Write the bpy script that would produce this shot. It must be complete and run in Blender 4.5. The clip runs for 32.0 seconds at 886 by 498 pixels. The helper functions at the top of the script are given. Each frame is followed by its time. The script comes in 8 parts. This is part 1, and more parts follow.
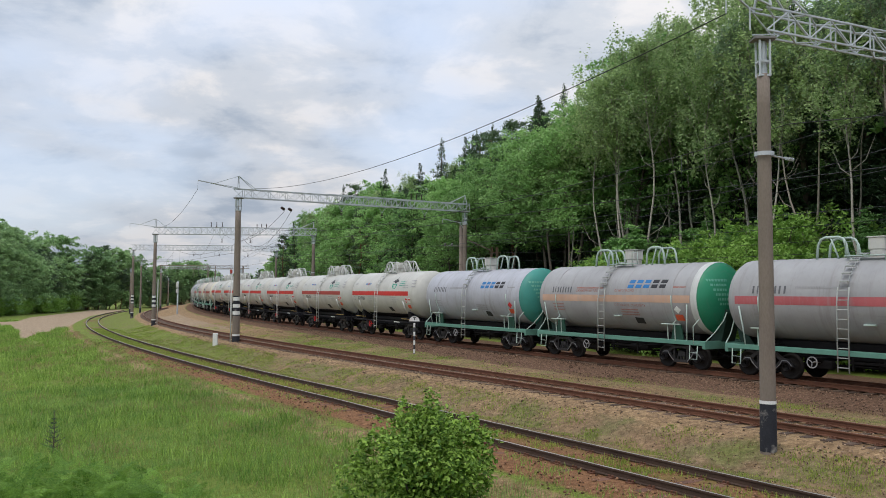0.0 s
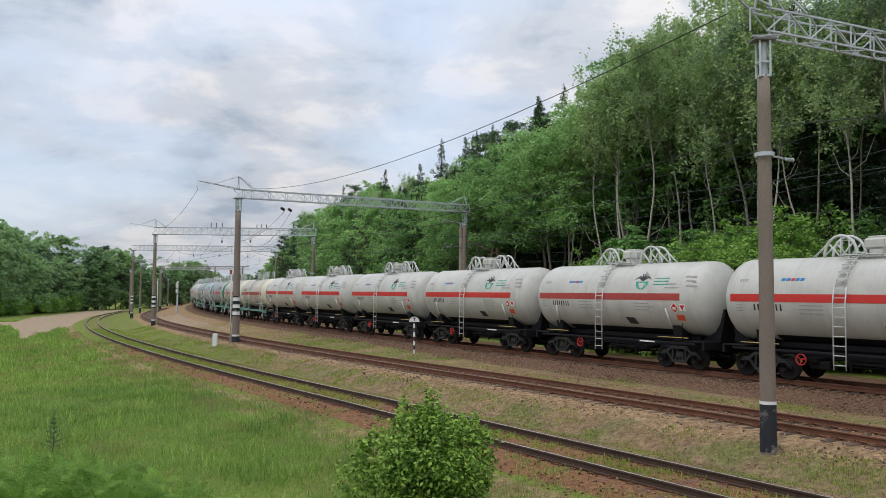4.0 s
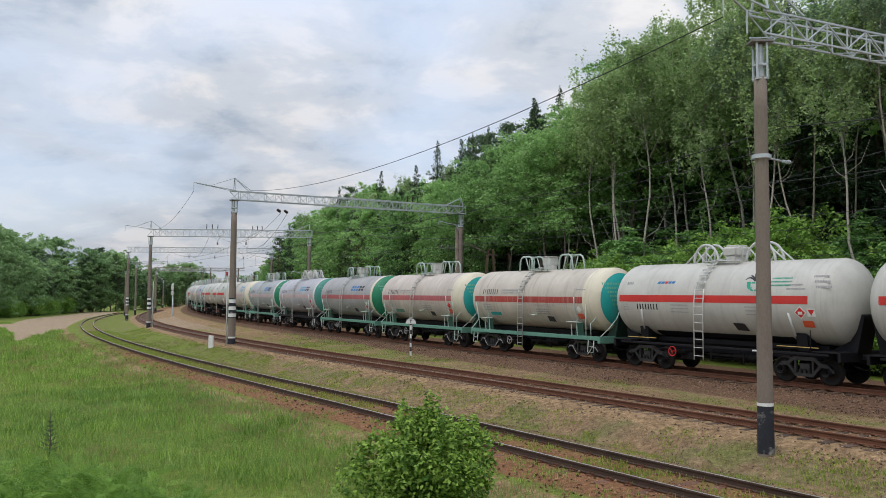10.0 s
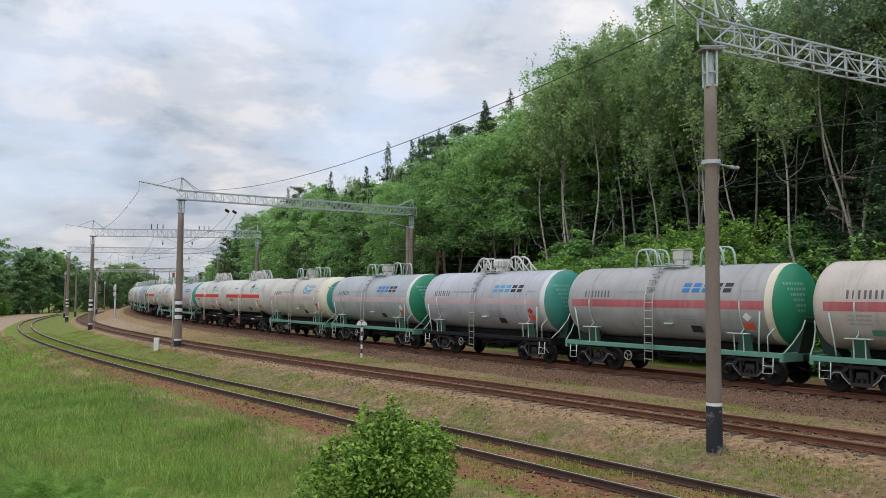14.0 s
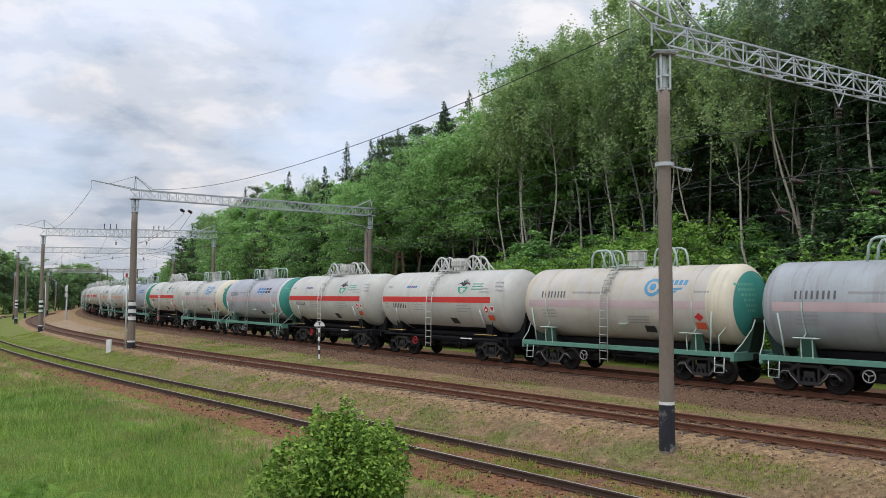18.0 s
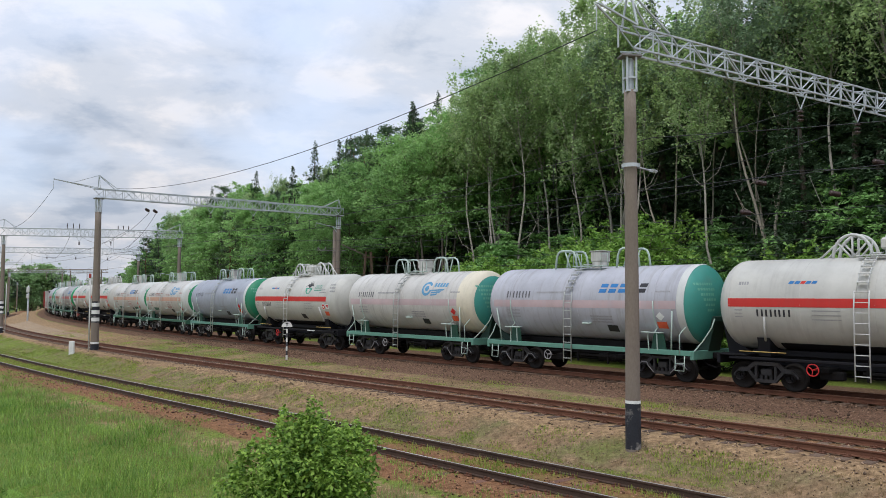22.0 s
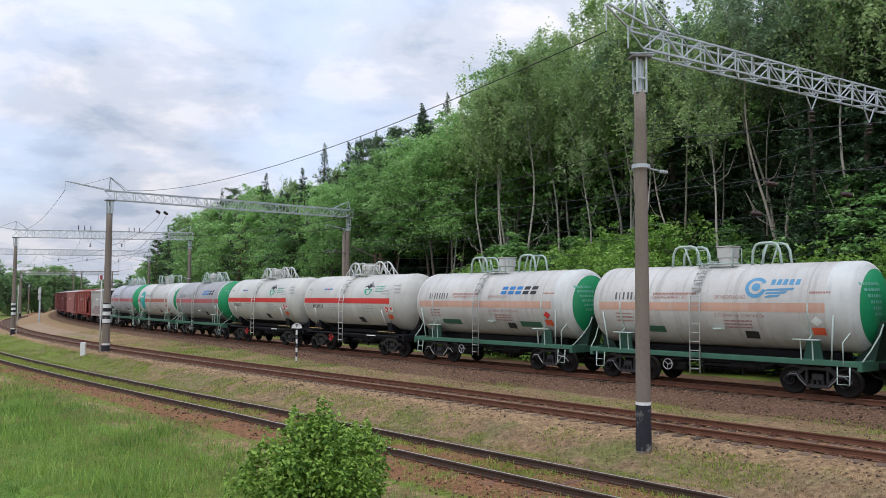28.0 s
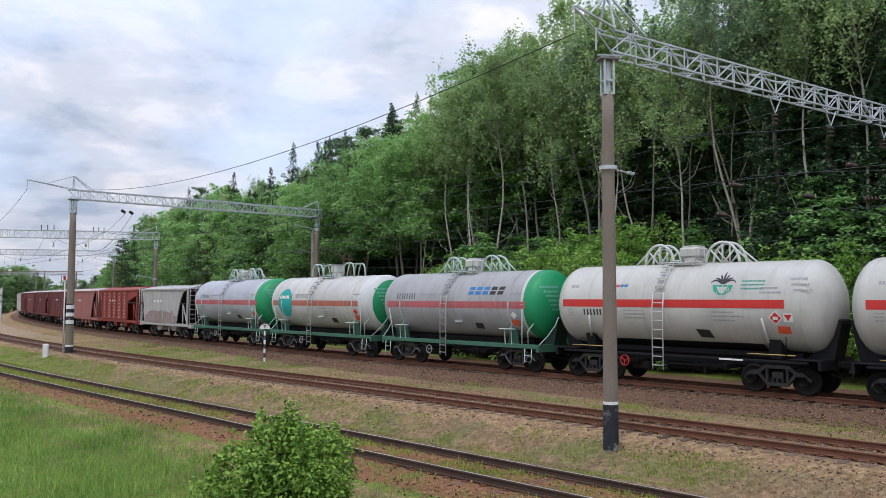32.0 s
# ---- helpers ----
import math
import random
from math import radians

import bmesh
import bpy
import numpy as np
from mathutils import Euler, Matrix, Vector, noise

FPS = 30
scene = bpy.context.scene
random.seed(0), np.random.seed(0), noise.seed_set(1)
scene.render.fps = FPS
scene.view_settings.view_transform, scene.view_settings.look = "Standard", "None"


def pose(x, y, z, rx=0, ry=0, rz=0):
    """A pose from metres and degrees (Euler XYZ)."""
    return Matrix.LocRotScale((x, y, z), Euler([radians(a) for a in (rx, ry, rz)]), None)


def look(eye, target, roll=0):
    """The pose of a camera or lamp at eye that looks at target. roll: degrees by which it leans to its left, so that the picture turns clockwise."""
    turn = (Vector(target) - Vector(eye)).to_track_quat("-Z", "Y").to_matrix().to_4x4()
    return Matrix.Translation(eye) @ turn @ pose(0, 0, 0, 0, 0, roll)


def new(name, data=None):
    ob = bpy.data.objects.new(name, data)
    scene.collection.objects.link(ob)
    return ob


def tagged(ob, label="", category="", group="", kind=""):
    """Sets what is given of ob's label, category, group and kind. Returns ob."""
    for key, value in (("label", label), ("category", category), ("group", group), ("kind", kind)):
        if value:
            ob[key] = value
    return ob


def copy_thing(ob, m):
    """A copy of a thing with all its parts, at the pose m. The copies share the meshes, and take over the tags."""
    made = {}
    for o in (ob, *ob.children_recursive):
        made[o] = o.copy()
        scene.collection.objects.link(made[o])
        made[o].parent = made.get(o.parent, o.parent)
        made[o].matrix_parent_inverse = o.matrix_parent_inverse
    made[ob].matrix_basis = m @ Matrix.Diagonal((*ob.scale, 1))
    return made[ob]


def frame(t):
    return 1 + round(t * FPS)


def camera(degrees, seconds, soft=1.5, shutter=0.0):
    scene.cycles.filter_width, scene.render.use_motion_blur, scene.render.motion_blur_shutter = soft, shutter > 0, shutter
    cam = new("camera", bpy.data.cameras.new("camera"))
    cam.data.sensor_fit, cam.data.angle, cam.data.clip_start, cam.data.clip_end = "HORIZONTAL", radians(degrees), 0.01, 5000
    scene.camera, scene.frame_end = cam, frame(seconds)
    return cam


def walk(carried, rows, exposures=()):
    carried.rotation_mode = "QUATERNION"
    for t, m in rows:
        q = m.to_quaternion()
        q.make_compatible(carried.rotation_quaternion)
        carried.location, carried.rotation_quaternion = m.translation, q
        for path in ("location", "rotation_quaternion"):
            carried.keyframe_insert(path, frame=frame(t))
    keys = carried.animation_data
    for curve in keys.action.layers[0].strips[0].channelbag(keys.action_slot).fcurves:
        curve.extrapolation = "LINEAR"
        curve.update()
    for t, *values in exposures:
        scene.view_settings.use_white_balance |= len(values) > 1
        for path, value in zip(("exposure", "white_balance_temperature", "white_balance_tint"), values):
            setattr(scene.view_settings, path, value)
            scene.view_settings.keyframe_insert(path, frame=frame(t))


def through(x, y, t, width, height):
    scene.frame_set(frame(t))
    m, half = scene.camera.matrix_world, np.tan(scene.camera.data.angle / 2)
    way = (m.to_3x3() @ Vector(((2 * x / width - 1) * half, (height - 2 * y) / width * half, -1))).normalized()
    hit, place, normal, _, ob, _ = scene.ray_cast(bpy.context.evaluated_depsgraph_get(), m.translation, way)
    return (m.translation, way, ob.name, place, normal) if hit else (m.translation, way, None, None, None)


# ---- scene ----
cam = camera(57.0, 32.0, soft=0.65)
walk(cam, [
    (0.0, pose(-0.000, 0, 3.217, 93.025, -0.363, -0.019)),
    (0.5, pose(0.000, 0, 3.215, 93.029, -0.361, -0.016)),
    (1.0, pose(0.000, 0, 3.210, 93.039, -0.376, -0.015)),
    (1.5, pose(-0.001, 0, 3.200, 93.057, -0.398, -0.019)),
    (2.0, pose(-0.007, 0, 3.196, 93.065, -0.410, -0.026)),
    (2.5, pose(-0.013, 0, 3.199, 93.067, -0.419, -0.030)),
    (3.0, pose(-0.013, 0, 3.204, 93.070, -0.422, -0.032)),
    (3.5, pose(-0.012, 0, 3.207, 93.070, -0.420, -0.032)),
    (5.5, pose(-0.003, 0, 3.190, 93.131, -0.383, -0.084)),
    (6.0, pose(-0.008, 0, 3.194, 93.157, -0.371, -0.099)),
    (6.5, pose(-0.015, 0, 3.194, 93.182, -0.396, -0.118)),
    (7.0, pose(-0.016, 0, 3.199, 93.192, -0.405, -0.133)),
    (7.5, pose(-0.011, 0, 3.201, 93.195, -0.402, -0.144)),
    (8.0, pose(-0.009, 0, 3.196, 93.197, -0.404, -0.167)),
    (8.5, pose(-0.010, 0, 3.193, 93.194, -0.401, -0.200)),
    (9.0, pose(-0.016, 0, 3.198, 93.191, -0.385, -0.235)),
    (9.5, pose(-0.033, 0, 3.208, 93.187, -0.361, -0.279)),
    (10.0, pose(-0.067, 0, 3.220, 93.183, -0.362, -0.349)),
    (10.5, pose(-0.118, 0, 3.226, 93.188, -0.389, -0.450)),
    (11.0, pose(-0.182, 0, 3.226, 93.200, -0.423, -0.602)),
    (11.5, pose(-0.253, 0, 3.227, 93.211, -0.446, -0.877)),
    (12.0, pose(-0.313, 0, 3.226, 93.231, -0.457, -1.379)),
    (12.5, pose(-0.342, 0, 3.230, 93.254, -0.458, -2.119)),
    (13.0, pose(-0.325, 0, 3.237, 93.266, -0.445, -2.893)),
    (13.5, pose(-0.287, 0, 3.242, 93.278, -0.423, -3.509)),
    (14.0, pose(-0.261, 0, 3.245, 93.290, -0.396, -3.983)),
    (14.5, pose(-0.242, 0, 3.258, 93.280, -0.370, -4.393)),
    (16.5, pose(-0.190, 0, 3.257, 93.300, -0.388, -5.594)),
    (17.0, pose(-0.183, 0, 3.255, 93.310, -0.362, -5.921)),
    (17.5, pose(-0.184, 0, 3.254, 93.327, -0.347, -6.337)),
    (18.0, pose(-0.185, 0, 3.246, 93.355, -0.340, -6.819)),
    (18.5, pose(-0.178, 0, 3.235, 93.372, -0.333, -7.312)),
    (19.0, pose(-0.173, 0, 3.231, 93.371, -0.317, -7.782)),
    (19.5, pose(-0.166, 0, 3.235, 93.362, -0.296, -8.177)),
    (20.0, pose(-0.155, 0, 3.241, 93.352, -0.280, -8.468)),
    (20.5, pose(-0.154, 0, 3.245, 93.352, -0.262, -8.675)),
    (21.0, pose(-0.155, 0, 3.245, 93.362, -0.250, -8.817)),
    (21.5, pose(-0.155, 0, 3.246, 93.372, -0.241, -8.920)),
    (22.0, pose(-0.166, 0, 3.247, 93.376, -0.225, -8.999)),
    (22.5, pose(-0.170, 0, 3.243, 93.386, -0.228, -9.004)),
    (23.0, pose(-0.166, 0, 3.240, 93.404, -0.227, -8.915)),
    (23.5, pose(-0.166, 0, 3.242, 93.421, -0.213, -8.788)),
    (24.0, pose(-0.169, 0, 3.242, 93.433, -0.216, -8.672)),
    (24.5, pose(-0.169, 0, 3.242, 93.438, -0.215, -8.579)),
    (25.0, pose(-0.170, 0, 3.238, 93.449, -0.201, -8.502)),
    (25.5, pose(-0.177, 0, 3.226, 93.474, -0.164, -8.424)),
    (27.5, pose(-0.173, 0, 3.232, 93.484, -0.234, -8.292)),
    (28.0, pose(-0.175, 0, 3.227, 93.504, -0.244, -8.344)),
    (28.5, pose(-0.174, 0, 3.230, 93.529, -0.250, -8.500)),
    (29.0, pose(-0.181, 0, 3.232, 93.549, -0.256, -8.787)),
    (29.5, pose(-0.182, 0, 3.231, 93.551, -0.249, -9.143)),
    (30.0, pose(-0.171, 0, 3.235, 93.542, -0.230, -9.484)),
    (30.5, pose(-0.164, 0, 3.237, 93.539, -0.216, -9.781)),
    (31.0, pose(-0.161, 0, 3.235, 93.541, -0.191, -10.041)),
    (31.5, pose(-0.158, 0, 3.238, 93.531, -0.157, -10.271)),
    (32.0, pose(-0.158, 0, 3.243, 93.511, -0.157, -10.480)),
], exposures=((0.0, -0.04, 6600, 12), (10.0, -0.06, 6600, 12), (17.0, 0.0, 6550, 13), (25.0, 0.08, 6400, 14), (32.0, 0.11, 6250, 16)))

# ------------------------------------------------------------------ light
world = bpy.data.worlds.new("sky_world")
scene.world = world
world.use_nodes = True


def sky_nodes():
    nt = world.node_tree
    nt.nodes.clear()
    N, Lk = nt.nodes.new, nt.links.new
    sky = N("ShaderNodeTexSky")
    sky.sky_type, sky.sun_disc = "NISHITA", False
    sky.sun_elevation, sky.sun_rotation = radians(60), radians(214)
    tc = N("ShaderNodeTexCoord")
    sep = N("ShaderNodeSeparateXYZ")
    Lk(tc.outputs["Generated"], sep.inputs[0])
    # cloud sheet: directions projected on a flat layer overhead
    up = N("ShaderNodeMath")
    up.operation = "ADD"
    up.inputs[1].default_value = 0.30
    ab = N("ShaderNodeMath")
    ab.operation = "ABSOLUTE"
    Lk(sep.outputs[2], ab.inputs[0])
    Lk(ab.outputs[0], up.inputs[0])
    div = N("ShaderNodeVectorMath")
    div.operation = "DIVIDE"
    com = N("ShaderNodeCombineXYZ")
    for i in range(3):
        Lk(up.outputs[0], com.inputs[i])
    Lk(tc.outputs["Generated"], div.inputs[0])
    Lk(com.outputs[0], div.inputs[1])
    flat = N("ShaderNodeVectorMath")
    flat.operation = "MULTIPLY"
    flat.inputs[1].default_value = (1.0, 1.1, 0.0)
    Lk(div.outputs[0], flat.inputs[0])

    def noise_at(scale, detail, rough, off, warp=0.6):
        ad = N("ShaderNodeVectorMath")
        ad.operation = "ADD"
        ad.inputs[1].default_value = off
        Lk(flat.outputs[0], ad.inputs[0])
        n = N("ShaderNodeTexNoise")
        n.inputs["Scale"].default_value, n.inputs["Detail"].default_value = scale, detail
        n.inputs["Roughness"].default_value, n.inputs["Distortion"].default_value = rough, warp
        Lk(ad.outputs[0], n.inputs["Vector"])
        return n

    def ramp(src, stops):
        r = N("ShaderNodeValToRGB")
        r.color_ramp.interpolation = "EASE"
        while len(r.color_ramp.elements) < len(stops):
            r.color_ramp.elements.new(0.5)
        for e, (p, c) in zip(r.color_ramp.elements, stops):
            e.position, e.color = p, (*c, 1)
        Lk(src, r.inputs[0])
        return r

    big = noise_at(1.35, 4.0, 0.50, (3.1, 0.4, 0.0), 0.25)
    fine = noise_at(3.4, 9.0, 0.58, (0.2, 7.7, 0.0), 0.2)
    cloud = ramp(fine.outputs["Fac"], [(0.33, (0.40, 0.475, 0.575)), (0.49, (0.575, 0.63, 0.70)), (0.63, (0.765, 0.775, 0.795))])
    cover = ramp(big.outputs["Fac"], [(0.34, (0.30, 0.30, 0.30)), (0.60, (1, 1, 1))])
    blue = N("ShaderNodeMix")
    blue.data_type = "RGBA"
    blue.inputs["Factor"].default_value = 0.06
    blue.inputs["A"].default_value = (0.52, 0.60, 0.73, 1)
    Lk(sky.outputs[0], blue.inputs["B"])
    gain = N("ShaderNodeVectorMath")
    gain.operation = "SCALE"
    gain.inputs["Scale"].default_value = 1.0
    Lk(blue.outputs["Result"], gain.inputs[0])
    # an overcast sky is brighter towards the zenith
    zen = N("ShaderNodeMapRange")
    zen.inputs[1].default_value, zen.inputs[2].default_value = 0.0, 1.0
    zen.inputs[3].default_value, zen.inputs[4].default_value = 0.86, 1.85
    Lk(sep.outputs[2], zen.inputs[0])
    mix = N("ShaderNodeMix")
    mix.data_type = "RGBA"
    Lk(cover.outputs[0], mix.inputs["Factor"])
    Lk(gain.outputs[0], mix.inputs["A"])
    Lk(cloud.outputs[0], mix.inputs["B"])
    bg = N("ShaderNodeBackground")
    Lk(zen.outputs[0], bg.inputs["Strength"])
    Lk(mix.outputs["Result"], bg.inputs[0])
    out = N("ShaderNodeOutputWorld")
    Lk(bg.outputs[0], out.inputs[0])


sky_nodes()
sun = new("sun", bpy.data.lights.new("sun", "SUN"))
sun.data.energy, sun.data.angle, sun.data.color = 1.2, radians(25), (1.0, 0.95, 0.87)
sun.matrix_world = look((-30, -44, 92), (0, 0, 0))

# ------------------------------------------------------------------ materials


def material(name, base, var=0.25, scale=3.0, fine=40.0, rough=0.7, metal=0.0, bump=0.15, tint=None, stretch=(1, 1, 1),
             space="Object", per_object=0.0, per_island=0.0, spec=0.4, stain=None, stain_at=0.6):
    """A surface whose colour varies at a large and a fine scale, with a fine relief; stain: a second colour in patches."""
    m = bpy.data.materials.new(name)
    m.use_nodes = True
    nt = m.node_tree
    N, Lk = nt.nodes.new, nt.links.new
    p = nt.nodes["Principled BSDF"]
    tc = N("ShaderNodeTexCoord")
    mp = N("ShaderNodeMapping")
    mp.inputs["Scale"].default_value = stretch
    Lk(tc.outputs[space], mp.inputs["Vector"])

    def tex(s, d):
        n = N("ShaderNodeTexNoise")
        n.inputs["Scale"].default_value, n.inputs["Detail"].default_value = s, d
        n.inputs["Roughness"].default_value = 0.6
        Lk(mp.outputs[0], n.inputs["Vector"])
        return n

    a, b = tex(scale, 4), tex(fine, 3)
    c0 = [max(0.0, v * (1 - var)) for v in base]
    c1 = [min(1.0, v * (1 + var)) for v in (tint or base)]
    r = N("ShaderNodeValToRGB")
    r.color_ramp.elements[0].position, r.color_ramp.elements[1].position = 0.3, 0.7
    r.color_ramp.elements[0].color, r.color_ramp.elements[1].color = (*c0, 1), (*c1, 1)
    add = N("ShaderNodeMath")
    add.operation = "MULTIPLY_ADD"
    add.inputs[1].default_value, add.inputs[2].default_value = 0.45, 0.0
    Lk(b.outputs["Fac"], add.inputs[0])
    sm = N("ShaderNodeMath")
    sm.operation = "MULTIPLY_ADD"
    sm.inputs[1].default_value = 0.55
    Lk(a.outputs["Fac"], sm.inputs[0])
    Lk(add.outputs[0], sm.inputs[2])
    last = sm.outputs[0]
    if per_object or per_island:
        if per_object:
            oi = N("ShaderNodeObjectInfo")
            rnd, amount = oi.outputs["Random"], per_object
        else:
            ge = N("ShaderNodeNewGeometry")
            rnd, amount = ge.outputs["Random Per Island"], per_island
        k = N("ShaderNodeMath")
        k.operation = "MULTIPLY_ADD"
        k.inputs[1].default_value, k.inputs[2].default_value = amount, -amount / 2
        Lk(rnd, k.inputs[0])
        k2 = N("ShaderNodeMath")
        k2.operation = "ADD"
        Lk(k.outputs[0], k2.inputs[0])
        Lk(last, k2.inputs[1])
        last = k2.outputs[0]
    Lk(last, r.inputs[0])
    col = r.outputs[0]
    if stain:
        sn = tex(scale * 0.6, 6)
        sr = N("ShaderNodeValToRGB")
        sr.color_ramp.elements[0].position, sr.color_ramp.elements[1].position = stain_at, stain_at + 0.12
        Lk(sn.outputs["Fac"], sr.inputs[0])
        mx = N("ShaderNodeMix")
        mx.data_type = "RGBA"
        Lk(sr.outputs[0], mx.inputs["Factor"])
        Lk(col, mx.inputs["A"])
        mx.inputs["B"].default_value = (*stain, 1)
        col = mx.outputs["Result"]
    Lk(col, p.inputs["Base Color"])
    p.inputs["Roughness"].default_value, p.inputs["Metallic"].default_value = rough, metal
    p.inputs["Specular IOR Level"].default_value = spec
    if bump:
        bp = N("ShaderNodeBump")
        bp.inputs["Strength"].default_value, bp.inputs["Distance"].default_value = bump, 0.02
        Lk(b.outputs["Fac"], bp.inputs["Height"])
        Lk(bp.outputs[0], p.inputs["Normal"])
    return m


def leaf_material(name, base, tint, per_object=0.45, blade=0.5, through=0.4):
    """Leaves: two greens mixed by leaf and by tree, with light passing through the blade."""
    m = bpy.data.materials.new(name)
    m.use_nodes = True
    nt = m.node_tree
    N, Lk = nt.nodes.new, nt.links.new
    p = nt.nodes["Principled BSDF"]
    oi, ge, tc = N("ShaderNodeObjectInfo"), N("ShaderNodeNewGeometry"), N("ShaderNodeTexCoord")
    n = N("ShaderNodeTexNoise")
    n.inputs["Scale"].default_value, n.inputs["Detail"].default_value = 0.5, 3
    Lk(tc.outputs["Object"], n.inputs["Vector"])
    s = N("ShaderNodeMath")
    s.operation = "MULTIPLY_ADD"
    s.inputs[1].default_value = per_object
    Lk(oi.outputs["Random"], s.inputs[0])
    s2 = N("ShaderNodeMath")
    s2.operation = "MULTIPLY_ADD"
    s2.inputs[1].default_value = blade
    Lk(ge.outputs["Random Per Island"], s2.inputs[0])
    Lk(s2.outputs[0], s.inputs[2])
    s3 = N("ShaderNodeMath")
    s3.operation = "MULTIPLY_ADD"
    s3.inputs[1].default_value, s3.inputs[2].default_value = 0.8, -0.33
    Lk(n.outputs["Fac"], s3.inputs[0])
    Lk(s3.outputs[0], s2.inputs[2])
    mx = N("ShaderNodeMix")
    mx.data_type = "RGBA"
    mx.clamp_factor = True
    Lk(s.outputs[0], mx.inputs["Factor"])
    mx.inputs["A"].default_value, mx.inputs["B"].default_value = (*base, 1), (*tint, 1)
    Lk(mx.outputs["Result"], p.inputs["Base Color"])
    p.inputs["Roughness"].default_value, p.inputs["Specular IOR Level"].default_value = 0.6, 0.25
    tr = N("ShaderNodeBsdfTranslucent")
    Lk(mx.outputs["Result"], tr.inputs["Color"])
    ms = N("ShaderNodeMixShader")
    ms.inputs[0].default_value = through
    Lk(p.outputs[0], ms.inputs[1])
    Lk(tr.outputs[0], ms.inputs[2])
    Lk(ms.outputs[0], nt.nodes["Material Output"].inputs["Surface"])
    return m


MAT = {}


def paint(key, base, **kw):
    if key not in MAT:
        MAT[key] = material(key, base, **kw)
    return MAT[key]


concrete = material("weathered_concrete", (0.205, 0.168, 0.138), 0.22, 1.5, 30, 0.9, bump=0.5, stretch=(1, 1, 0.35), stain=(0.12, 0.10, 0.088), stain_at=0.60)
black_tar = material("black_tar_paint", (0.020, 0.022, 0.030), 0.4, 4.0, 25, 0.75, bump=0.4, stain=(0.27, 0.25, 0.23), stain_at=0.54)
white_paint = material("white_limewash", (0.70, 0.70, 0.68), 0.15, 3, 30, 0.8)
dark_zinc = material("weathered_zinc_plate", (0.20, 0.19, 0.18), 0.35, 2.0, 30, 0.7, metal=0.2)
galvanised = material("galvanised_steel", (0.48, 0.515, 0.54), 0.22, 2.0, 30, 0.55, metal=0.25, stain=(0.27, 0.23, 0.19), stain_at=0.66)
dark_steel = material("dark_oily_steel", (0.011, 0.0105, 0.011), 0.4, 3, 35, 0.75, bump=0.3, spec=0.15)
bogie_steel = material("bogie_cast_steel", (0.030, 0.028, 0.029), 0.6, 3, 30, 0.45, bump=0.35, spec=0.35)
wheel_steel = material("wheel_steel", (0.017, 0.015, 0.014), 0.35, 3, 30, 0.7, spec=0.15)
rusty = material("rusty_rail_steel", (0.130, 0.054, 0.030), 0.35, 2.0, 50, 0.85, bump=0.4)
rail_shine = material("worn_rail_head", (0.50, 0.48, 0.46), 0.25, 1.0, 30, 0.4, metal=0.7)
sleeper_wood = material("old_sleeper_wood", (0.110, 0.072, 0.050), 0.45, 4, 40, 0.95, bump=0.6, per_object=0.4)
wire_mat = material("dark_wire", (0.05, 0.05, 0.055), 0.2, 3, 30, 0.5, metal=0.6)
insulator_mat = material("brown_porcelain", (0.045, 0.025, 0.022), 0.2, 4, 30, 0.3)

# ------------------------------------------------------------------ mesh helpers


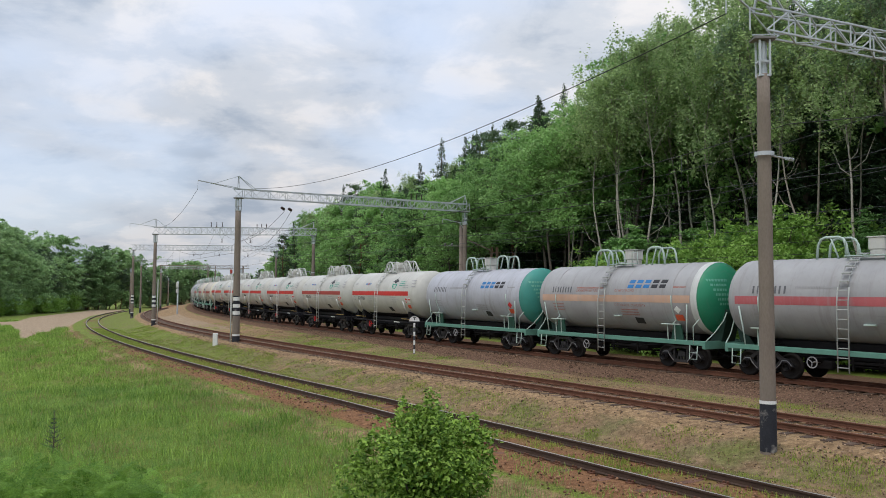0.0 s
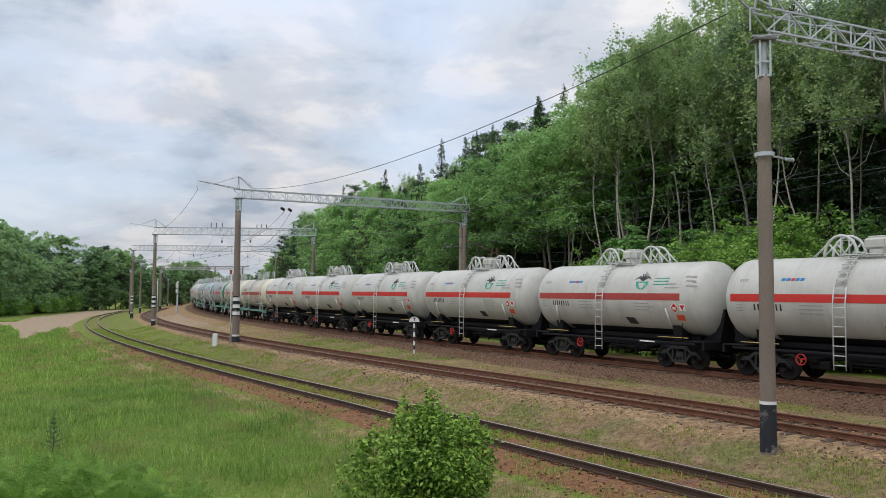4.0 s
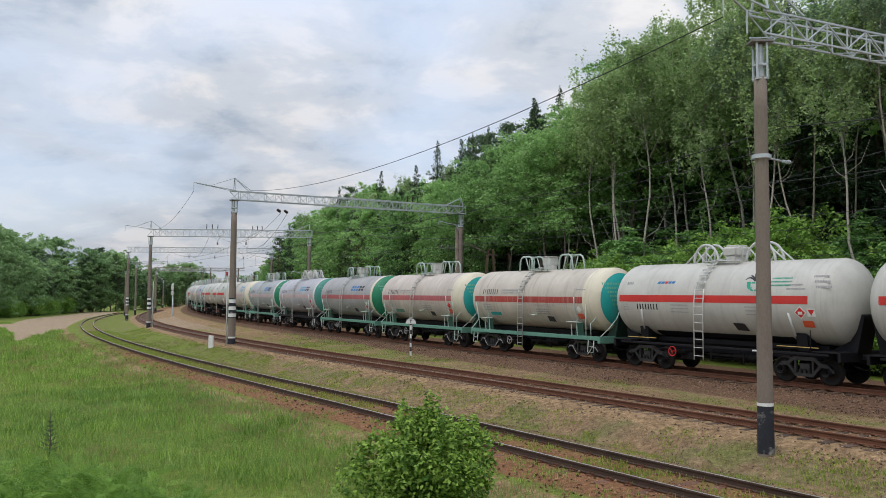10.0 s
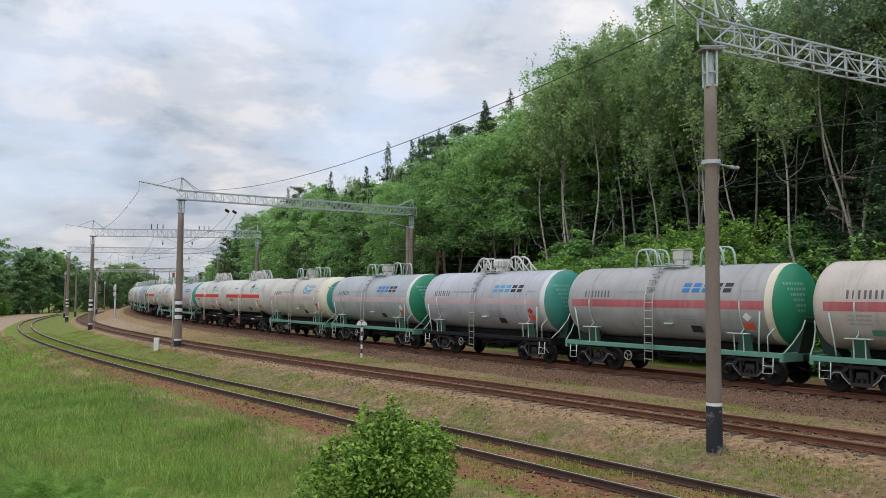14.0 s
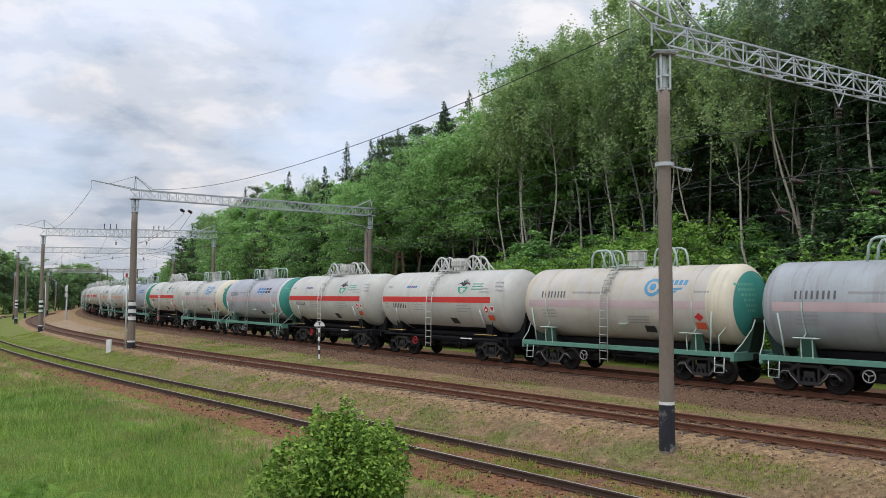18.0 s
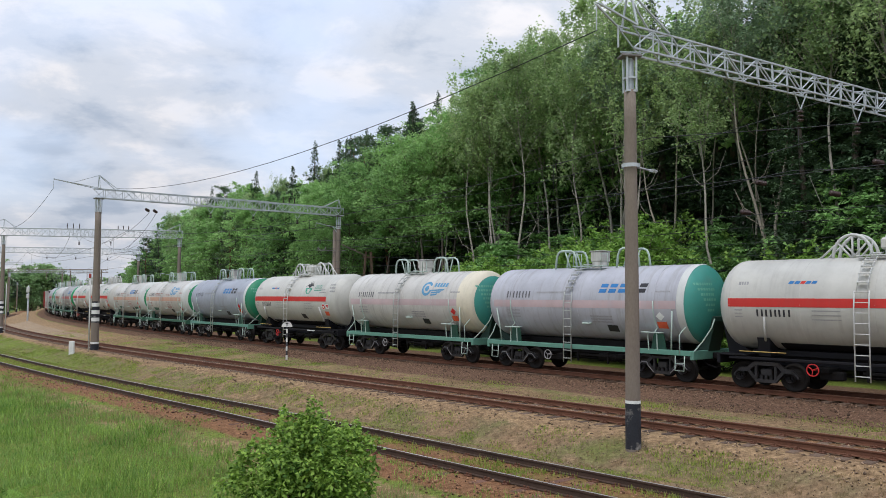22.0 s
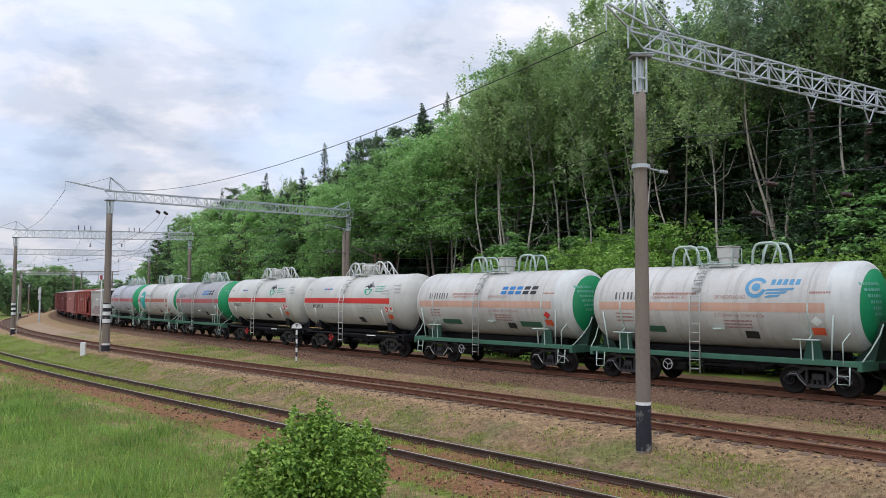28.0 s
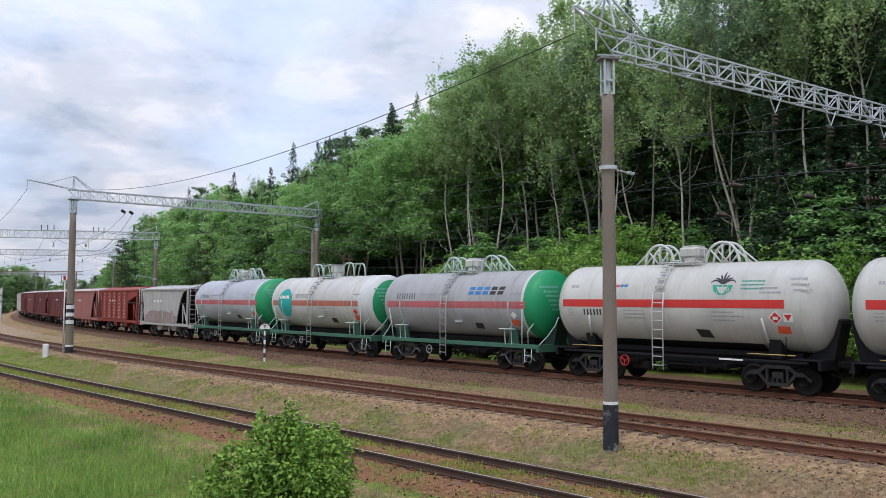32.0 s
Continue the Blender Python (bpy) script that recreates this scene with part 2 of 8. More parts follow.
class Geo:
    """Collects vertices and faces of one mesh."""

    def __init__(self):
        self.v, self.f, self.smooth = [], [], []

    def add(self, verts, faces, smooth=False):
        o = len(self.v)
        self.v.extend([tuple(p) for p in verts])
        self.f.extend([tuple(i + o for i in q) for q in faces])
        self.smooth.extend([smooth] * len(faces))
        return self

    def box(self, c, s, ch=0.012, m=None):
        """A box with chamfered edges; c centre, s full sizes."""
        x, y, z = s[0] / 2, s[1] / 2, s[2] / 2
        e = min(ch, x * 0.45, y * 0.45, z * 0.45)
        vs, ids = [], {}
        for sx in (-1, 1):
            for sy in (-1, 1):
                for sz in (-1, 1):
                    for k in range(3):
                        q = [sx * x, sy * y, sz * z]
                        for j in range(3):
                            if j != k:
                                q[j] -= (sx, sy, sz)[j] * e
                        ids[(sx, sy, sz, k)] = len(vs)
                        vs.append(Vector(q))
        fs = []
        for k in range(3):
            a, b = (k + 1) % 3, (k + 2) % 3
            for sg in (-1, 1):
                ring = []
                for da, db in ((-1, -1), (1, -1), (1, 1), (-1, 1)):
                    t = [0, 0, 0]
                    t[k], t[a], t[b] = sg, da, db
                    ring.append(ids[(*t, k)])
                fs.append(ring if sg > 0 else ring[::-1])
        for k in range(3):
            a, b = (k + 1) % 3, (k + 2) % 3
            for da in (-1, 1):
                for db in (-1, 1):
                    q = []
                    for sg, kk in ((-1, a), (1, a), (1, b), (-1, b)):
                        t = [0, 0, 0]
                        t[k], t[a], t[b] = sg, da, db
                        q.append(ids[(*t, kk)])
                    fs.append(q if da * db > 0 else q[::-1])
        for sx in (-1, 1):
            for sy in (-1, 1):
                for sz in (-1, 1):
                    q = [ids[(sx, sy, sz, k)] for k in range(3)]
                    fs.append(q if sx * sy * sz > 0 else q[::-1])
        if m is not None:
            vs = [m @ p for p in vs]
        vs = [p + Vector(c) for p in vs]
        return self.add(vs, fs)

    def bar(self, p, q, w, h=None, ch=0.006):
        """A square bar between two points."""
        p, q = Vector(p), Vector(q)
        d = q - p
        m = d.to_track_quat("X", "Z").to_matrix()
        return self.box((p + q) / 2, (d.length, w, h or w), ch, m)

    def tube(self, pts, r, n=8, closed=False, smooth=True):
        """A round tube along points; r one radius or one per point."""
        pts = [Vector(p) for p in pts]
        rs = r if isinstance(r, (list, tuple)) else [r] * len(pts)
        vs, k = [], len(pts)
        prev = None
        for i, p in enumerate(pts):
            if closed:
                d = pts[(i + 1) % k] - pts[i - 1]
            else:
                d = pts[min(i + 1, k - 1)] - pts[max(i - 1, 0)]
            d.normalize()
            if prev is None:
                u = d.cross(Vector((0, 0, 1)) if abs(d.z) < 0.9 else Vector((1, 0, 0))).normalized()
            else:
                u = (prev - d * prev.dot(d)).normalized()
            prev = u
            w = d.cross(u)
            for j in range(n):
                a = 2 * math.pi * j / n
                vs.append(p + (u * math.cos(a) + w * math.sin(a)) * rs[i])
        fs = []
        for i in range(k if closed else k - 1):
            for j in range(n):
                a, b = i * n + j, i * n + (j + 1) % n
                c, e = ((i + 1) % k) * n + (j + 1) % n, ((i + 1) % k) * n + j
                fs.append((a, b, c, e))
        self.add(vs, fs, smooth)
        if not closed:
            o = len(self.v) - len(vs)
            self.f.append(tuple(o + j for j in range(n))[::-1])
            self.f.append(tuple(o + (k - 1) * n + j for j in range(n)))
            self.smooth += [False, False]
        return self

    def turned(self, prof, axis="X", n=32, at=(0, 0, 0), a0=0.0, a1=2 * math.pi, smooth=True):
        """A surface turned round an axis; prof: pairs of place along the axis and radius."""
        full = abs(a1 - a0 - 2 * math.pi) < 1e-6
        cols = n if full else n + 1
        vs, fs = [], []
        for x, r in prof:
            for j in range(cols):
                a = a0 + (a1 - a0) * j / n
                c, s = r * math.cos(a), r * math.sin(a)
                p = {"X": (x, c, s), "Y": (s, x, c), "Z": (c, s, x)}[axis]
                vs.append((p[0] + at[0], p[1] + at[1], p[2] + at[2]))
        for i in range(len(prof) - 1):
            for j in range(n):
                k = (j + 1) % cols
                fs.append((i * cols + j, i * cols + k, (i + 1) * cols + k, (i + 1) * cols + j))
        return self.add(vs, fs, smooth)

    def plate(self, outline, y0, y1, plane="XZ"):
        """A flat outline made thick: points (a, b) in the plane, from y0 to y1 across it."""
        n = len(outline)
        mk = {"XZ": lambda a, b, c: (a, c, b), "XY": lambda a, b, c: (a, b, c), "YZ": lambda a, b, c: (c, a, b)}[plane]
        vs = [mk(a, b, y0) for a, b in outline] + [mk(a, b, y1) for a, b in outline]
        fs = [tuple(range(n)), tuple(range(2 * n - 1, n - 1, -1))]
        fs += [(i, n + i, n + (i + 1) % n, (i + 1) % n) for i in range(n)]
        return self.add(vs, fs)

    def mesh(self, name, mat):
        me = bpy.data.meshes.new(name)
        me.from_pydata(self.v, [], self.f)
        me.polygons.foreach_set("use_smooth", self.smooth)
        bm = bmesh.new()
        bm.from_mesh(me)
        bmesh.ops.recalc_face_normals(bm, faces=bm.faces)
        bm.to_mesh(me)
        bm.free()
        me.materials.append(mat)
        return me


def part(name, geo, mat, parent, label="", at=None):
    """One mesh object under a thing or a part."""
    ob = new(name, geo if isinstance(geo, bpy.types.Mesh) else geo.mesh(name, mat))
    ob.parent = parent
    if at is not None:
        ob.matrix_basis = at
    if label:
        ob["label"] = label
    return ob


def thing(name, label, category, group="", kind="", at=None):
    ob = new(name)
    ob.empty_display_size = 0.3
    if at is not None:
        ob.matrix_basis = at
    return tagged(ob, label, category, group, kind)


def solo(name, geo, mat, label, category, group="", kind="", at=None):
    ob = new(name, geo if isinstance(geo, bpy.types.Mesh) else geo.mesh(name, mat))
    if at is not None:
        ob.matrix_basis = at
    return tagged(ob, label, category, group, kind)


# ------------------------------------------------------------------ the line of the railway
# s runs along the train's track away from the camera, d across it to the right.
X0, Y0, TH0 = 21.425, 20.349, 0.59046
K0, K1, K2, K3 = -0.001368, -0.001122, 0.000505, 0.000120
OFF_A, DRIFT_A, LOW_A, FALL_A = -15.262, -1.801, -0.546, -0.818
OFF_B, DRIFT_B, LOW_B, FALL_B = -8.857, -0.372, -0.142, -0.645
S_LO, S_HI = -2200.0, 2600.0


def heading(s):
    s = np.clip(np.asarray(s, float), -45, 215)
    u = s / 100
    return TH0 + 100 * (K0 * u + K1 * u ** 2 / 2 + K2 * u ** 3 / 3 + K3 * u ** 4 / 4)


_S = np.arange(S_LO, S_HI, 0.5)
_T = heading(_S + 0.25)
_X = np.concatenate([[0], np.cumsum(-np.sin(_T) * 0.5)])[:-1]
_Y = np.concatenate([[0], np.cumsum(np.cos(_T) * 0.5)])[:-1]
_X += X0 - np.interp(0, _S, _X)
_Y += Y0 - np.interp(0, _S, _Y)


def plan(s, d=0.0):
    """Place in the plan of a point s along the line and d to its right."""
    th = heading(s)
    return np.interp(s, _S, _X) + d * np.cos(th), np.interp(s, _S, _Y) + d * np.sin(th)


def off_a(s):
    return OFF_A + DRIFT_A * np.clip(s, -100, 260) / 100


def off_b(s):
    return OFF_B + DRIFT_B * np.clip(s, -100, 260) / 100


def rail_a(s):
    return LOW_A + FALL_A * np.clip(s - 20, 0, 220) / 100


def rail_b(s):
    return LOW_B + FALL_B * np.clip(s - 20, 0, 220) / 100


def level(s, d):
    """Height of the ground."""
    s, d = np.asarray(s, float), np.asarray(d, float)
    za, zb = rail_a(s), rail_b(s)
    oa, ob = off_a(s), off_b(s)
    rows = [
        (-400, za - 1.6), (oa - 26, za - 0.9), (oa - 8, za - 0.62), (oa - 3.2, za - 0.42), (oa - 1.7, za - 0.19), (oa + 1.7, za - 0.19),
        (oa + 3.0, za - 0.44), (ob - 2.6, zb - 0.50), (ob - 1.6, zb - 0.215), (ob + 1.6, zb - 0.215), (ob + 2.4, zb - 0.36),
        (-3.4 + 0 * s, -0.52 + 0 * s), (-1.8 + 0 * s, -0.24 + 0 * s), (1.8 + 0 * s, -0.24 + 0 * s), (3.3 + 0 * s, -0.62 + 0 * s),
        (9.0 + 0 * s, -0.5 + 0 * s), (14 + 0 * s, 0.7 + 0 * s), (30 + 0 * s, 5.6 + 0 * s), (60 + 0 * s, 12.5 + 0 * s), (600 + 0 * s, 24 + 0 * s)]
    z = np.broadcast_to(rows[0][1], np.broadcast(s, d).shape).astype(float).copy()
    for (d0, z0), (d1, z1) in zip(rows[:-1], rows[1:]):
        t = np.clip((d - d0) / (d1 - d0), 0, 1)
        z = np.where(d >= d0, z0 + (z1 - z0) * t, z)
    return z


def bank(x, y):
    """The bank on which the viewer stands, falling away on all sides."""
    return 1.45 - 0.17 * np.hypot(x, y)


def ground_at(s, d):
    x, y = plan(s, d)
    return Vector((float(x), float(y), float(np.maximum(level(s, d), bank(x, y)))))


def sd_of(x, y):
    """Back from a place in the plan to s and d."""
    k = int(np.argmin((_X - x) ** 2 + (_Y - y) ** 2))
    th = float(heading(_S[k]))
    return float(_S[k]), float((x - _X[k]) * math.cos(th) + (y - _Y[k]) * math.sin(th))


def ground_xy(x, y):
    s, d = sd_of(x, y)
    return Vector((x, y, max(float(level(s, d)), float(bank(x, y)))))

# ------------------------------------------------------------------ ground


def ground_material():
    """Grass, dry grass, rusty ballast and sand in bands along the tracks, with ragged edges."""
    m = bpy.data.materials.new("trackside_ground")
    m.use_nodes = True
    nt = m.node_tree
    N, Lk = nt.nodes.new, nt.links.new
    p = nt.nodes["Principled BSDF"]
    tc = N("ShaderNodeTexCoord")

    def tex(scale, detail=4, rough=0.6):
        n = N("ShaderNodeTexNoise")
        n.inputs["Scale"].default_value, n.inputs["Detail"].default_value, n.inputs["Roughness"].default_value = scale, detail, rough
        Lk(tc.outputs["Object"], n.inputs["Vector"])
        return n.outputs["Fac"]

    def two(fac, a, b, lo=0.35, hi=0.65):
        r = N("ShaderNodeValToRGB")
        r.color_ramp.elements[0].position, r.color_ramp.elements[1].position = lo, hi
        r.color_ramp.elements[0].color, r.color_ramp.elements[1].color = (*a, 1), (*b, 1)
        Lk(fac, r.inputs[0])
        return r.outputs[0]

    def blend(f, a, b):
        x = N("ShaderNodeMix")
        x.data_type = "RGBA"
        Lk(f, x.inputs["Factor"])
        Lk(a, x.inputs["A"])
        Lk(b, x.inputs["B"])
        return x.outputs["Result"]

    def weight(layer, ragged=0.5, lo=0.4, hi=0.6):
        at = N("ShaderNodeAttribute")
        at.attribute_name = layer
        s = N("ShaderNodeMath")
        s.operation = "MULTIPLY_ADD"
        s.inputs[1].default_value = ragged
        Lk(nz, s.inputs[0])
        k = N("ShaderNodeMath")
        k.operation = "SUBTRACT"
        k.inputs[1].default_value = ragged / 2
        Lk(at.outputs["Fac"], s.inputs[2])
        Lk(s.outputs[0], k.inputs[0])
        mr = N("ShaderNodeMapRange")
        mr.inputs[1].default_value, mr.inputs[2].default_value = lo, hi
        Lk(k.outputs[0], mr.inputs[0])
        return mr.outputs[0]

    nz = tex(0.55, 7, 0.65)
    gr = blend(tex(0.25, 3), two(tex(9, 4), (0.078, 0.138, 0.020), (0.175, 0.235, 0.042)), two(tex(6, 4), (0.125, 0.170, 0.032), (0.230, 0.250, 0.064)))
    dry = two(tex(5, 7, 0.7), (0.165, 0.108, 0.058), (0.415, 0.290, 0.168))
    stones = two(tex(13, 7, 0.8), (0.042, 0.024, 0.016), (0.265, 0.162, 0.108), 0.3, 0.7)
    rusts = two(tex(11, 7, 0.8), (0.115, 0.053, 0.026), (0.330, 0.178, 0.094), 0.3, 0.7)
    sand = two(tex(3, 6), (0.270, 0.205, 0.140), (0.400, 0.315, 0.225))
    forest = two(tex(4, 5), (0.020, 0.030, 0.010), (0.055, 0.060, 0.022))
    earth = two(tex(4, 8, 0.75), (0.095, 0.076, 0.042), (0.280, 0.218, 0.130))
    c = blend(weight("earth", 0.9, 0.35, 0.65), gr, earth)
    c = blend(weight("dry", 0.9), c, dry)
    c = blend(weight("rust", 0.5), c, rusts)
    c = blend(weight("stones", 0.5), c, stones)
    c = blend(weight("sand", 0.5), c, sand)
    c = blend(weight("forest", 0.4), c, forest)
    # mottling of crumbs, litter and small stones over everything
    mot = two(tex(7, 9, 0.82), (0.50, 0.47, 0.44), (1.55, 1.52, 1.48), 0.36, 0.66)
    mm = N("ShaderNodeMix")
    mm.data_type, mm.blend_type = "RGBA", "MULTIPLY"
    mm.inputs["Factor"].default_value = 0.85
    Lk(c, mm.inputs["A"])
    Lk(mot, mm.inputs["B"])
    c = mm.outputs["Result"]
    Lk(c, p.inputs["Base Color"])
    p.inputs["Roughness"].default_value, p.inputs["Specular IOR Level"].default_value = 0.95, 0.15
    bp = N("ShaderNodeBump")
    bp.inputs["Strength"].default_value, bp.inputs["Distance"].default_value = 0.7, 0.06
    Lk(tex(22, 5, 0.7), bp.inputs["Height"])
    Lk(bp.outputs[0], p.inputs["Normal"])
    return m


def band(d, lo, hi, soft):
    """1 between lo and hi, falling off over soft on both sides."""
    return np.clip(np.minimum((d - lo), (hi - d)) / soft + 0.5, 0, 1)


def road_weight(x, y):
    """The sandy road beside the line: a wide bare area that narrows towards the camera, with a grassed triangle in it."""
    def near(p, q, w0, w1):
        a, b = np.array(p), np.array(q)
        dv = b - a
        t = np.clip(((x - a[0]) * dv[0] + (y - a[1]) * dv[1]) / (dv @ dv), 0, 1)
        r = np.hypot(x - a[0] - t * dv[0], y - a[1] - t * dv[1])
        return np.clip((w0 + (w1 - w0) * t - r) / 1.6 + 0.5, 0, 1)
    best = np.zeros_like(x)
    for leg in (((-31.5, 66.0), (-42.0, 82.0), -0.2, 0.2), ((-42.0, 82.0), (-51.0, 104.0), 0.2, 2.4), ((-51.0, 104.0), (-63.0, 130.0), 3.0, 5.0), ((-63.0, 130.0), (-80.0, 172.0), 5.0, 6.0),
                ((-80.0, 172.0), (-103.0, 250.0), 6.0, 5.0), ((-46.0, 88.0), (-63.0, 98.0), 0.1, 0.5), ((-63.0, 98.0), (-90.0, 104.0), 0.5, 1.6), ((-64.0, 112.0), (-70.0, 136.0), 1.6, 5.0),
                ((-63.0, 98.0), (-64.0, 112.0), 0.5, 1.2)):
        best = np.maximum(best, near(*leg))
    return best


def ground():
    ss = np.unique(np.concatenate([[-2200, -1200, -600, -300, -160, -110], np.arange(-80, 60, 0.8), np.arange(60, 150, 1.5), np.arange(150, 300, 6),
                                   np.arange(300, 700, 60), [900, 1400, 2500]]))
    dd = np.unique(np.concatenate([[-2300, -1500, -900, -500, -300, -200, -140], np.arange(-110, -60, 2.5), np.arange(-60, -22, 1.0), np.arange(-22, 4.6, 0.33),
                                   np.arange(5, 16, 1.0), np.arange(18, 60, 5.0), [80, 120, 200, 320, 600]]))
    S, Dm = np.meshgrid(ss, dd, indexing="ij")
    x, y = plan(S, Dm)
    z = np.maximum(level(S, Dm), bank(x, y))
    bump = np.array([noise.noise(Vector((a * 0.35, b * 0.35, 0))) * 0.05 + noise.noise(Vector((a * 1.7, b * 1.7, 3))) * 0.025 for a, b in zip(x.ravel(), y.ravel())]).reshape(x.shape)
    oa, ob = off_a(S), off_b(S)
    flat = np.maximum.reduce([band(Dm, oa - 1.7, oa + 1.7, 0.8), band(Dm, ob - 1.7, ob + 1.7, 0.8), band(Dm, -2, 2, 0.8)])
    z = z + bump * np.where(flat > 0.5, 0.35, 1.0)
    n, k = x.shape
    idx = np.arange(n * k).reshape(n, k)
    faces = np.stack([idx[:-1, :-1], idx[1:, :-1], idx[1:, 1:], idx[:-1, 1:]], -1).reshape(-1, 4)
    me = bpy.data.meshes.new("ground")
    me.from_pydata(np.stack([x, y, z], -1).reshape(-1, 3).tolist(), [], faces.tolist())
    me.polygons.foreach_set("use_smooth", [True] * len(faces))
    w = {
        "rust": np.maximum((0.78 - 0.45 * np.clip((S - 32) / 40, 0, 1)) * np.maximum(1.1 * band(Dm, oa - 2.15, oa - 0.55, 0.6), 0.75 * band(Dm, oa - 1.0, oa + 1.3, 0.6)), 0.60 * band(Dm, ob - 1.0, ob + 1.0, 0.6)),
        "dry": np.maximum.reduce([0.70 * band(Dm, oa - 3.9, oa - 2.3, 0.7), (0.47 - 0.15 * np.clip((S - 25) / 30, 0, 1)) * band(Dm, ob - 5.5, ob - 1.2, 1.5), 0.75 * band(Dm, ob + 0.6, ob + 2.4, 0.8), (0.56 - 0.10 * np.clip((S - 26) / 10, 0, 1) + 0.26 * np.clip((S - 52) / 20, 0, 1)) * band(Dm, ob + 0.6, -2.6 + 0 * S, 0.8),
                                  (0.50 - 0.3 * np.clip((S - 25) / 30, 0, 1)) * band(Dm, oa + 1, oa + 4, 1.0), 0.70 * band(Dm, ob - 2.4, ob + 2.6, 0.8)]),
        "earth": np.maximum((0.66 - 0.26 * np.clip((S - 26) / 30, 0, 1)) * band(Dm, oa + 0.9, ob - 1.2, 0.8), (0.62 - 0.16 * np.clip((S - 26) / 14, 0, 1)) * band(Dm, ob + 1.2, -2.6 + 0 * S, 0.8)),
        "stones": np.maximum.reduce([band(Dm, -3.6 + 0.9 * np.clip((S - 28) / 20, 0, 1), 7.5, 0.9), 0.42 * band(Dm, ob - 2.3, ob + 1.3, 0.5), (0.43 - 0.30 * np.clip((S - 26) / 14, 0, 1)) * band(Dm, ob + 1.5, -2.0 + 0 * S, 0.8), 0.42 * band(Dm, oa + 2.0, ob - 2.0, 1.0) * np.clip((24 - S) / 10, 0, 1)]),
        "sand": np.maximum(road_weight(x, y), 0.56 * band(Dm, ob + 1.2, -4.2, 1.2) * band(S, 72, 140, 12)),
        # near-black ground, rising from 7.5 m to full at 10.5 m right
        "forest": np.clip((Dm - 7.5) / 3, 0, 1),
    }
    for key, val in w.items():
        at = me.attributes.new(key, "FLOAT", "POINT")
        at.data.foreach_set("value", val.astype(np.float32).ravel())
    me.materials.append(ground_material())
    ob_ = new("ground", me)
    tagged(ob_, "grassy railway ground with rusty ballast and a sandy road", "ground", "", "structure")
    return ob_


ground()

# ------------------------------------------------------------------ tracks

RAIL = [(-0.066, 0.0), (0.066, 0.0), (0.066, 0.012), (0.012, 0.032), (0.010, 0.115), (0.033, 0.130), (0.035, 0.160), (0.026, 0.172), (-0.026, 0.172), (-0.035, 0.160),
        (-0.033, 0.130), (-0.010, 0.115), (-0.012, 0.032), (-0.066, 0.012)]


def rail_mesh(name, off, top, s0, s1, step, mat, shine):
    prof = RAIL
    n = len(prof)
    ss = np.arange(s0, s1, step)
    v, f, mi = [], [], []
    for i, s in enumerate(ss):
        o, zt = float(off(s)), float(top(s))
        for a, b in prof:
            x, y = plan(s, o + a)
            v.append((float(x), float(y), zt - 0.172 + b))
        if i:
            for j in range(n):
                p0, p1 = (i - 1) * n + j, (i - 1) * n + (j + 1) % n
                f.append((p0, p1, p1 + n, p0 + n))
                mi.append(1 if j == 7 else 0)
    me = bpy.data.meshes.new(name)
    me.from_pydata(v, [], f)
    me.materials.append(mat)
    me.materials.append(shine)
    me.polygons.foreach_set("material_index", mi)
    return me


def track(name, label, off, top, s0, s1, shine, sleeper_name, buried, sleeper_mat, steel, step=1.0, s_single=(-14, 60), pitch=0.55):
    root = thing(name, label, "railway track", "railway tracks", "structure")
    for side in (-0.797, 0.797):
        part("rail", rail_mesh("rail", lambda s: off(s) + side, top, s0, s1, step, steel, shine), None, root)
    one = Geo().box((0, 0, 0), (2.7, 0.24, 0.17), 0.02).mesh(sleeper_name, sleeper_mat)
    plate = Geo().box((0, 0, 0), (0.34, 0.17, 0.02), 0.004)
    for sx in (-0.09, 0.09):
        plate.box((sx, 0.05, 0.03), (0.05, 0.05, 0.05), 0.01).box((sx, -0.05, 0.03), (0.05, 0.05, 0.05), 0.01)
    pv, pf, clips = list(plate.v), list(plate.f), Geo()
    plate = plate.mesh("rail_fastening", rusty)
    far = Geo()
    rnd = random.Random(7)
    s = s0
    while s < s1:
        o, zt = float(off(s)), float(top(s))
        x, y = plan(s, o)
        th = float(heading(s)) + rnd.uniform(-0.015, 0.015)
        m = Matrix.Translation((float(x), float(y), zt - 0.275 + buried + rnd.uniform(-0.012, 0.008))) @ Matrix.Rotation(th, 4, "Z")
        if s_single[0] <= s <= s_single[1]:
            part(sleeper_name, one, None, root, at=m)
            for side in (-0.797, 0.797):
                xx, yy = plan(s, o + side)
                spot = Matrix.Translation((float(xx), float(yy), zt - 0.178)) @ Matrix.Rotation(th, 4, "Z")
                if s < s_single[0] + 38:
                    part("rail_fastening", plate, None, root, at=spot)
                else:
                    clips.add([spot @ Vector(q) for q in pv], pf)
        else:
            far.box((0, 0, 0), (2.7, 0.24, 0.17), 0.02)
            for i in range(len(far.v) - 24, len(far.v)):
                far.v[i] = tuple(m @ Vector(far.v[i]))
        s += pitch
    if clips.v:
        me = bpy.data.meshes.new("rail_fastenings")
        me.from_pydata(clips.v, [], clips.f)
        me.materials.append(rusty)
        tagged(part("rail_fastenings", me, None, root), kind="stuff")
    if far.v:
        me = bpy.data.meshes.new("sleepers")
        me.from_pydata(far.v, [], far.f)
        me.materials.append(sleeper_mat)
        tagged(part("sleepers", me, None, root), kind="stuff")
    return root


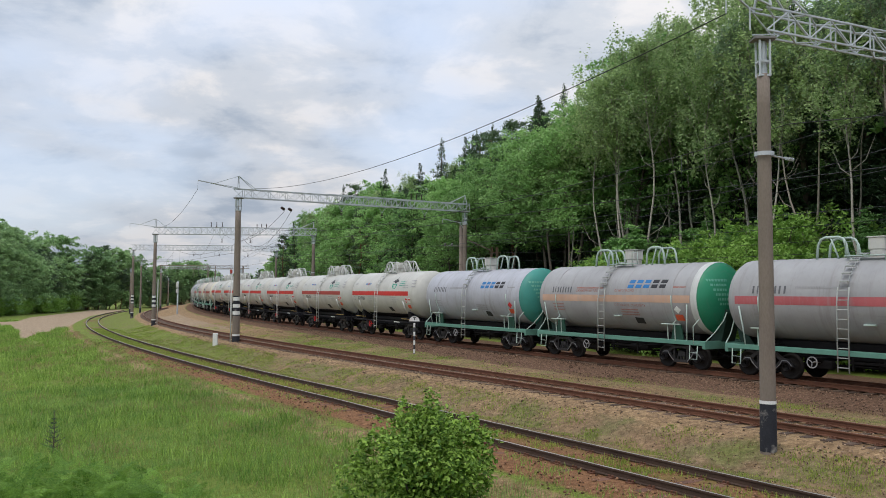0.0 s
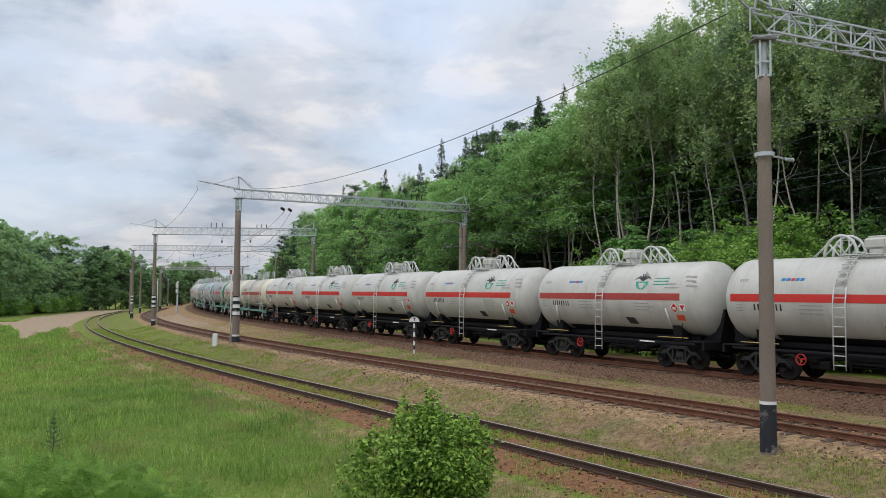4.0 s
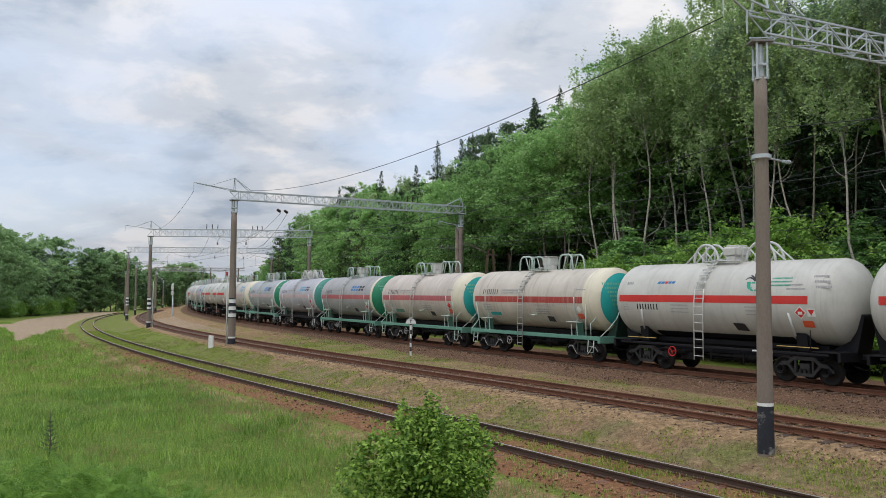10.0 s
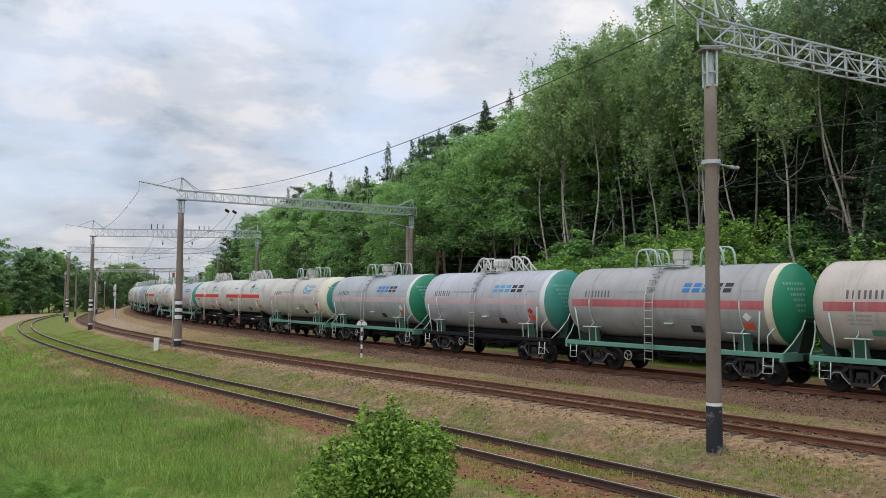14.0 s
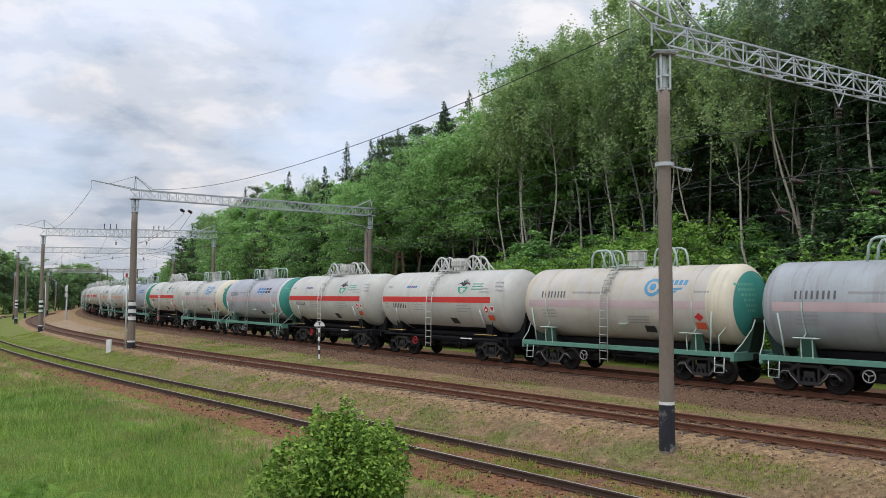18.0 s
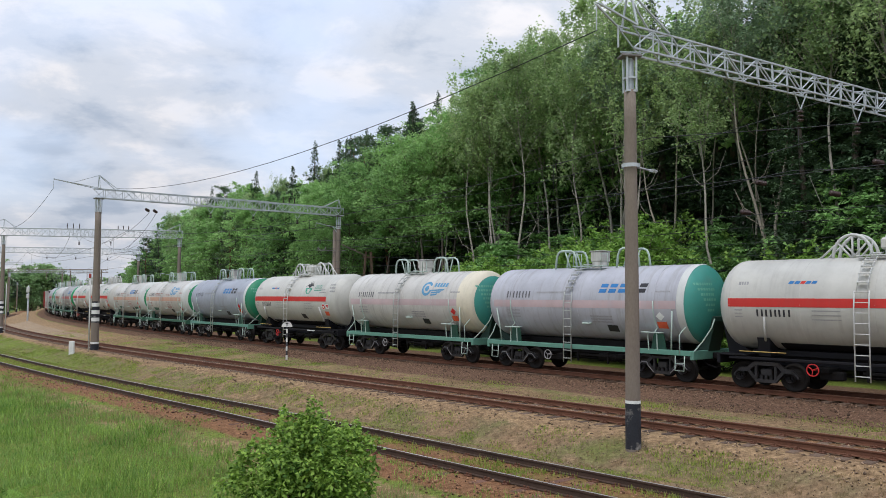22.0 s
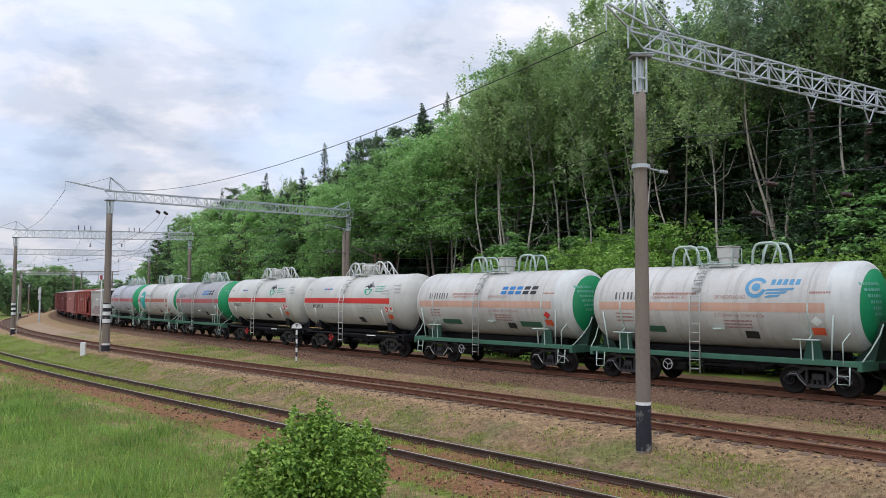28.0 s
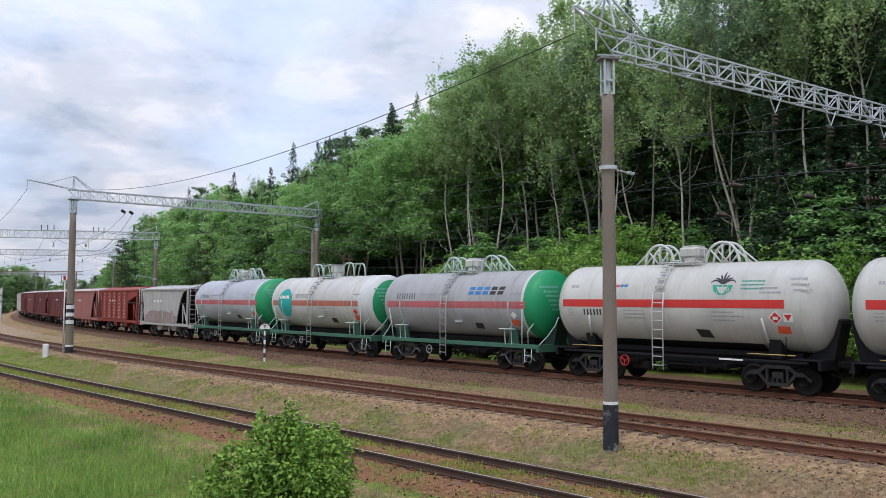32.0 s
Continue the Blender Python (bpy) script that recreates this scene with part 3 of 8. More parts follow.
dark_rail = material("dark_rail_steel", (0.062, 0.037, 0.026), 0.4, 2.0, 50, 0.9, bump=0.4)
rust_sleeper = material("rust_stained_sleeper", (0.150, 0.075, 0.050), 0.45, 4, 40, 0.95, bump=0.6, per_object=0.5)
dark_head = material("dull_rail_head", (0.24, 0.14, 0.095), 0.3, 1.0, 30, 0.6, metal=0.2)
track("track_a", "overgrown siding with rusty rails and grass between sleepers", off_a, rail_a, -26, 230, rail_shine, "sleeper", 0.0, rust_sleeper, dark_rail)
track("track_b", "rusty second track on dry grassy ballast", off_b, rail_b, -26, 230, dark_head, "sleeper", 0.0, sleeper_wood, rusty)
track("track_c", "main track under the train on brown ballast", lambda s: 0.0, lambda s: 0.0, -60, 330, dark_head, "sleeper", 0.0, sleeper_wood, rusty, s_single=(-20, 40))

# ------------------------------------------------------------------ the train
# A wagon's own space: x forwards (the way it runs), y to its left, z up from the rail. The camera sees its right side, y < 0.
WHEEL_R = 0.478


def tank_paint(key, base, streak=(0.20, 0.18, 0.16), amount=0.55, rough=0.5):
    """Tank paint with faded patches, thin dirt runs down the shell and a dusty film."""
    if key in MAT:
        return MAT[key]
    m = bpy.data.materials.new(key)
    m.use_nodes = True
    nt = m.node_tree
    N, Lk = nt.nodes.new, nt.links.new
    p = nt.nodes["Principled BSDF"]
    tc, oi = N("ShaderNodeTexCoord"), N("ShaderNodeObjectInfo")
    off = N("ShaderNodeVectorMath")
    off.operation = "MULTIPLY_ADD"
    off.inputs[1].default_value = (60, 60, 60)
    Lk(oi.outputs["Random"], off.inputs[0])
    Lk(tc.outputs["Object"], off.inputs[2])

    def tex(scale, detail, stretch):
        mp = N("ShaderNodeMapping")
        mp.inputs["Scale"].default_value = stretch
        Lk(off.outputs[0], mp.inputs["Vector"])
        n = N("ShaderNodeTexNoise")
        n.inputs["Scale"].default_value, n.inputs["Detail"].default_value, n.inputs["Roughness"].default_value = scale, detail, 0.62
        Lk(mp.outputs[0], n.inputs["Vector"])
        return n.outputs["Fac"]

    def ramp(src, lo, hi, a, b):
        r = N("ShaderNodeValToRGB")
        r.color_ramp.elements[0].position, r.color_ramp.elements[1].position = lo, hi
        r.color_ramp.elements[0].color, r.color_ramp.elements[1].color = (*a, 1), (*b, 1)
        Lk(src, r.inputs[0])
        return r.outputs[0]

    def mix(f, a, b):
        x = N("ShaderNodeMix")
        x.data_type = "RGBA"
        if isinstance(f, float):
            x.inputs["Factor"].default_value = f
        else:
            Lk(f, x.inputs["Factor"])
        Lk(a, x.inputs["A"])
        Lk(b, x.inputs["B"])
        return x.outputs["Result"]

    patch = ramp(tex(0.7, 5, (1, 1, 1)), 0.3, 0.7, [v * 0.86 for v in base], [min(1, v * 1.10) for v in base])
    g = [v * amount for v in (1, 1, 1)]
    runs = ramp(tex(1.6, 5, (2.6, 0.35, 0.18)), 0.52, 0.80, (0, 0, 0), g)
    dirt = N("ShaderNodeRGB")
    dirt.outputs[0].default_value = (*streak, 1)
    c = mix(runs, patch, dirt.outputs[0])
    film = ramp(tex(9, 5, (1, 1, 0.7)), 0.55, 0.85, (0, 0, 0), [v * 0.5 for v in g])
    c = mix(film, c, dirt.outputs[0])
    Lk(c, p.inputs["Base Color"])
    p.inputs["Roughness"].default_value, p.inputs["Specular IOR Level"].default_value = rough, 0.35
    bp = N("ShaderNodeBump")
    bp.inputs["Strength"].default_value, bp.inputs["Distance"].default_value = 0.10, 0.03
    Lk(tex(1.3, 2, (1, 1, 1)), bp.inputs["Height"])
    Lk(bp.outputs[0], p.inputs["Normal"])
    MAT[key] = m
    return m


COL = {
    "white": (0.51, 0.505, 0.465), "grey": (0.35, 0.35, 0.355), "light_grey": (0.42, 0.43, 0.475), "blue_grey": (0.33, 0.36, 0.42), "cream": (0.53, 0.485, 0.42), "steel_grey": (0.355, 0.385, 0.405),
    "pink_cream": (0.52, 0.462, 0.415), "chalk": (0.53, 0.52, 0.49), "yellow_cream": (0.52, 0.495, 0.45),
    "green": (0.018, 0.22, 0.115), "teal": (0.05, 0.27, 0.225), "bright_green": (0.010, 0.27, 0.105), "turquoise": (0.012, 0.33, 0.31),
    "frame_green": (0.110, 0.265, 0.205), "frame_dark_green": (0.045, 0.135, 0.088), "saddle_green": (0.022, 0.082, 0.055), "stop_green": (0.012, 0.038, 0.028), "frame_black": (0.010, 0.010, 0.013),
    "red": (0.56, 0.035, 0.028), "pink_red": (0.45, 0.115, 0.125), "faded_pink": (0.52, 0.40, 0.41), "orange": (0.56, 0.34, 0.25), "pale_orange": (0.56, 0.36, 0.26),
    "dark_red": (0.38, 0.055, 0.045), "brick_red": (0.42, 0.13, 0.09), "bay_shade": (0.035, 0.024, 0.022),
    "ink": (0.03, 0.03, 0.035), "blue": (0.025, 0.17, 0.42), "sky_blue": (0.09, 0.28, 0.46), "placard_orange": (0.68, 0.10, 0.035), "placard_red": (0.60, 0.03, 0.03),
    "plate_black": (0.03, 0.03, 0.03), "text_grey": (0.30, 0.30, 0.305), "text_red": (0.36, 0.16, 0.13), "text_white": (0.75, 0.78, 0.75), "text_faint": (0.13, 0.37, 0.27), "leaf_green": (0.02, 0.30, 0.20),
    "ring_white": (0.58, 0.60, 0.58), "ring_cream": (0.66, 0.61, 0.48), "hopper_red": (0.27, 0.045, 0.035), "hopper_dark": (0.17, 0.045, 0.045), "hopper_pale": (0.43, 0.42, 0.405), "hopper_mauve": (0.29, 0.215, 0.205), "hopper_white": (0.55, 0.54, 0.52), "chalk_red": (0.50, 0.33, 0.29),
    "hopper_pink": (0.34, 0.13, 0.115), "steel_white": (0.55, 0.56, 0.54), "ladder_grey": (0.38, 0.40, 0.38), "number_grey": (0.11, 0.11, 0.12), "pale_green_steel": (0.42, 0.52, 0.47),
}


def tank_mat(c):
    rough = 0.42 if c in ("white", "chalk") else 0.5
    if c == "yellow_cream":
        return tank_paint(c + "_tank_paint", COL[c], streak=(0.50, 0.36, 0.14), rough=rough, amount=0.8)
    return tank_paint(c + "_tank_paint", COL[c], rough=rough, amount=0.35 if c == "white" else 0.6)


def flat_paint(c):
    return paint(c + "_paint", COL[c], var=0.16, scale=2.5, fine=30, rough=0.6, bump=0.08, spec=0.2 if c == "frame_black" else 0.4)


class Side:
    """Puts flat marks on the curved shell: u along the wagon, h height over the tank's axis."""

    def __init__(self, r, zc, lift=0.006):
        self.r, self.zc, self.lift = r, zc, lift

    def p(self, u, h, side=-1, up=0.0):
        a = h / self.r
        rr = self.r + self.lift + up
        return (u, side * rr * math.cos(a), self.zc + rr * math.sin(a))

    def patch(self, geo, u0, u1, h0, h1, side=-1, nu=1, up=0.0):
        nh = max(1, int(abs(h1 - h0) / 0.16) + 1)
        vs = [self.p(u0 + (u1 - u0) * i / nu, h0 + (h1 - h0) * j / nh, side, up) for i in range(nu + 1) for j in range(nh + 1)]
        fs = [(i * (nh + 1) + j, i * (nh + 1) + j + 1, (i + 1) * (nh + 1) + j + 1, (i + 1) * (nh + 1) + j) for i in range(nu) for j in range(nh)]
        geo.add(vs, fs, True)
        return geo

    def poly(self, geo, pts, side=-1, up=0.0):
        geo.add([self.p(u, h, side, up) for u, h in pts], [tuple(range(len(pts)))])
        return geo

    def bars(self, geo, u, h, width, size, rnd, side=-1, fill=0.62):
        """A line of writing too small or too private to spell: short bars of its size."""
        x = u
        while x < u + width - 0.4 * size:
            w = size * fill * rnd.uniform(0.75, 1.1)
            self.patch(geo, x, min(x + w, u + width), h, h + size, side)
            x += w + size * 0.22
        return geo


def numerals(sd, geo, u, h, n, size, rnd):
    """Plain slim bars the size of a painted number, one for each figure."""
    for i in range(n):
        x = u + i * size * 0.64
        a = rnd.uniform(0.02, 0.12)
        sd.patch(geo, x + size * a, x + size * (a + 0.27), h, h + size)
    return geo


def swirl(sd, col, parent, u, h, size):
    """A round winged mark: ring with three swept bars."""
    g = Geo()
    for k in range(14):
        a0, a1 = 2 * math.pi * k / 16 + 0.5, 2 * math.pi * (k + 1) / 16 + 0.5
        sd.poly(g, [(u + size * 0.5 * math.cos(a0), h + size * 0.5 * math.sin(a0)), (u + size * 0.5 * math.cos(a1), h + size * 0.5 * math.sin(a1)),
                    (u + size * 0.33 * math.cos(a1), h + size * 0.33 * math.sin(a1)), (u + size * 0.33 * math.cos(a0), h + size * 0.33 * math.sin(a0))])
    for k in range(8):
        a0, a1 = 2 * math.pi * k / 8, 2 * math.pi * (k + 1) / 8
        sd.poly(g, [(u, h), (u + size * 0.2 * math.cos(a0), h + size * 0.2 * math.sin(a0)), (u + size * 0.2 * math.cos(a1), h + size * 0.2 * math.sin(a1))])
    for k in range(3):
        y = h - size * (0.10 + 0.15 * k)
        x1 = u + size * (1.75 - 0.3 * k)
        sd.poly(g, [(u + size * 0.5, y), (x1, y + size * 0.06), (x1 - size * 0.1, y - size * 0.05), (u + size * 0.45, y - size * 0.09)])
    for k in range(5):
        x = u + size * (0.62 + 0.27 * k)
        sd.poly(g, [(x, h + size * 0.10), (x + size * 0.20, h + size * 0.10), (x + size * 0.23, h + size * 0.38), (x + size * 0.05, h + size * 0.38)])
    return part("emblem", g, flat_paint(col), parent, "blue winged wheel emblem")


def word_mark(sd, parent, u, h, size, faded=False):
    """A two-colour trade mark: five slanted blocks, three blue and two dark."""
    for cols, ks in (("sky_blue" if faded else "blue", (0, 1, 2)), ("ink", (3, 4))):
        g = Geo()
        for k in ks:
            x = u + k * size * 0.86
            for a, b in ((0.0, 0.2), (0.2, 0.42), (0.58, 0.8), (0.8, 1.0)):
                sd.poly(g, [(x + size * 0.16 * a, h + size * 0.72 * a), (x + size * (0.64 + 0.16 * a), h + size * 0.72 * a), (x + size * (0.64 + 0.16 * b), h + size * 0.72 * b), (x + size * 0.16 * b, h + size * 0.72 * b)])
        part("trade_mark", g, flat_paint(cols), parent)


def fan_mark(sd, parent, u, h, size):
    """A fan of bent black fronds over a green half-round base with slots."""
    g = Geo()
    for k in range(7):
        lean = (k - 3) / 3
        pts = []
        for j in range(6):
            q = j / 5
            pts.append((u + size * lean * (0.03 + 0.50 * q ** 0.9), h + size * (0.08 + 0.60 * q * (1 - 0.12 * abs(lean)) - 0.46 * abs(lean) ** 1.2 * q ** 2.4)))
        for j in range(5):
            (x0, y0), (x1, y1) = pts[j], pts[j + 1]
            n = math.hypot(x1 - x0, y1 - y0)
            w0, w1 = [size * (0.010 + 0.030 * math.sin(math.pi * min(1.0, 0.15 + 0.75 * q))) for q in (j / 5, (j + 1) / 5)]
            ax, ay = -(y1 - y0) / n, (x1 - x0) / n
            sd.poly(g, [(x0 - ax * w0, y0 - ay * w0), (x1 - ax * w1, y1 - ay * w1), (x1 + ax * w1, y1 + ay * w1), (x0 + ax * w0, y0 + ay * w0)])
    tagged(part("fan_emblem", g, flat_paint("ink"), parent, "black fan-shaped emblem"), kind="stuff")
    g = Geo()
    for lo, hi in ((-1.0, -0.50), (-0.45, -0.04), (0.04, 0.45), (0.50, 1.0)):
        for j in range(4):
            e0, e1 = lo + (hi - lo) * j / 4, lo + (hi - lo) * (j + 1) / 4
            sd.poly(g, [(u + size * 0.42 * e0, h + size * 0.04), (u + size * 0.42 * e0, h - size * 0.38 * math.sqrt(1 - e0 * e0)), (u + size * 0.42 * e1, h - size * 0.38 * math.sqrt(1 - e1 * e1)), (u + size * 0.42 * e1, h + size * 0.04)])
    tagged(part("emblem_base", g, flat_paint("leaf_green"), parent), kind="stuff")


def wording(sd, text, u, h, size, width, mat, parent):
    """Painted words in the built-in font, laid on the shell and drawn out to a given width."""
    curve = bpy.data.curves.new("wording", "FONT")
    curve.body, curve.size, curve.resolution_u = text, size, 2
    holder = bpy.data.objects.new("wording", curve)
    flat = holder.to_mesh()
    xy = [(q.co.x, q.co.y) for q in flat.vertices]
    faces = [tuple(q.vertices) for q in flat.polygons]
    holder.to_mesh_clear()
    bpy.data.objects.remove(holder)
    bpy.data.curves.remove(curve)
    if not faces:
        return None
    k = width / max(x for x, y in xy)
    return part("wording", Geo().add([sd.p(u + x * k, h + y, up=0.004) for x, y in xy], faces), mat, parent)


SPRING = Geo().turned([(0.36 + 0.0125 * k, 0.058 if k % 2 else 0.078) for k in range(15)], "Z", 9).mesh("spring", bogie_steel)


def bogie(parent, x, outline=None):
    """A two-axle bogie: bolster, cast side frames, spring groups and wheelsets."""
    b = part("bogie", Geo().box((0, 0, 0.62), (0.42, 2.1, 0.26), 0.03).turned([(0.70, 0.22), (0.86, 0.22)], "Z", 16), bogie_steel, parent, at=pose(x, 0, 0))
    for sy in (-1, 1):
        y = sy * 1.018
        g = Geo()
        y0, y1 = y - 0.07, y + 0.07
        g.plate([(-1.18, 0.44), (-0.92, 0.62), (-0.66, 0.62), (-0.40, 0.86), (0.40, 0.86), (0.66, 0.62), (0.92, 0.62), (1.18, 0.44), (1.18, 0.54), (0.94, 0.76), (0.70, 0.78),
                 (0.44, 0.98), (-0.44, 0.98), (-0.70, 0.78), (-0.94, 0.76), (-1.18, 0.54)], y0, y1)
        g.plate([(-0.70, 0.66), (-0.36, 0.26), (0.36, 0.26), (0.70, 0.66), (0.58, 0.68), (0.32, 0.38), (-0.32, 0.38), (-0.58, 0.68)], y0, y1)
        g.box((-0.36, y, 0.63), (0.10, 0.16, 0.52), 0.02).box((0.36, y, 0.63), (0.10, 0.16, 0.52), 0.02)
        part("side_frame", g, bogie_steel, b)
        for dx in (-0.18, 0.0, 0.18) if sy < 0 else (0.0,):
            part("spring", SPRING, None, b, at=pose(dx, y, 0))
        for wx in (-0.925, 0.925):
            part("axle_box", Geo().turned([(-0.12, 0.02), (-0.12, 0.14), (0.0, 0.16), (0.10, 0.16)], "Y", 14, at=(wx, sy * 1.10, WHEEL_R)) if sy > 0 else
                 Geo().turned([(0.12, 0.02), (0.12, 0.14), (0.0, 0.16), (-0.10, 0.16)][::-1], "Y", 14, at=(wx, sy * 1.10 - 0.0, WHEEL_R)), bogie_steel, b)
        if outline:
            yy = y + sy * 0.078
            for sx in (-1, 1):
                ol = Geo().tube([(sx * 1.12, yy, 0.50), (sx * 0.93, yy, 0.69), (sx * 0.70, yy, 0.70), (sx * 0.62, yy, 0.55), (sx * 0.38, yy, 0.32)], 0.022, 5)
                part("painted_edge", ol, flat_paint("steel_white" if outline == "white" else "text_grey"), b, "pale painted outline")
    return b


WHEELSETS = []


def wheelset_mesh():
    g = Geo()
    g.turned([(-1.06, 0.065), (1.06, 0.065)], "Y", 12)
    for sy in (-1, 1):
        prof = [(-0.065, 0.10), (-0.065, 0.16), (-0.02, 0.20), (-0.02, 0.40), (-0.065, 0.42), (-0.065, WHEEL_R), (0.045, WHEEL_R + 0.004), (0.06, WHEEL_R + 0.028), (0.075, WHEEL_R + 0.01),
                (0.075, 0.42), (0.02, 0.40), (0.02, 0.2), (0.09, 0.16), (0.09, 0.10)]
        g.turned([(-sy * a + sy * 0.83, r) for a, r in prof], "Y", 28)
        for k in range(5):
            a = 2 * math.pi * k / 5
            c = Vector((0.30 * math.cos(a), sy * 0.852, 0.30 * math.sin(a)))
            g.tube([c, c + Vector((0, sy * 0.012, 0))], 0.045, 8)
    return g.mesh("wheelset", wheel_steel)


WHEELSET = wheelset_mesh()


def running_gear(root, bx, outline=None):
    for x in (-bx, bx):
        b = bogie(root, x, outline)
        for wx in (-0.925, 0.925):
            w = part("wheelset", WHEELSET, None, b, at=pose(wx, 0, WHEEL_R))
            WHEELSETS.append(w)


def coupler(root, half):
    for sx in (-1, 1):
        g = Geo().box((sx * (half - 0.35), 0, 1.04), (0.70, 0.20, 0.24), 0.04).box((sx * (half - 0.02), 0.07, 1.04), (0.26, 0.20, 0.32), 0.05).box((sx * (half - 0.06), -0.12, 1.04), (0.18, 0.10, 0.26), 0.03)
        part("coupler", g, dark_steel, root)
        h = Geo().tube([(sx * (half - 0.75), -0.5, 0.95), (sx * (half - 0.5), -0.45, 0.72), (sx * (half - 0.2), -0.3, 0.60), (sx * (half - 0.02), -0.22, 0.66)], 0.022, 6)
        part("brake_hose", h, dark_steel, root)


def dome_profile(x0, r, depth, n=9, flip=1):
    return [(x0 + flip * depth * math.sin(math.pi / 2 * k / n), r * math.cos(math.pi / 2 * k / n) + (0.001 if k == n else 0)) for k in range(n + 1)]


def hoop(parent, x, zt, width, kind, mat, out=1):
    """A guard arch on top of the tank: two bent tubes with struts and cross bars."""
    arch = None
    if kind == "round":
        for y in (-0.28, 0.28):
            pts = [(x - width / 2 * math.cos(math.pi * k / 14), y, zt - 0.12 + 0.88 * math.sin(math.pi * k / 14) ** 0.85) for k in range(15)]
            if arch is None:
                arch = part("guard_arch", Geo().tube(pts, 0.055, 7), mat, parent)
            else:
                part("arch_tube", Geo().tube(pts, 0.055, 7), mat, arch)
            for u, v in (((x, zt - 0.10), (x, zt + 0.74)), ((x, zt - 0.05), (x - width * 0.36, zt + 0.48)), ((x, zt - 0.05), (x + width * 0.36, zt + 0.48)), ((x + out * width * 0.22, zt + 0.66), (x + out * width * 0.86, zt - 0.06))):
                part("strut", Geo().tube([(u[0], y, u[1]), (v[0], y, v[1])], 0.035, 6), mat, arch)
        part("cross_bar", Geo().tube([(x, -0.28, zt + 0.75), (x, 0.28, zt + 0.75)], 0.03, 6), mat, arch)
    else:
        w = width / 2
        for y in (-0.40, 0.40):
            pts = [(x - w, y, zt - 0.10), (x - w * 0.90, y, zt + 0.48), (x - w * 0.72, y, zt + 0.68), (x - w * 0.45, y, zt + 0.75), (x + w * 0.40, y, zt + 0.75), (x + w * 0.68, y, zt + 0.68),
                   (x + w * 0.86, y, zt + 0.48), (x + w, y, zt - 0.10)]
            if arch is None:
                arch = part("guard_arch", Geo().tube(pts, 0.05, 7), mat, parent)
            else:
                part("arch_tube", Geo().tube(pts, 0.05, 7), mat, arch)
            part("strut", Geo().tube([(x + out * w * 0.1, y, zt + 0.73), (x - out * w * 0.40, y, zt - 0.06)], 0.034, 6), mat, arch)
        for dx in (-0.45, 0.40):
            part("cross_bar", Geo().tube([(x + dx * w, -0.40, zt + 0.74), (x + dx * w, 0.40, zt + 0.74)], 0.026, 6), mat, arch)
    return arch


def side_ladder(parent, sd, x, zbot, mat, width=0.42, y_out=None):
    """A ladder from the frame up over the shoulder of the tank."""
    r, zc = sd.r, sd.zc
    path = [(-(r + 0.17), zbot), (-(r + 0.17), zc - 0.1)]
    for k in range(1, 8):
        a = radians(4 + 11.5 * k)
        path.append((-(r + 0.15) * math.cos(a), zc + (r + 0.15) * math.sin(a)))
    low = path[:3]
    for dx in (-width / 2, width / 2):
        part("ladder_rail", Geo().tube([(x + dx, y, z) for y, z in low], 0.024, 6), mat, parent)
        part("step_rail", Geo().tube([(x + dx * 0.72, y, z) for y, z in path[2:]], 0.013, 5), mat, parent)
    seg = [Vector((0, y, z)) for y, z in path]
    length = sum((b - a).length for a, b in zip(seg[:-1], seg[1:]))
    n = int(length / 0.33)
    for i in range(n):
        t = (i + 0.5) * length / n
        for a, b in zip(seg[:-1], seg[1:]):
            if t <= (b - a).length:
                q = a + (b - a).normalized() * t
                break
            t -= (b - a).length
        if q.z < low[-1][1]:
            part("rung", Geo().box((x, q.y, q.z), (width, 0.05, 0.03), 0.008), mat, parent)
        else:
            part("step", Geo().box((x, q.y, q.z), (width * 0.78, 0.15, 0.05), 0.008), mat, parent)


def top_gear(root, zt, mat, kind, hatch_mat):
    if kind == "round":
        hoop(root, -1.15, zt, 1.30, kind, mat, -1)
        hoop(root, 1.55, zt, 1.35, kind, mat, 1)
        g = Geo().turned([(zt - 0.12, 0.40), (zt + 0.22, 0.40)], "Z", 18, at=(0.2, 0, 0)).box((0.2, 0, zt + 0.42), (0.86, 0.80, 0.40), 0.07).box((0.2, 0, zt + 0.65), (0.62, 0.60, 0.08), 0.03)
    else:
        hoop(root, -1.50, zt, 1.25, kind, mat, -1)
        hoop(root, 1.85, zt, 1.15, kind, mat, 1)
        g = Geo().turned([(zt - 0.1, 0.36), (zt + 0.24, 0.36)], "Z", 16, at=(0.1, 0, 0)).box((0.1, 0, zt + 0.46), (0.60, 0.66, 0.46), 0.04).box((0.1, 0, zt + 0.70), (0.66, 0.72, 0.04), 0.015)
    part("valve_housing", g, hatch_mat, root)
    for sy in (-1, 1):
        g = Geo().box((0, sy * 0.62, zt + 0.02), (1.7, 0.30, 0.03), 0.01)
        for k in range(8):
            g.box((-0.8 + 0.23 * k, sy * 0.62, zt + 0.04), (0.03, 0.28, 0.02), 0.004)
        for x in (-0.6, 0.6):
            g.bar((x, sy * 0.62, zt - 0.25), (x, sy * 0.62, zt + 0.02), 0.05)
        part("walkway", g, mat, root)
    for x0, x1 in ((-0.80, -0.35), (0.70, 1.05)):
        part("hand_rail", Geo().tube([(x0, -0.74, zt), (x0, -0.74, zt + 0.55), (x1, -0.74, zt + 0.55), (x1, -0.74, zt)], 0.02, 6), mat, root)


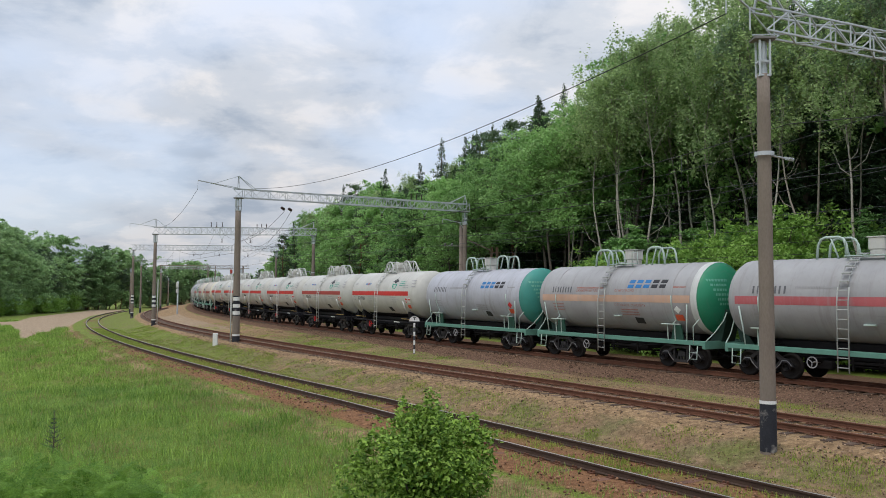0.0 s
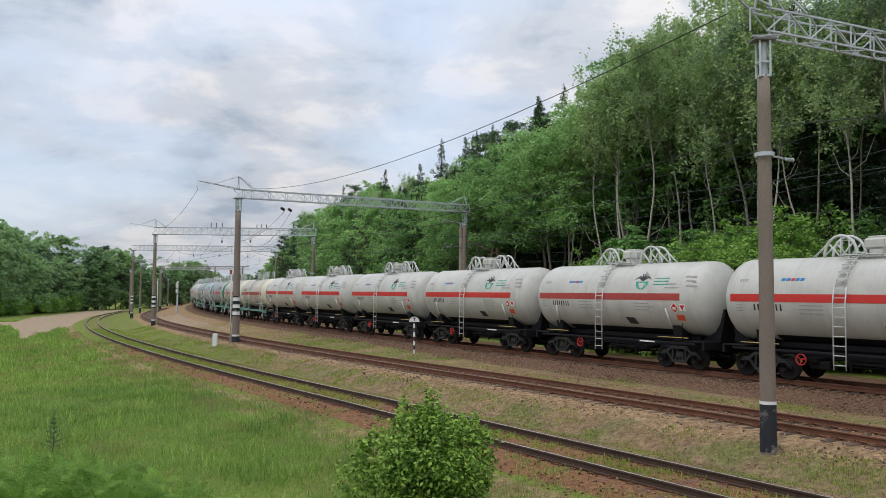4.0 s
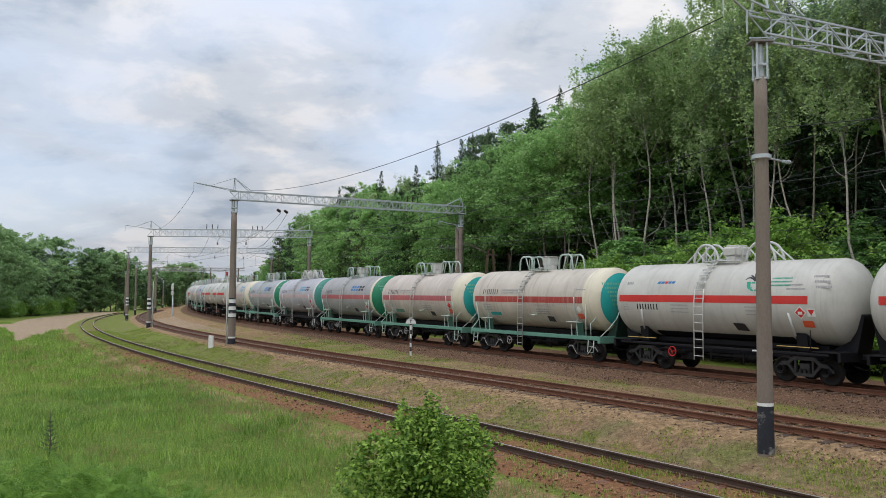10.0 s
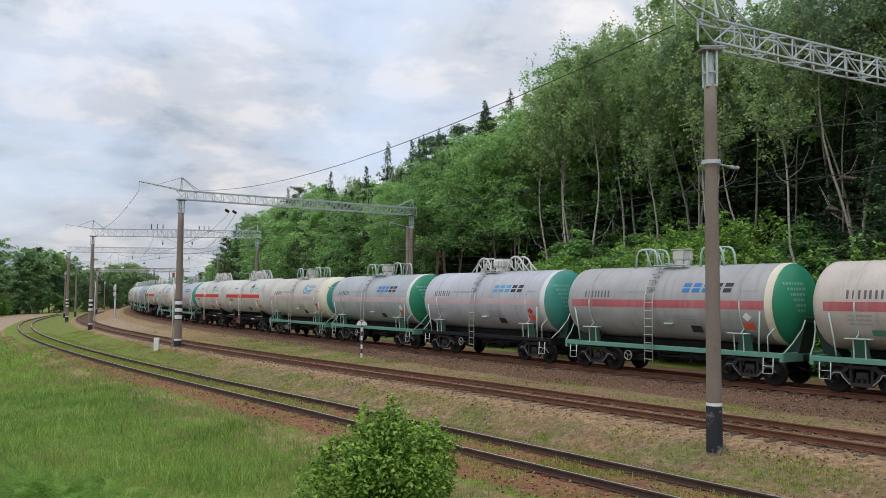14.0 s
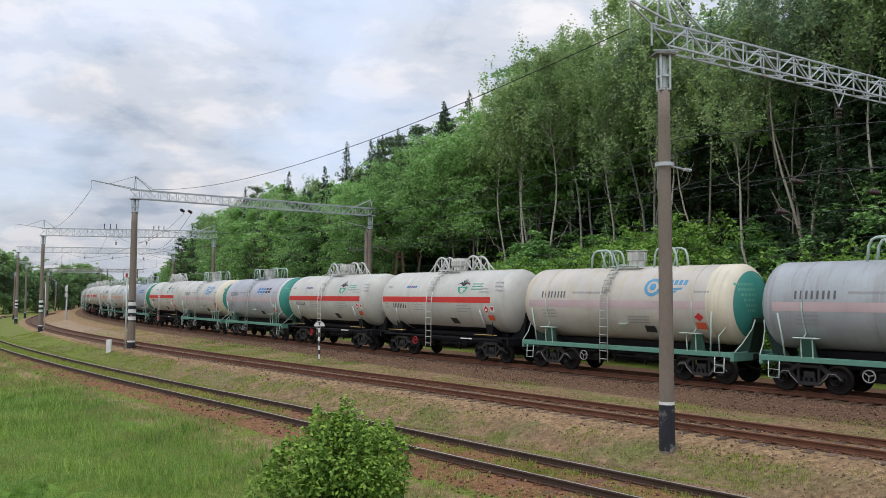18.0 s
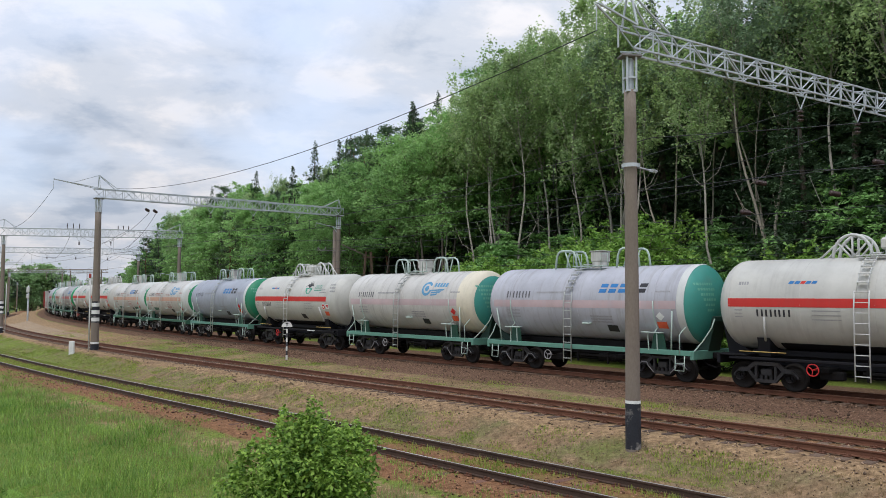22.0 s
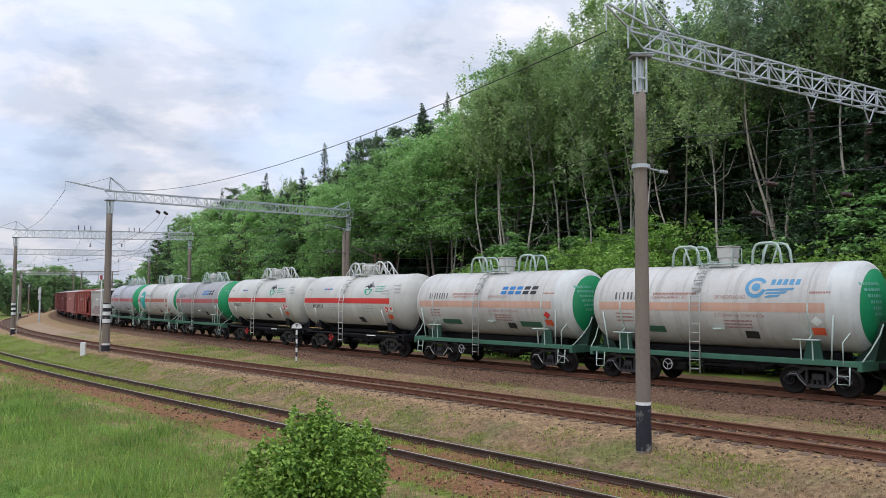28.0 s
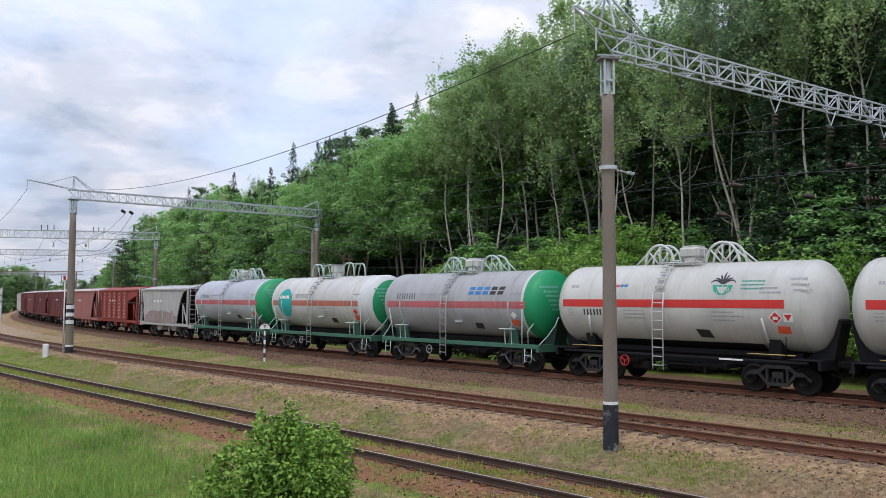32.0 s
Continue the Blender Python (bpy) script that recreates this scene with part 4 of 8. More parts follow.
def hand_wheel(root, x, y, z, mat):
    g = Geo().tube([(x + 0.2 * math.cos(2 * math.pi * k / 18), y, z + 0.2 * math.sin(2 * math.pi * k / 18)) for k in range(18)], 0.022, 6, closed=True)
    for k in range(3):
        a = 2 * math.pi * k / 3 + 0.4
        g.tube([(x, y, z), (x + 0.2 * math.cos(a), y, z + 0.2 * math.sin(a))], 0.016, 5)
    g.tube([(x, y - 0.03, z), (x, y + 0.5, z)], 0.028, 6)
    part("brake_wheel", g, mat, root)


def under_gear(root, mat):
    part("air_reservoir", Geo().turned([(-0.55, 0.01), (-0.50, 0.16), (0.50, 0.16), (0.55, 0.01)], "X", 14, at=(0.9, -0.45, 0.72)), mat, root)
    part("brake_cylinder", Geo().turned([(-0.30, 0.01), (-0.30, 0.19), (0.22, 0.19), (0.30, 0.06), (0.8, 0.03)], "X", 14, at=(-0.9, 0.35, 0.74)), mat, root)
    part("brake_rod", Geo().tube([(-3.0, -0.25, 0.62), (3.0, -0.25, 0.62)], 0.025, 6).tube([(-3.2, 0.2, 0.55), (3.2, 0.2, 0.55)], 0.02, 6), mat, root)
    part("air_reservoir", Geo().turned([(-0.8, 0.01), (-0.74, 0.24), (0.74, 0.24), (0.8, 0.01)], "X", 16, at=(-0.2, 0.55, 0.72)), mat, root)
    part("brake_lever", Geo().box((0.2, -0.7, 0.78), (1.9, 0.05, 0.10), 0.01).bar((-0.6, -0.7, 0.5), (-0.6, -0.7, 0.95), 0.07).bar((1.0, -0.7, 0.46), (1.0, -0.7, 0.95), 0.07), mat, root)
    part("brake_frame", Geo().box((-1.9, 0, 0.82), (0.5, 2.3, 0.16), 0.02), mat, root)
    part("brake_frame", Geo().box((1.9, 0, 0.82), (0.4, 2.3, 0.16), 0.02), mat, root)
    part("brake_box", Geo().box((-1.7, -0.75, 0.64), (0.8, 0.3, 0.30), 0.04), mat, root)
    part("drain_valve", Geo().turned([(0.50, 0.10), (0.62, 0.14), (0.95, 0.14), (1.0, 0.22), (1.30, 0.24)], "Z", 14, at=(0.1, 0, 0)), mat, root)


def old_tank(name, label, body, end, stripe, ring, mark, frame="frame_green", arches="square", dirt="text_grey", number=8, outline="grey", extra=(), wrap=0.0, seed=1):
    """A liquefied gas tank wagon on a frame with side sills."""
    rnd = random.Random(seed)
    root = thing(name, label, "tank wagon", "tank wagons in the train")
    r, zc, half = 1.57, 3.02, 5.05
    depth = 0.68
    sd = Side(r, zc)
    bm_, fm = tank_mat(body), flat_paint(frame)
    steel = flat_paint("pale_green_steel" if frame != "frame_black" else "steel_white")
    shell = part("tank_shell", Geo().turned([(-half, r), (-half / 2, r), (0, r), (half / 2, r), (half, r)], "X", 44, at=(0, 0, zc)), bm_, root)
    part("rear_end", Geo().turned(dome_profile(-half, r, depth, flip=-1), "X", 44, at=(0, 0, zc)), tank_mat(body), root)
    part("front_end", Geo().turned(dome_profile(half + 0.0, r, depth), "X", 44, at=(0, 0, zc)), tank_paint(end + "_end_paint", COL[end], (0.16, 0.17, 0.15), 0.5, 0.45), root, end.replace("_", " ") + " painted tank end")
    if wrap:
        part("end_band", Geo().turned([(half - wrap, r + 0.004), (half, r + 0.004), (half + 0.02, r - 0.002)], "X", 44, at=(0, 0, zc)), tank_paint(end + "_end_paint", COL[end], (0.16, 0.17, 0.15), 0.5, 0.45), root)
    if ring:
        wide = 0.62 if ring[1] else 0.17
        prof = [(half - wide, r + 0.005), (half + 0.07, r + 0.006), (half + 0.14, r - 0.022)]
        if ring[1]:
            prof = [(half - wide, r + 0.005)] + [(u, q + 0.007) for u, q in dome_profile(half, r, depth, 18)[:8]]
        elif wrap:
            prof = [(half - wrap - 0.15, r + 0.006), (half - wrap, r + 0.006)]
        part("painted_ring", Geo().turned(prof, "X", 44, at=(0, 0, zc)), tank_paint(ring[0] + "_paint_ring", COL[ring[0]], amount=0.4), root)
    for x in (-3.85, 3.85):
        part("strap", Geo().turned([(x - 0.03, r + 0.002), (x - 0.03, r + 0.014), (x + 0.03, r + 0.014), (x + 0.03, r + 0.002)], "X", 36, at=(0, 0, zc)), bm_, root)
    for x in (-2.5, 0.05, 2.5):
        part("weld_seam", Geo().turned([(x - 0.02, r + 0.001), (x, r + 0.007), (x + 0.02, r + 0.001)], "X", 36, at=(0, 0, zc)), bm_, root)
    for side in (-1, 1):
        if stripe:
            part("stripe", sd.patch(Geo(), -half + 0.12, half - (0.62 if ring and ring[1] else 0.2), -0.20, 0.12, side, 6), tank_paint(stripe + "_stripe", COL[stripe], COL[body], 0.5), root)
    # marks on the visible side
    g = Geo()
    numerals(sd, g, -4.15, 0.22, number, 0.30, rnd)
    tagged(part("painted_number", g, flat_paint("number_grey"), root), kind="stuff")
    g = Geo()
    for k in range(3):
        sd.bars(g, -4.1, -0.38 - 0.15 * k, 0.8, 0.06, rnd)
        sd.bars(g, 0.7, -0.58 - 0.13 * k, 1.1, 0.06, rnd)
    sd.bars(g, -2.3, 0.42, 1.9, 0.08, rnd)
    sd.bars(g, 3.9, 0.45, 0.7, 0.07, rnd)
    tagged(part("lettering", g, flat_paint("text_red" if stripe in ("orange", "pale_orange") else dirt), root), kind="stuff")
    if stripe in ("orange", "pale_orange", "dark_red", "brick_red") or body in ("cream", "pink_cream"):
        ink = flat_paint("text_red" if "orange" in stripe else "text_grey")
        wording(sd, "СЖИЖЕННЫЙ ГАЗ", -2.35, 0.26, 0.17, 1.55, ink, root)
        wording(sd, "С ГОРКИ НЕ СПУСКАТЬ", 0.35, -0.40, 0.16, 1.95, ink, root)
        if "orange" in stripe:
            wording(sd, "ОГНЕОПАСНО", 0.35, 0.26, 0.17, 1.25, ink, root)
    part("data_plate", sd.poly(Geo(), [(1.45, -0.93), (1.40, -1.28), (1.92, -1.30), (1.96, -0.95)], up=0.02), flat_paint("plate_black"), root)
    part("bracket", Geo().box((0.45, -1.42, zc - 0.85), (0.40, 0.16, 0.06), 0.01), steel, root)
    part("hazard_panel", sd.patch(Geo(), 3.92, 4.36, -1.02, -0.72, up=0.016), flat_paint("placard_orange"), root)
    part("hazard_diamond", sd.poly(Geo(), [(3.92, -0.50), (4.12, -0.68), (4.32, -0.50), (4.12, -0.32)], up=0.010), flat_paint("placard_red" if seed % 2 else "text_white"), root)
    if mark == "word":
        word_mark(sd, root, 1.15, 0.44, 0.56, faded=seed % 3 == 0)
    elif mark == "swirl":
        swirl(sd, "sky_blue", root, 1.95, 0.70, 0.82)
    elif mark == "round":
        g = Geo()
        for k in range(20):
            a0, a1 = 2 * math.pi * k / 20, 2 * math.pi * (k + 1) / 20
            for j in range(5):
                q0, q1 = j / 5, (j + 1) / 5
                sd.poly(g, [(-3.45 + 0.80 * q * math.cos(a), -0.05 + 0.92 * q * math.sin(a)) for q, a in ((q0, a0), (q1, a0), (q1, a1), (q0, a1))], up=0.010)
        part("round_emblem", g, flat_paint("turquoise"), root, "large round turquoise emblem")
        g = Geo()
        sd.bars(g, -4.05, 0.22, 1.1, 0.20, rnd)
        for i, q in enumerate(g.v):
            g.v[i] = (q[0], q[1] - 0.02, q[2])
        part("emblem_lettering", g, flat_paint("text_white"), root)
    if end in ("bright_green", "turquoise", "teal", "green"):
        g = Geo()
        for k in range(6):
            hh = 0.72 - 0.2 * k
            x = -1.15 + 0.1 * k
            while x < -0.25:
                w = rnd.uniform(0.05, 0.13)
                vs = []
                for yy, zz in ((x, hh), (x + w, hh), (x + w, hh + 0.1), (x, hh + 0.1)):
                    c = math.sqrt(max(0.0, 1 - (yy * yy + zz * zz) / (r * r)))
                    vs.append((half + depth * c + 0.012, yy, zc + zz))
                g.add(vs, [(0, 1, 2, 3)])
                x += w + 0.04
        tagged(part("warning_lettering", g, flat_paint("text_faint"), root), kind="stuff")
    for key, (u0, u1, h0, h1) in extra:
        part("painted_patch", sd.patch(Geo(), u0, u1, h0, h1, up=0.004), flat_paint(key), root)
    top_gear(root, zc + r, steel, arches, tank_mat("chalk"))
    side_ladder(root, sd, -0.35, 0.50, flat_paint("ladder_grey"))
    # frame
    for sy in (-1, 1):
        g = Geo().box((0, sy * 1.42, 1.14), (10.9, 0.10, 0.17), 0.012).box((0, sy * 1.36, 1.235), (10.9, 0.18, 0.02), 0.006)
        part("side_sill", g, fm, root)
    part("centre_sill", Geo().box((0, 0, 1.00), (10.9, 0.5, 0.36), 0.02), dark_steel, root)
    # dark box added to keep the gap between tank and sills from showing bright
    part("tank_cradle", Geo().box((0, 0, 1.32), (8.9, 1.0, 0.28), 0.02), dark_steel, root)
    for sx in (-1, 1):
        part("end_sill", Geo().box((sx * 5.45, 0, 1.08), (0.16, 2.90, 0.34), 0.02), fm, root)
        for sy in (-1, 1):
            part("saddle", Geo().plate([(sx * 3.85 - 0.36, 1.1), (sx * 3.85 + 0.36, 1.1), (sx * 3.85 + 0.22, 1.85), (sx * 3.85 - 0.22, 1.85)], sy * 1.20 - 0.03, sy * 1.20 + 0.03), flat_paint("saddle_green"), root)
        part("bolster", Geo().box((sx * 3.85, 0, 1.12), (0.7, 2.2, 0.34), 0.02), dark_steel, root)
        part("end_stop", Geo().plate([(sx * 4.8, 1.1), (sx * 5.50, 1.1), (sx * 5.84, 2.36), (sx * 5.82, 2.52), (sx * 5.74, 2.56), (sx * 5.60, 2.08), (sx * 5.45, 1.76), (sx * 5.12, 1.48)], -0.42, 0.42), flat_paint("stop_green"), root)
        part("stop_edge", Geo().tube([(sx * 5.84, -0.44, 2.46), (sx * 5.76, -0.55, 2.1), (sx * 5.62, -0.95, 1.6), (sx * 5.52, -1.38, 1.24)], 0.026, 6), steel, root)
        part("strap_rod", Geo().tube([sd.p(sx * 3.85, h, up=0.03) for h in (0.1, -0.2, -0.5, -0.8, -1.0)] + [(sx * 3.85, -1.49, 1.92)], 0.024, 6), steel, root)
        part("sling", Geo().tube([(sx * 4.55, -1.42, 1.14), (sx * 4.62, -1.50, 1.9), (sx * 4.72, -1.60, 2.75)], 0.03, 6), steel, root)
        part("foot_step", Geo().tube([(sx * 4.75, -1.46, 1.05), (sx * 4.75, -1.50, 0.48), (sx * 5.15, -1.50, 0.48), (sx * 5.15, -1.46, 1.05)], 0.022, 6).box((sx * 4.95, -1.50, 0.76), (0.4, 0.05, 0.02), 0.004), steel, root)
    part("step_board", Geo().box((3.75, -1.50, 1.90), (0.9, 0.22, 0.04), 0.01).bar((3.55, -1.45, 1.2), (3.55, -1.5, 1.9), 0.04).bar((3.95, -1.45, 1.2), (3.95, -1.5, 1.9), 0.04), steel, root)
    part("step_board", Geo().box((-3.75, -1.50, 1.90), (0.9, 0.22, 0.04), 0.01).bar((-3.55, -1.45, 1.2), (-3.55, -1.5, 1.9), 0.04).bar((-3.95, -1.45, 1.2), (-3.95, -1.5, 1.9), 0.04), steel, root)
    part("corner_handrail", Geo().tube([(4.95, -1.46, 1.1), (4.95, -1.48, 1.85), (5.2, -1.2, 2.3)], 0.022, 6), steel, root)
    hand_wheel(root, -1.75, -1.40, 0.74, flat_paint("text_grey"))
    under_gear(root, dark_steel)
    running_gear(root, 3.9, outline)
    coupler(root, 6.0)
    return root


def white_tank(name, label, stripe="red", seed=1):
    """A large white tank wagon without side sills, on a black centre sill."""
    rnd = random.Random(seed)
    root = thing(name, label, "tank wagon", "tank wagons in the train")
    r, zc, half, depth = 1.63, 3.03, 4.95, 0.85
    sd = Side(r, zc)
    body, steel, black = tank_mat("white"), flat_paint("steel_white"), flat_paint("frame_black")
    part("tank_shell", Geo().turned([(-half, r), (-half / 2, r), (0, r), (half / 2, r), (half, r)], "X", 44, at=(0, 0, zc)), body, root)
    part("rear_end", Geo().turned(dome_profile(-half, r, depth, flip=-1), "X", 44, at=(0, 0, zc)), body, root)
    part("front_end", Geo().turned(dome_profile(half, r, depth), "X", 44, at=(0, 0, zc)), body, root)
    for x in (-half, -2.4, 0.0, 2.4, half):
        part("weld_seam", Geo().turned([(x - 0.02, r + 0.001), (x, r + 0.006), (x + 0.02, r + 0.001)], "X", 36, at=(0, 0, zc)), body, root)
    for side in (-1, 1):
        part("stripe", sd.patch(Geo(), -5.0, 4.45, -0.08, 0.22, side, 6), tank_paint(stripe + "_bright_stripe", COL[stripe], (0.3, 0.1, 0.08), 0.25), root)
    tagged(part("painted_number", numerals(sd, Geo(), -3.95, -0.42, 8, 0.25, rnd), flat_paint("ink"), root), kind="stuff")
    g = Geo()
    for k in range(3):
        sd.bars(g, -4.75, -0.22 - 0.12 * k, 0.30, 0.045, rnd)
        sd.bars(g, -2.0, -0.22 - 0.15 * k, 0.95, 0.04, rnd)
        sd.bars(g, 1.75, -0.25 - 0.15 * k, 0.9 + 0.3 * (k == 1), 0.045, rnd)
        sd.bars(g, 4.55 + 0.1 * k, 0.95 - 0.22 * k, 0.6, 0.09, rnd, fill=0.5)
    sd.bars(g, -4.65, 0.72, 0.40, 0.13, rnd)
    sd.bars(g, 3.6, 0.62, 0.6, 0.06, rnd)
    sd.bars(g, 3.55, 0.45, 0.8, 0.06, rnd)
    tagged(part("lettering", g, flat_paint("text_grey"), root), kind="stuff")
    for c, u0, u1 in (("blue", -2.85, -2.68), ("blue", -2.64, -2.47), ("red", -2.44, -2.29), ("blue", -2.26, -2.10), ("blue", -2.06, -1.90)):
        g = Geo()
        sd.poly(g, [(u0, 0.74), (u1, 0.74), (u1 + 0.05, 0.85), (u0 + 0.05, 0.85)])
        part("trade_mark", g, flat_paint(c), root)
    fan_mark(sd, root, 2.15, 0.74, 0.92)
    g = Geo()
    for k in range(3):
        sd.bars(g, 2.85, 0.90 - 0.15 * k, 0.85, 0.06, rnd)
    tagged(part("emblem_lettering", g, flat_paint("leaf_green"), root), kind="stuff")
    part("data_plate", sd.poly(Geo(), [(1.02, -0.90), (1.12, -1.28), (1.66, -1.30), (1.56, -0.92)], up=0.02), flat_paint("plate_black"), root)
    part("hazard_panel", sd.patch(Geo(), 4.15, 4.58, -0.98, -0.70, up=0.016), flat_paint("placard_orange"), root)
    part("hazard_diamond", sd.poly(Geo(), [(3.92, -0.40), (4.12, -0.60), (4.32, -0.40), (4.12, -0.20)], up=0.010), flat_paint("placard_red"), root)
    part("diamond_border", sd.poly(Geo(), [(3.87, -0.40), (4.12, -0.65), (4.37, -0.40), (4.12, -0.15)], up=0.004), flat_paint("text_white"), root)
    part("diamond_field", sd.patch(Geo(), 4.03, 4.21, -0.47, -0.36, up=0.015), flat_paint("text_white"), root)
    part("triangle_card", sd.patch(Geo(), 4.40, 4.72, -0.54, -0.24, up=0.004), flat_paint("text_white"), root)
    part("hazard_triangle", sd.poly(Geo(), [(4.42, -0.28), (4.56, -0.50), (4.70, -0.28)], up=0.012), flat_paint("placard_red"), root)
    top_gear(root, zc + r, steel, "round", body)
    # ladder up the side and over
    side_ladder(root, sd, -0.35, 0.60, steel, 0.46)
    part("centre_sill", Geo().box((0, 0, 1.02), (11.0, 0.55, 0.40), 0.02), black, root)
    # black box added below the tank to close the bright gap there
    part("tank_cradle", Geo().box((0, 0, 1.31), (9.2, 1.1, 0.22), 0.02), black, root)
    # black patch along the lowest part of the shell on both sides
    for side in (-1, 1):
        part("belly_sheet", sd.patch(Geo(), -3.4, 3.4, -2.2, -1.56, side, 4, up=0.006), black, root, "black lowest part of the tank shell")
    for sx in (-1, 1):
        part("end_platform", Geo().box((sx * 5.0, 0, 1.22), (1.1, 2.9, 0.05), 0.01).box((sx * 5.5, 0, 1.06), (0.12, 2.9, 0.34), 0.02), black, root)
        part("saddle", Geo().plate([(-1.1, 1.2), (1.1, 1.2), (1.22, 1.86), (0.9, 1.68), (0.5, 1.48), (0, 1.42), (-0.5, 1.48), (-0.9, 1.68), (-1.22, 1.86)], sx * 3.9 - 0.22, sx * 3.9 + 0.22, "YZ"), black, root)
        part("end_stop", Geo().plate([(sx * 4.6, 1.2), (sx * 5.60, 1.2), (sx * 5.86, 2.42), (sx * 5.86, 2.56), (sx * 5.78, 2.60), (sx * 5.60, 2.0), (sx * 5.35, 1.62), (sx * 4.95, 1.43)], -0.45, 0.45), black, root)
        part("sling", Geo().tube([(sx * 3.75, -1.32, 1.75), (sx * 3.70, -1.50, 2.2), (sx * 3.65, -1.63, 2.6)], 0.04, 6), steel, root)
        part("yellow_rail", Geo().tube([(sx * 3.0, -1.40, 1.36), (sx * 4.7, -1.40, 1.36)], 0.018, 5), paint("rail_yellow", (0.55, 0.38, 0.12)), root)
    for sy in (-1, 1):
        part("running_board", Geo().box((0, sy * 1.36, 1.12), (10.2, 0.16, 0.10), 0.02), black, root)
    part("frame_lettering", Geo().box((2.4, -1.446, 1.12), (0.9, 0.006, 0.06), 0.001), flat_paint("text_white"), root)
    part("hand_rail", Geo().tube([(4.4, -1.42, 1.22), (4.4, -1.42, 2.0)], 0.018, 5), black, root)
    hand_wheel(root, -2.1, -1.40, 0.84, flat_paint("placard_red"))
    under_gear(root, dark_steel)
    running_gear(root, 3.9)
    coupler(root, 6.0)
    return root


def hopper(name, label, colour, half=6.6, ribs=True, lower=None, seed=1):
    """A covered hopper wagon: side walls cut back in a curve over open end bays with posts, braces and ladders."""
    rnd = random.Random(seed)
    root = thing(name, label, "hopper wagon", "hopper wagons in the train")
    body = tank_paint(colour + "_hopper_paint", COL[colour], (0.16, 0.10, 0.09), 0.6, 0.6)
    W_, zb, zt = 1.52, 1.25, 3.98
    hl = half - 0.5

    def edge(u, sx=1):
        if ribs:
            return hl - 0.12 - (2.7 if sx > 0 else 0.9) * min(1.0, max(0.0, (0.80 - u) / 0.20)) ** 0.7
        return hl - 0.12 - (2.2 if sx > 0 else 0.9) * (1 - u) ** 0.42

    us = [k / 12 for k in range(13)]
    curve = [(edge(u), zb + (zt - zb) * u) for u in us]
    rear = [(edge(u, -1), zb + (zt - zb) * u) for u in us]
    for sy in (-1, 1):
        part("side_wall", Geo().plate(curve + [(-x, z) for x, z in rear[::-1]], sy * W_ - 0.03, sy * W_ + 0.03), body, root)
        for sx in (-1, 1):
            part("wall_edge", Geo().tube([(sx * x, sy * (W_ + 0.01), z) for x, z in (curve if sx > 0 else rear)], 0.05, 6), body, root)
    for sx in (-1, 1):
        g = Geo().add([(sx * (x - 0.15 - 1.1 * (1 - u)), y, z) for u, (x, z) in zip(us, curve if sx > 0 else rear) for y in (-W_ + 0.03, W_ - 0.03)], [(2 * k, 2 * k + 1, 2 * k + 3, 2 * k + 2) for k in range(12)])
        # on unribbed wagons a near-black colour paints the shade of the deep bay
        part("end_slope", g, flat_paint("bay_shade") if not ribs else flat_paint(colour), root)
    prof = [(-W_ - 0.06, zt), (-W_ * 0.6, zt + 0.18), (-0.45, zt + 0.28), (0.45, zt + 0.28), (W_ * 0.6, zt + 0.18), (W_ + 0.06, zt)]
    part("roof", Geo().plate(prof, -hl - 0.02, hl + 0.02, "YZ"), tank_paint("hopper_roof" if colour != "hopper_red" else colour + "_hopper_paint", COL["hopper_pale"], (0.2, 0.15, 0.13), 0.5), root)
    part("eaves_rail", Geo().box((0, -W_ - 0.07, zt - 0.02), (2 * hl, 0.08, 0.12), 0.01), body, root)
    for k in range(4):
        part("loading_hatch", Geo().box((-hl * 0.75 + k * hl * 0.5, 0, zt + 0.31), (1.3, 0.7, 0.08), 0.02), body, root)
    if lower:
        n = 22
        top = [(-edge(0.3, -1) + (edge(0.3) + edge(0.3, -1)) * k / n, zb + 0.95 + 0.35 * noise.noise(Vector((k * 0.45, seed, 0))) - (0.35 if k < 3 or k > n - 3 else 0)) for k in range(n + 1)]
        g = Geo().plate([(-edge(0, -1) + 0.1, zb + 0.02), (edge(0) - 0.1, zb + 0.02)] + top[::-1], -W_ - 0.038, -W_ - 0.034)
        part("faded_paint", g, tank_paint(lower + "_hopper_paint", COL[lower], (0.40, 0.38, 0.36), 0.7, 0.7), root, "mauve faded lower paint")
    if ribs:
        n, m = 6, 9
        x0 = (edge(0) + edge(0, -1)) / 2 - 0.15
        xm = (edge(0) - edge(0, -1)) / 2
        for k in range(n):
            part("rib", Geo().box((xm - x0 + 2 * x0 * k / (n - 1), -W_ - 0.06, (zb + zt) / 2), (0.11, 0.09, zt - zb - 0.1), 0.01), body, root)
        for k in range(m):
            part("cross_rib", Geo().box((xm, -W_ - 0.05, zb + 0.1 + (zt - zb - 0.25) * k / (m - 1)), (2 * x0, 0.06, 0.09), 0.01), body, root)
        if colour == "hopper_red":
            g = Geo()
            for i in range(n - 1):
                for j in range(m - 1):
                    x, z = xm - x0 + 2 * x0 * (i + 0.5) / (n - 1), zb + 0.1 + (zt - zb - 0.25) * (j + 0.5) / (m - 1)
                    w, h = rnd.uniform(0.18, 0.30), rnd.uniform(0.06, 0.10)
                    g.plate([(x - w, z - h), (x + w * 0.7, z - h * 0.6), (x + w, z + h), (x - w * 0.8, z + h * 0.7)], -W_ - 0.036, -W_ - 0.033)
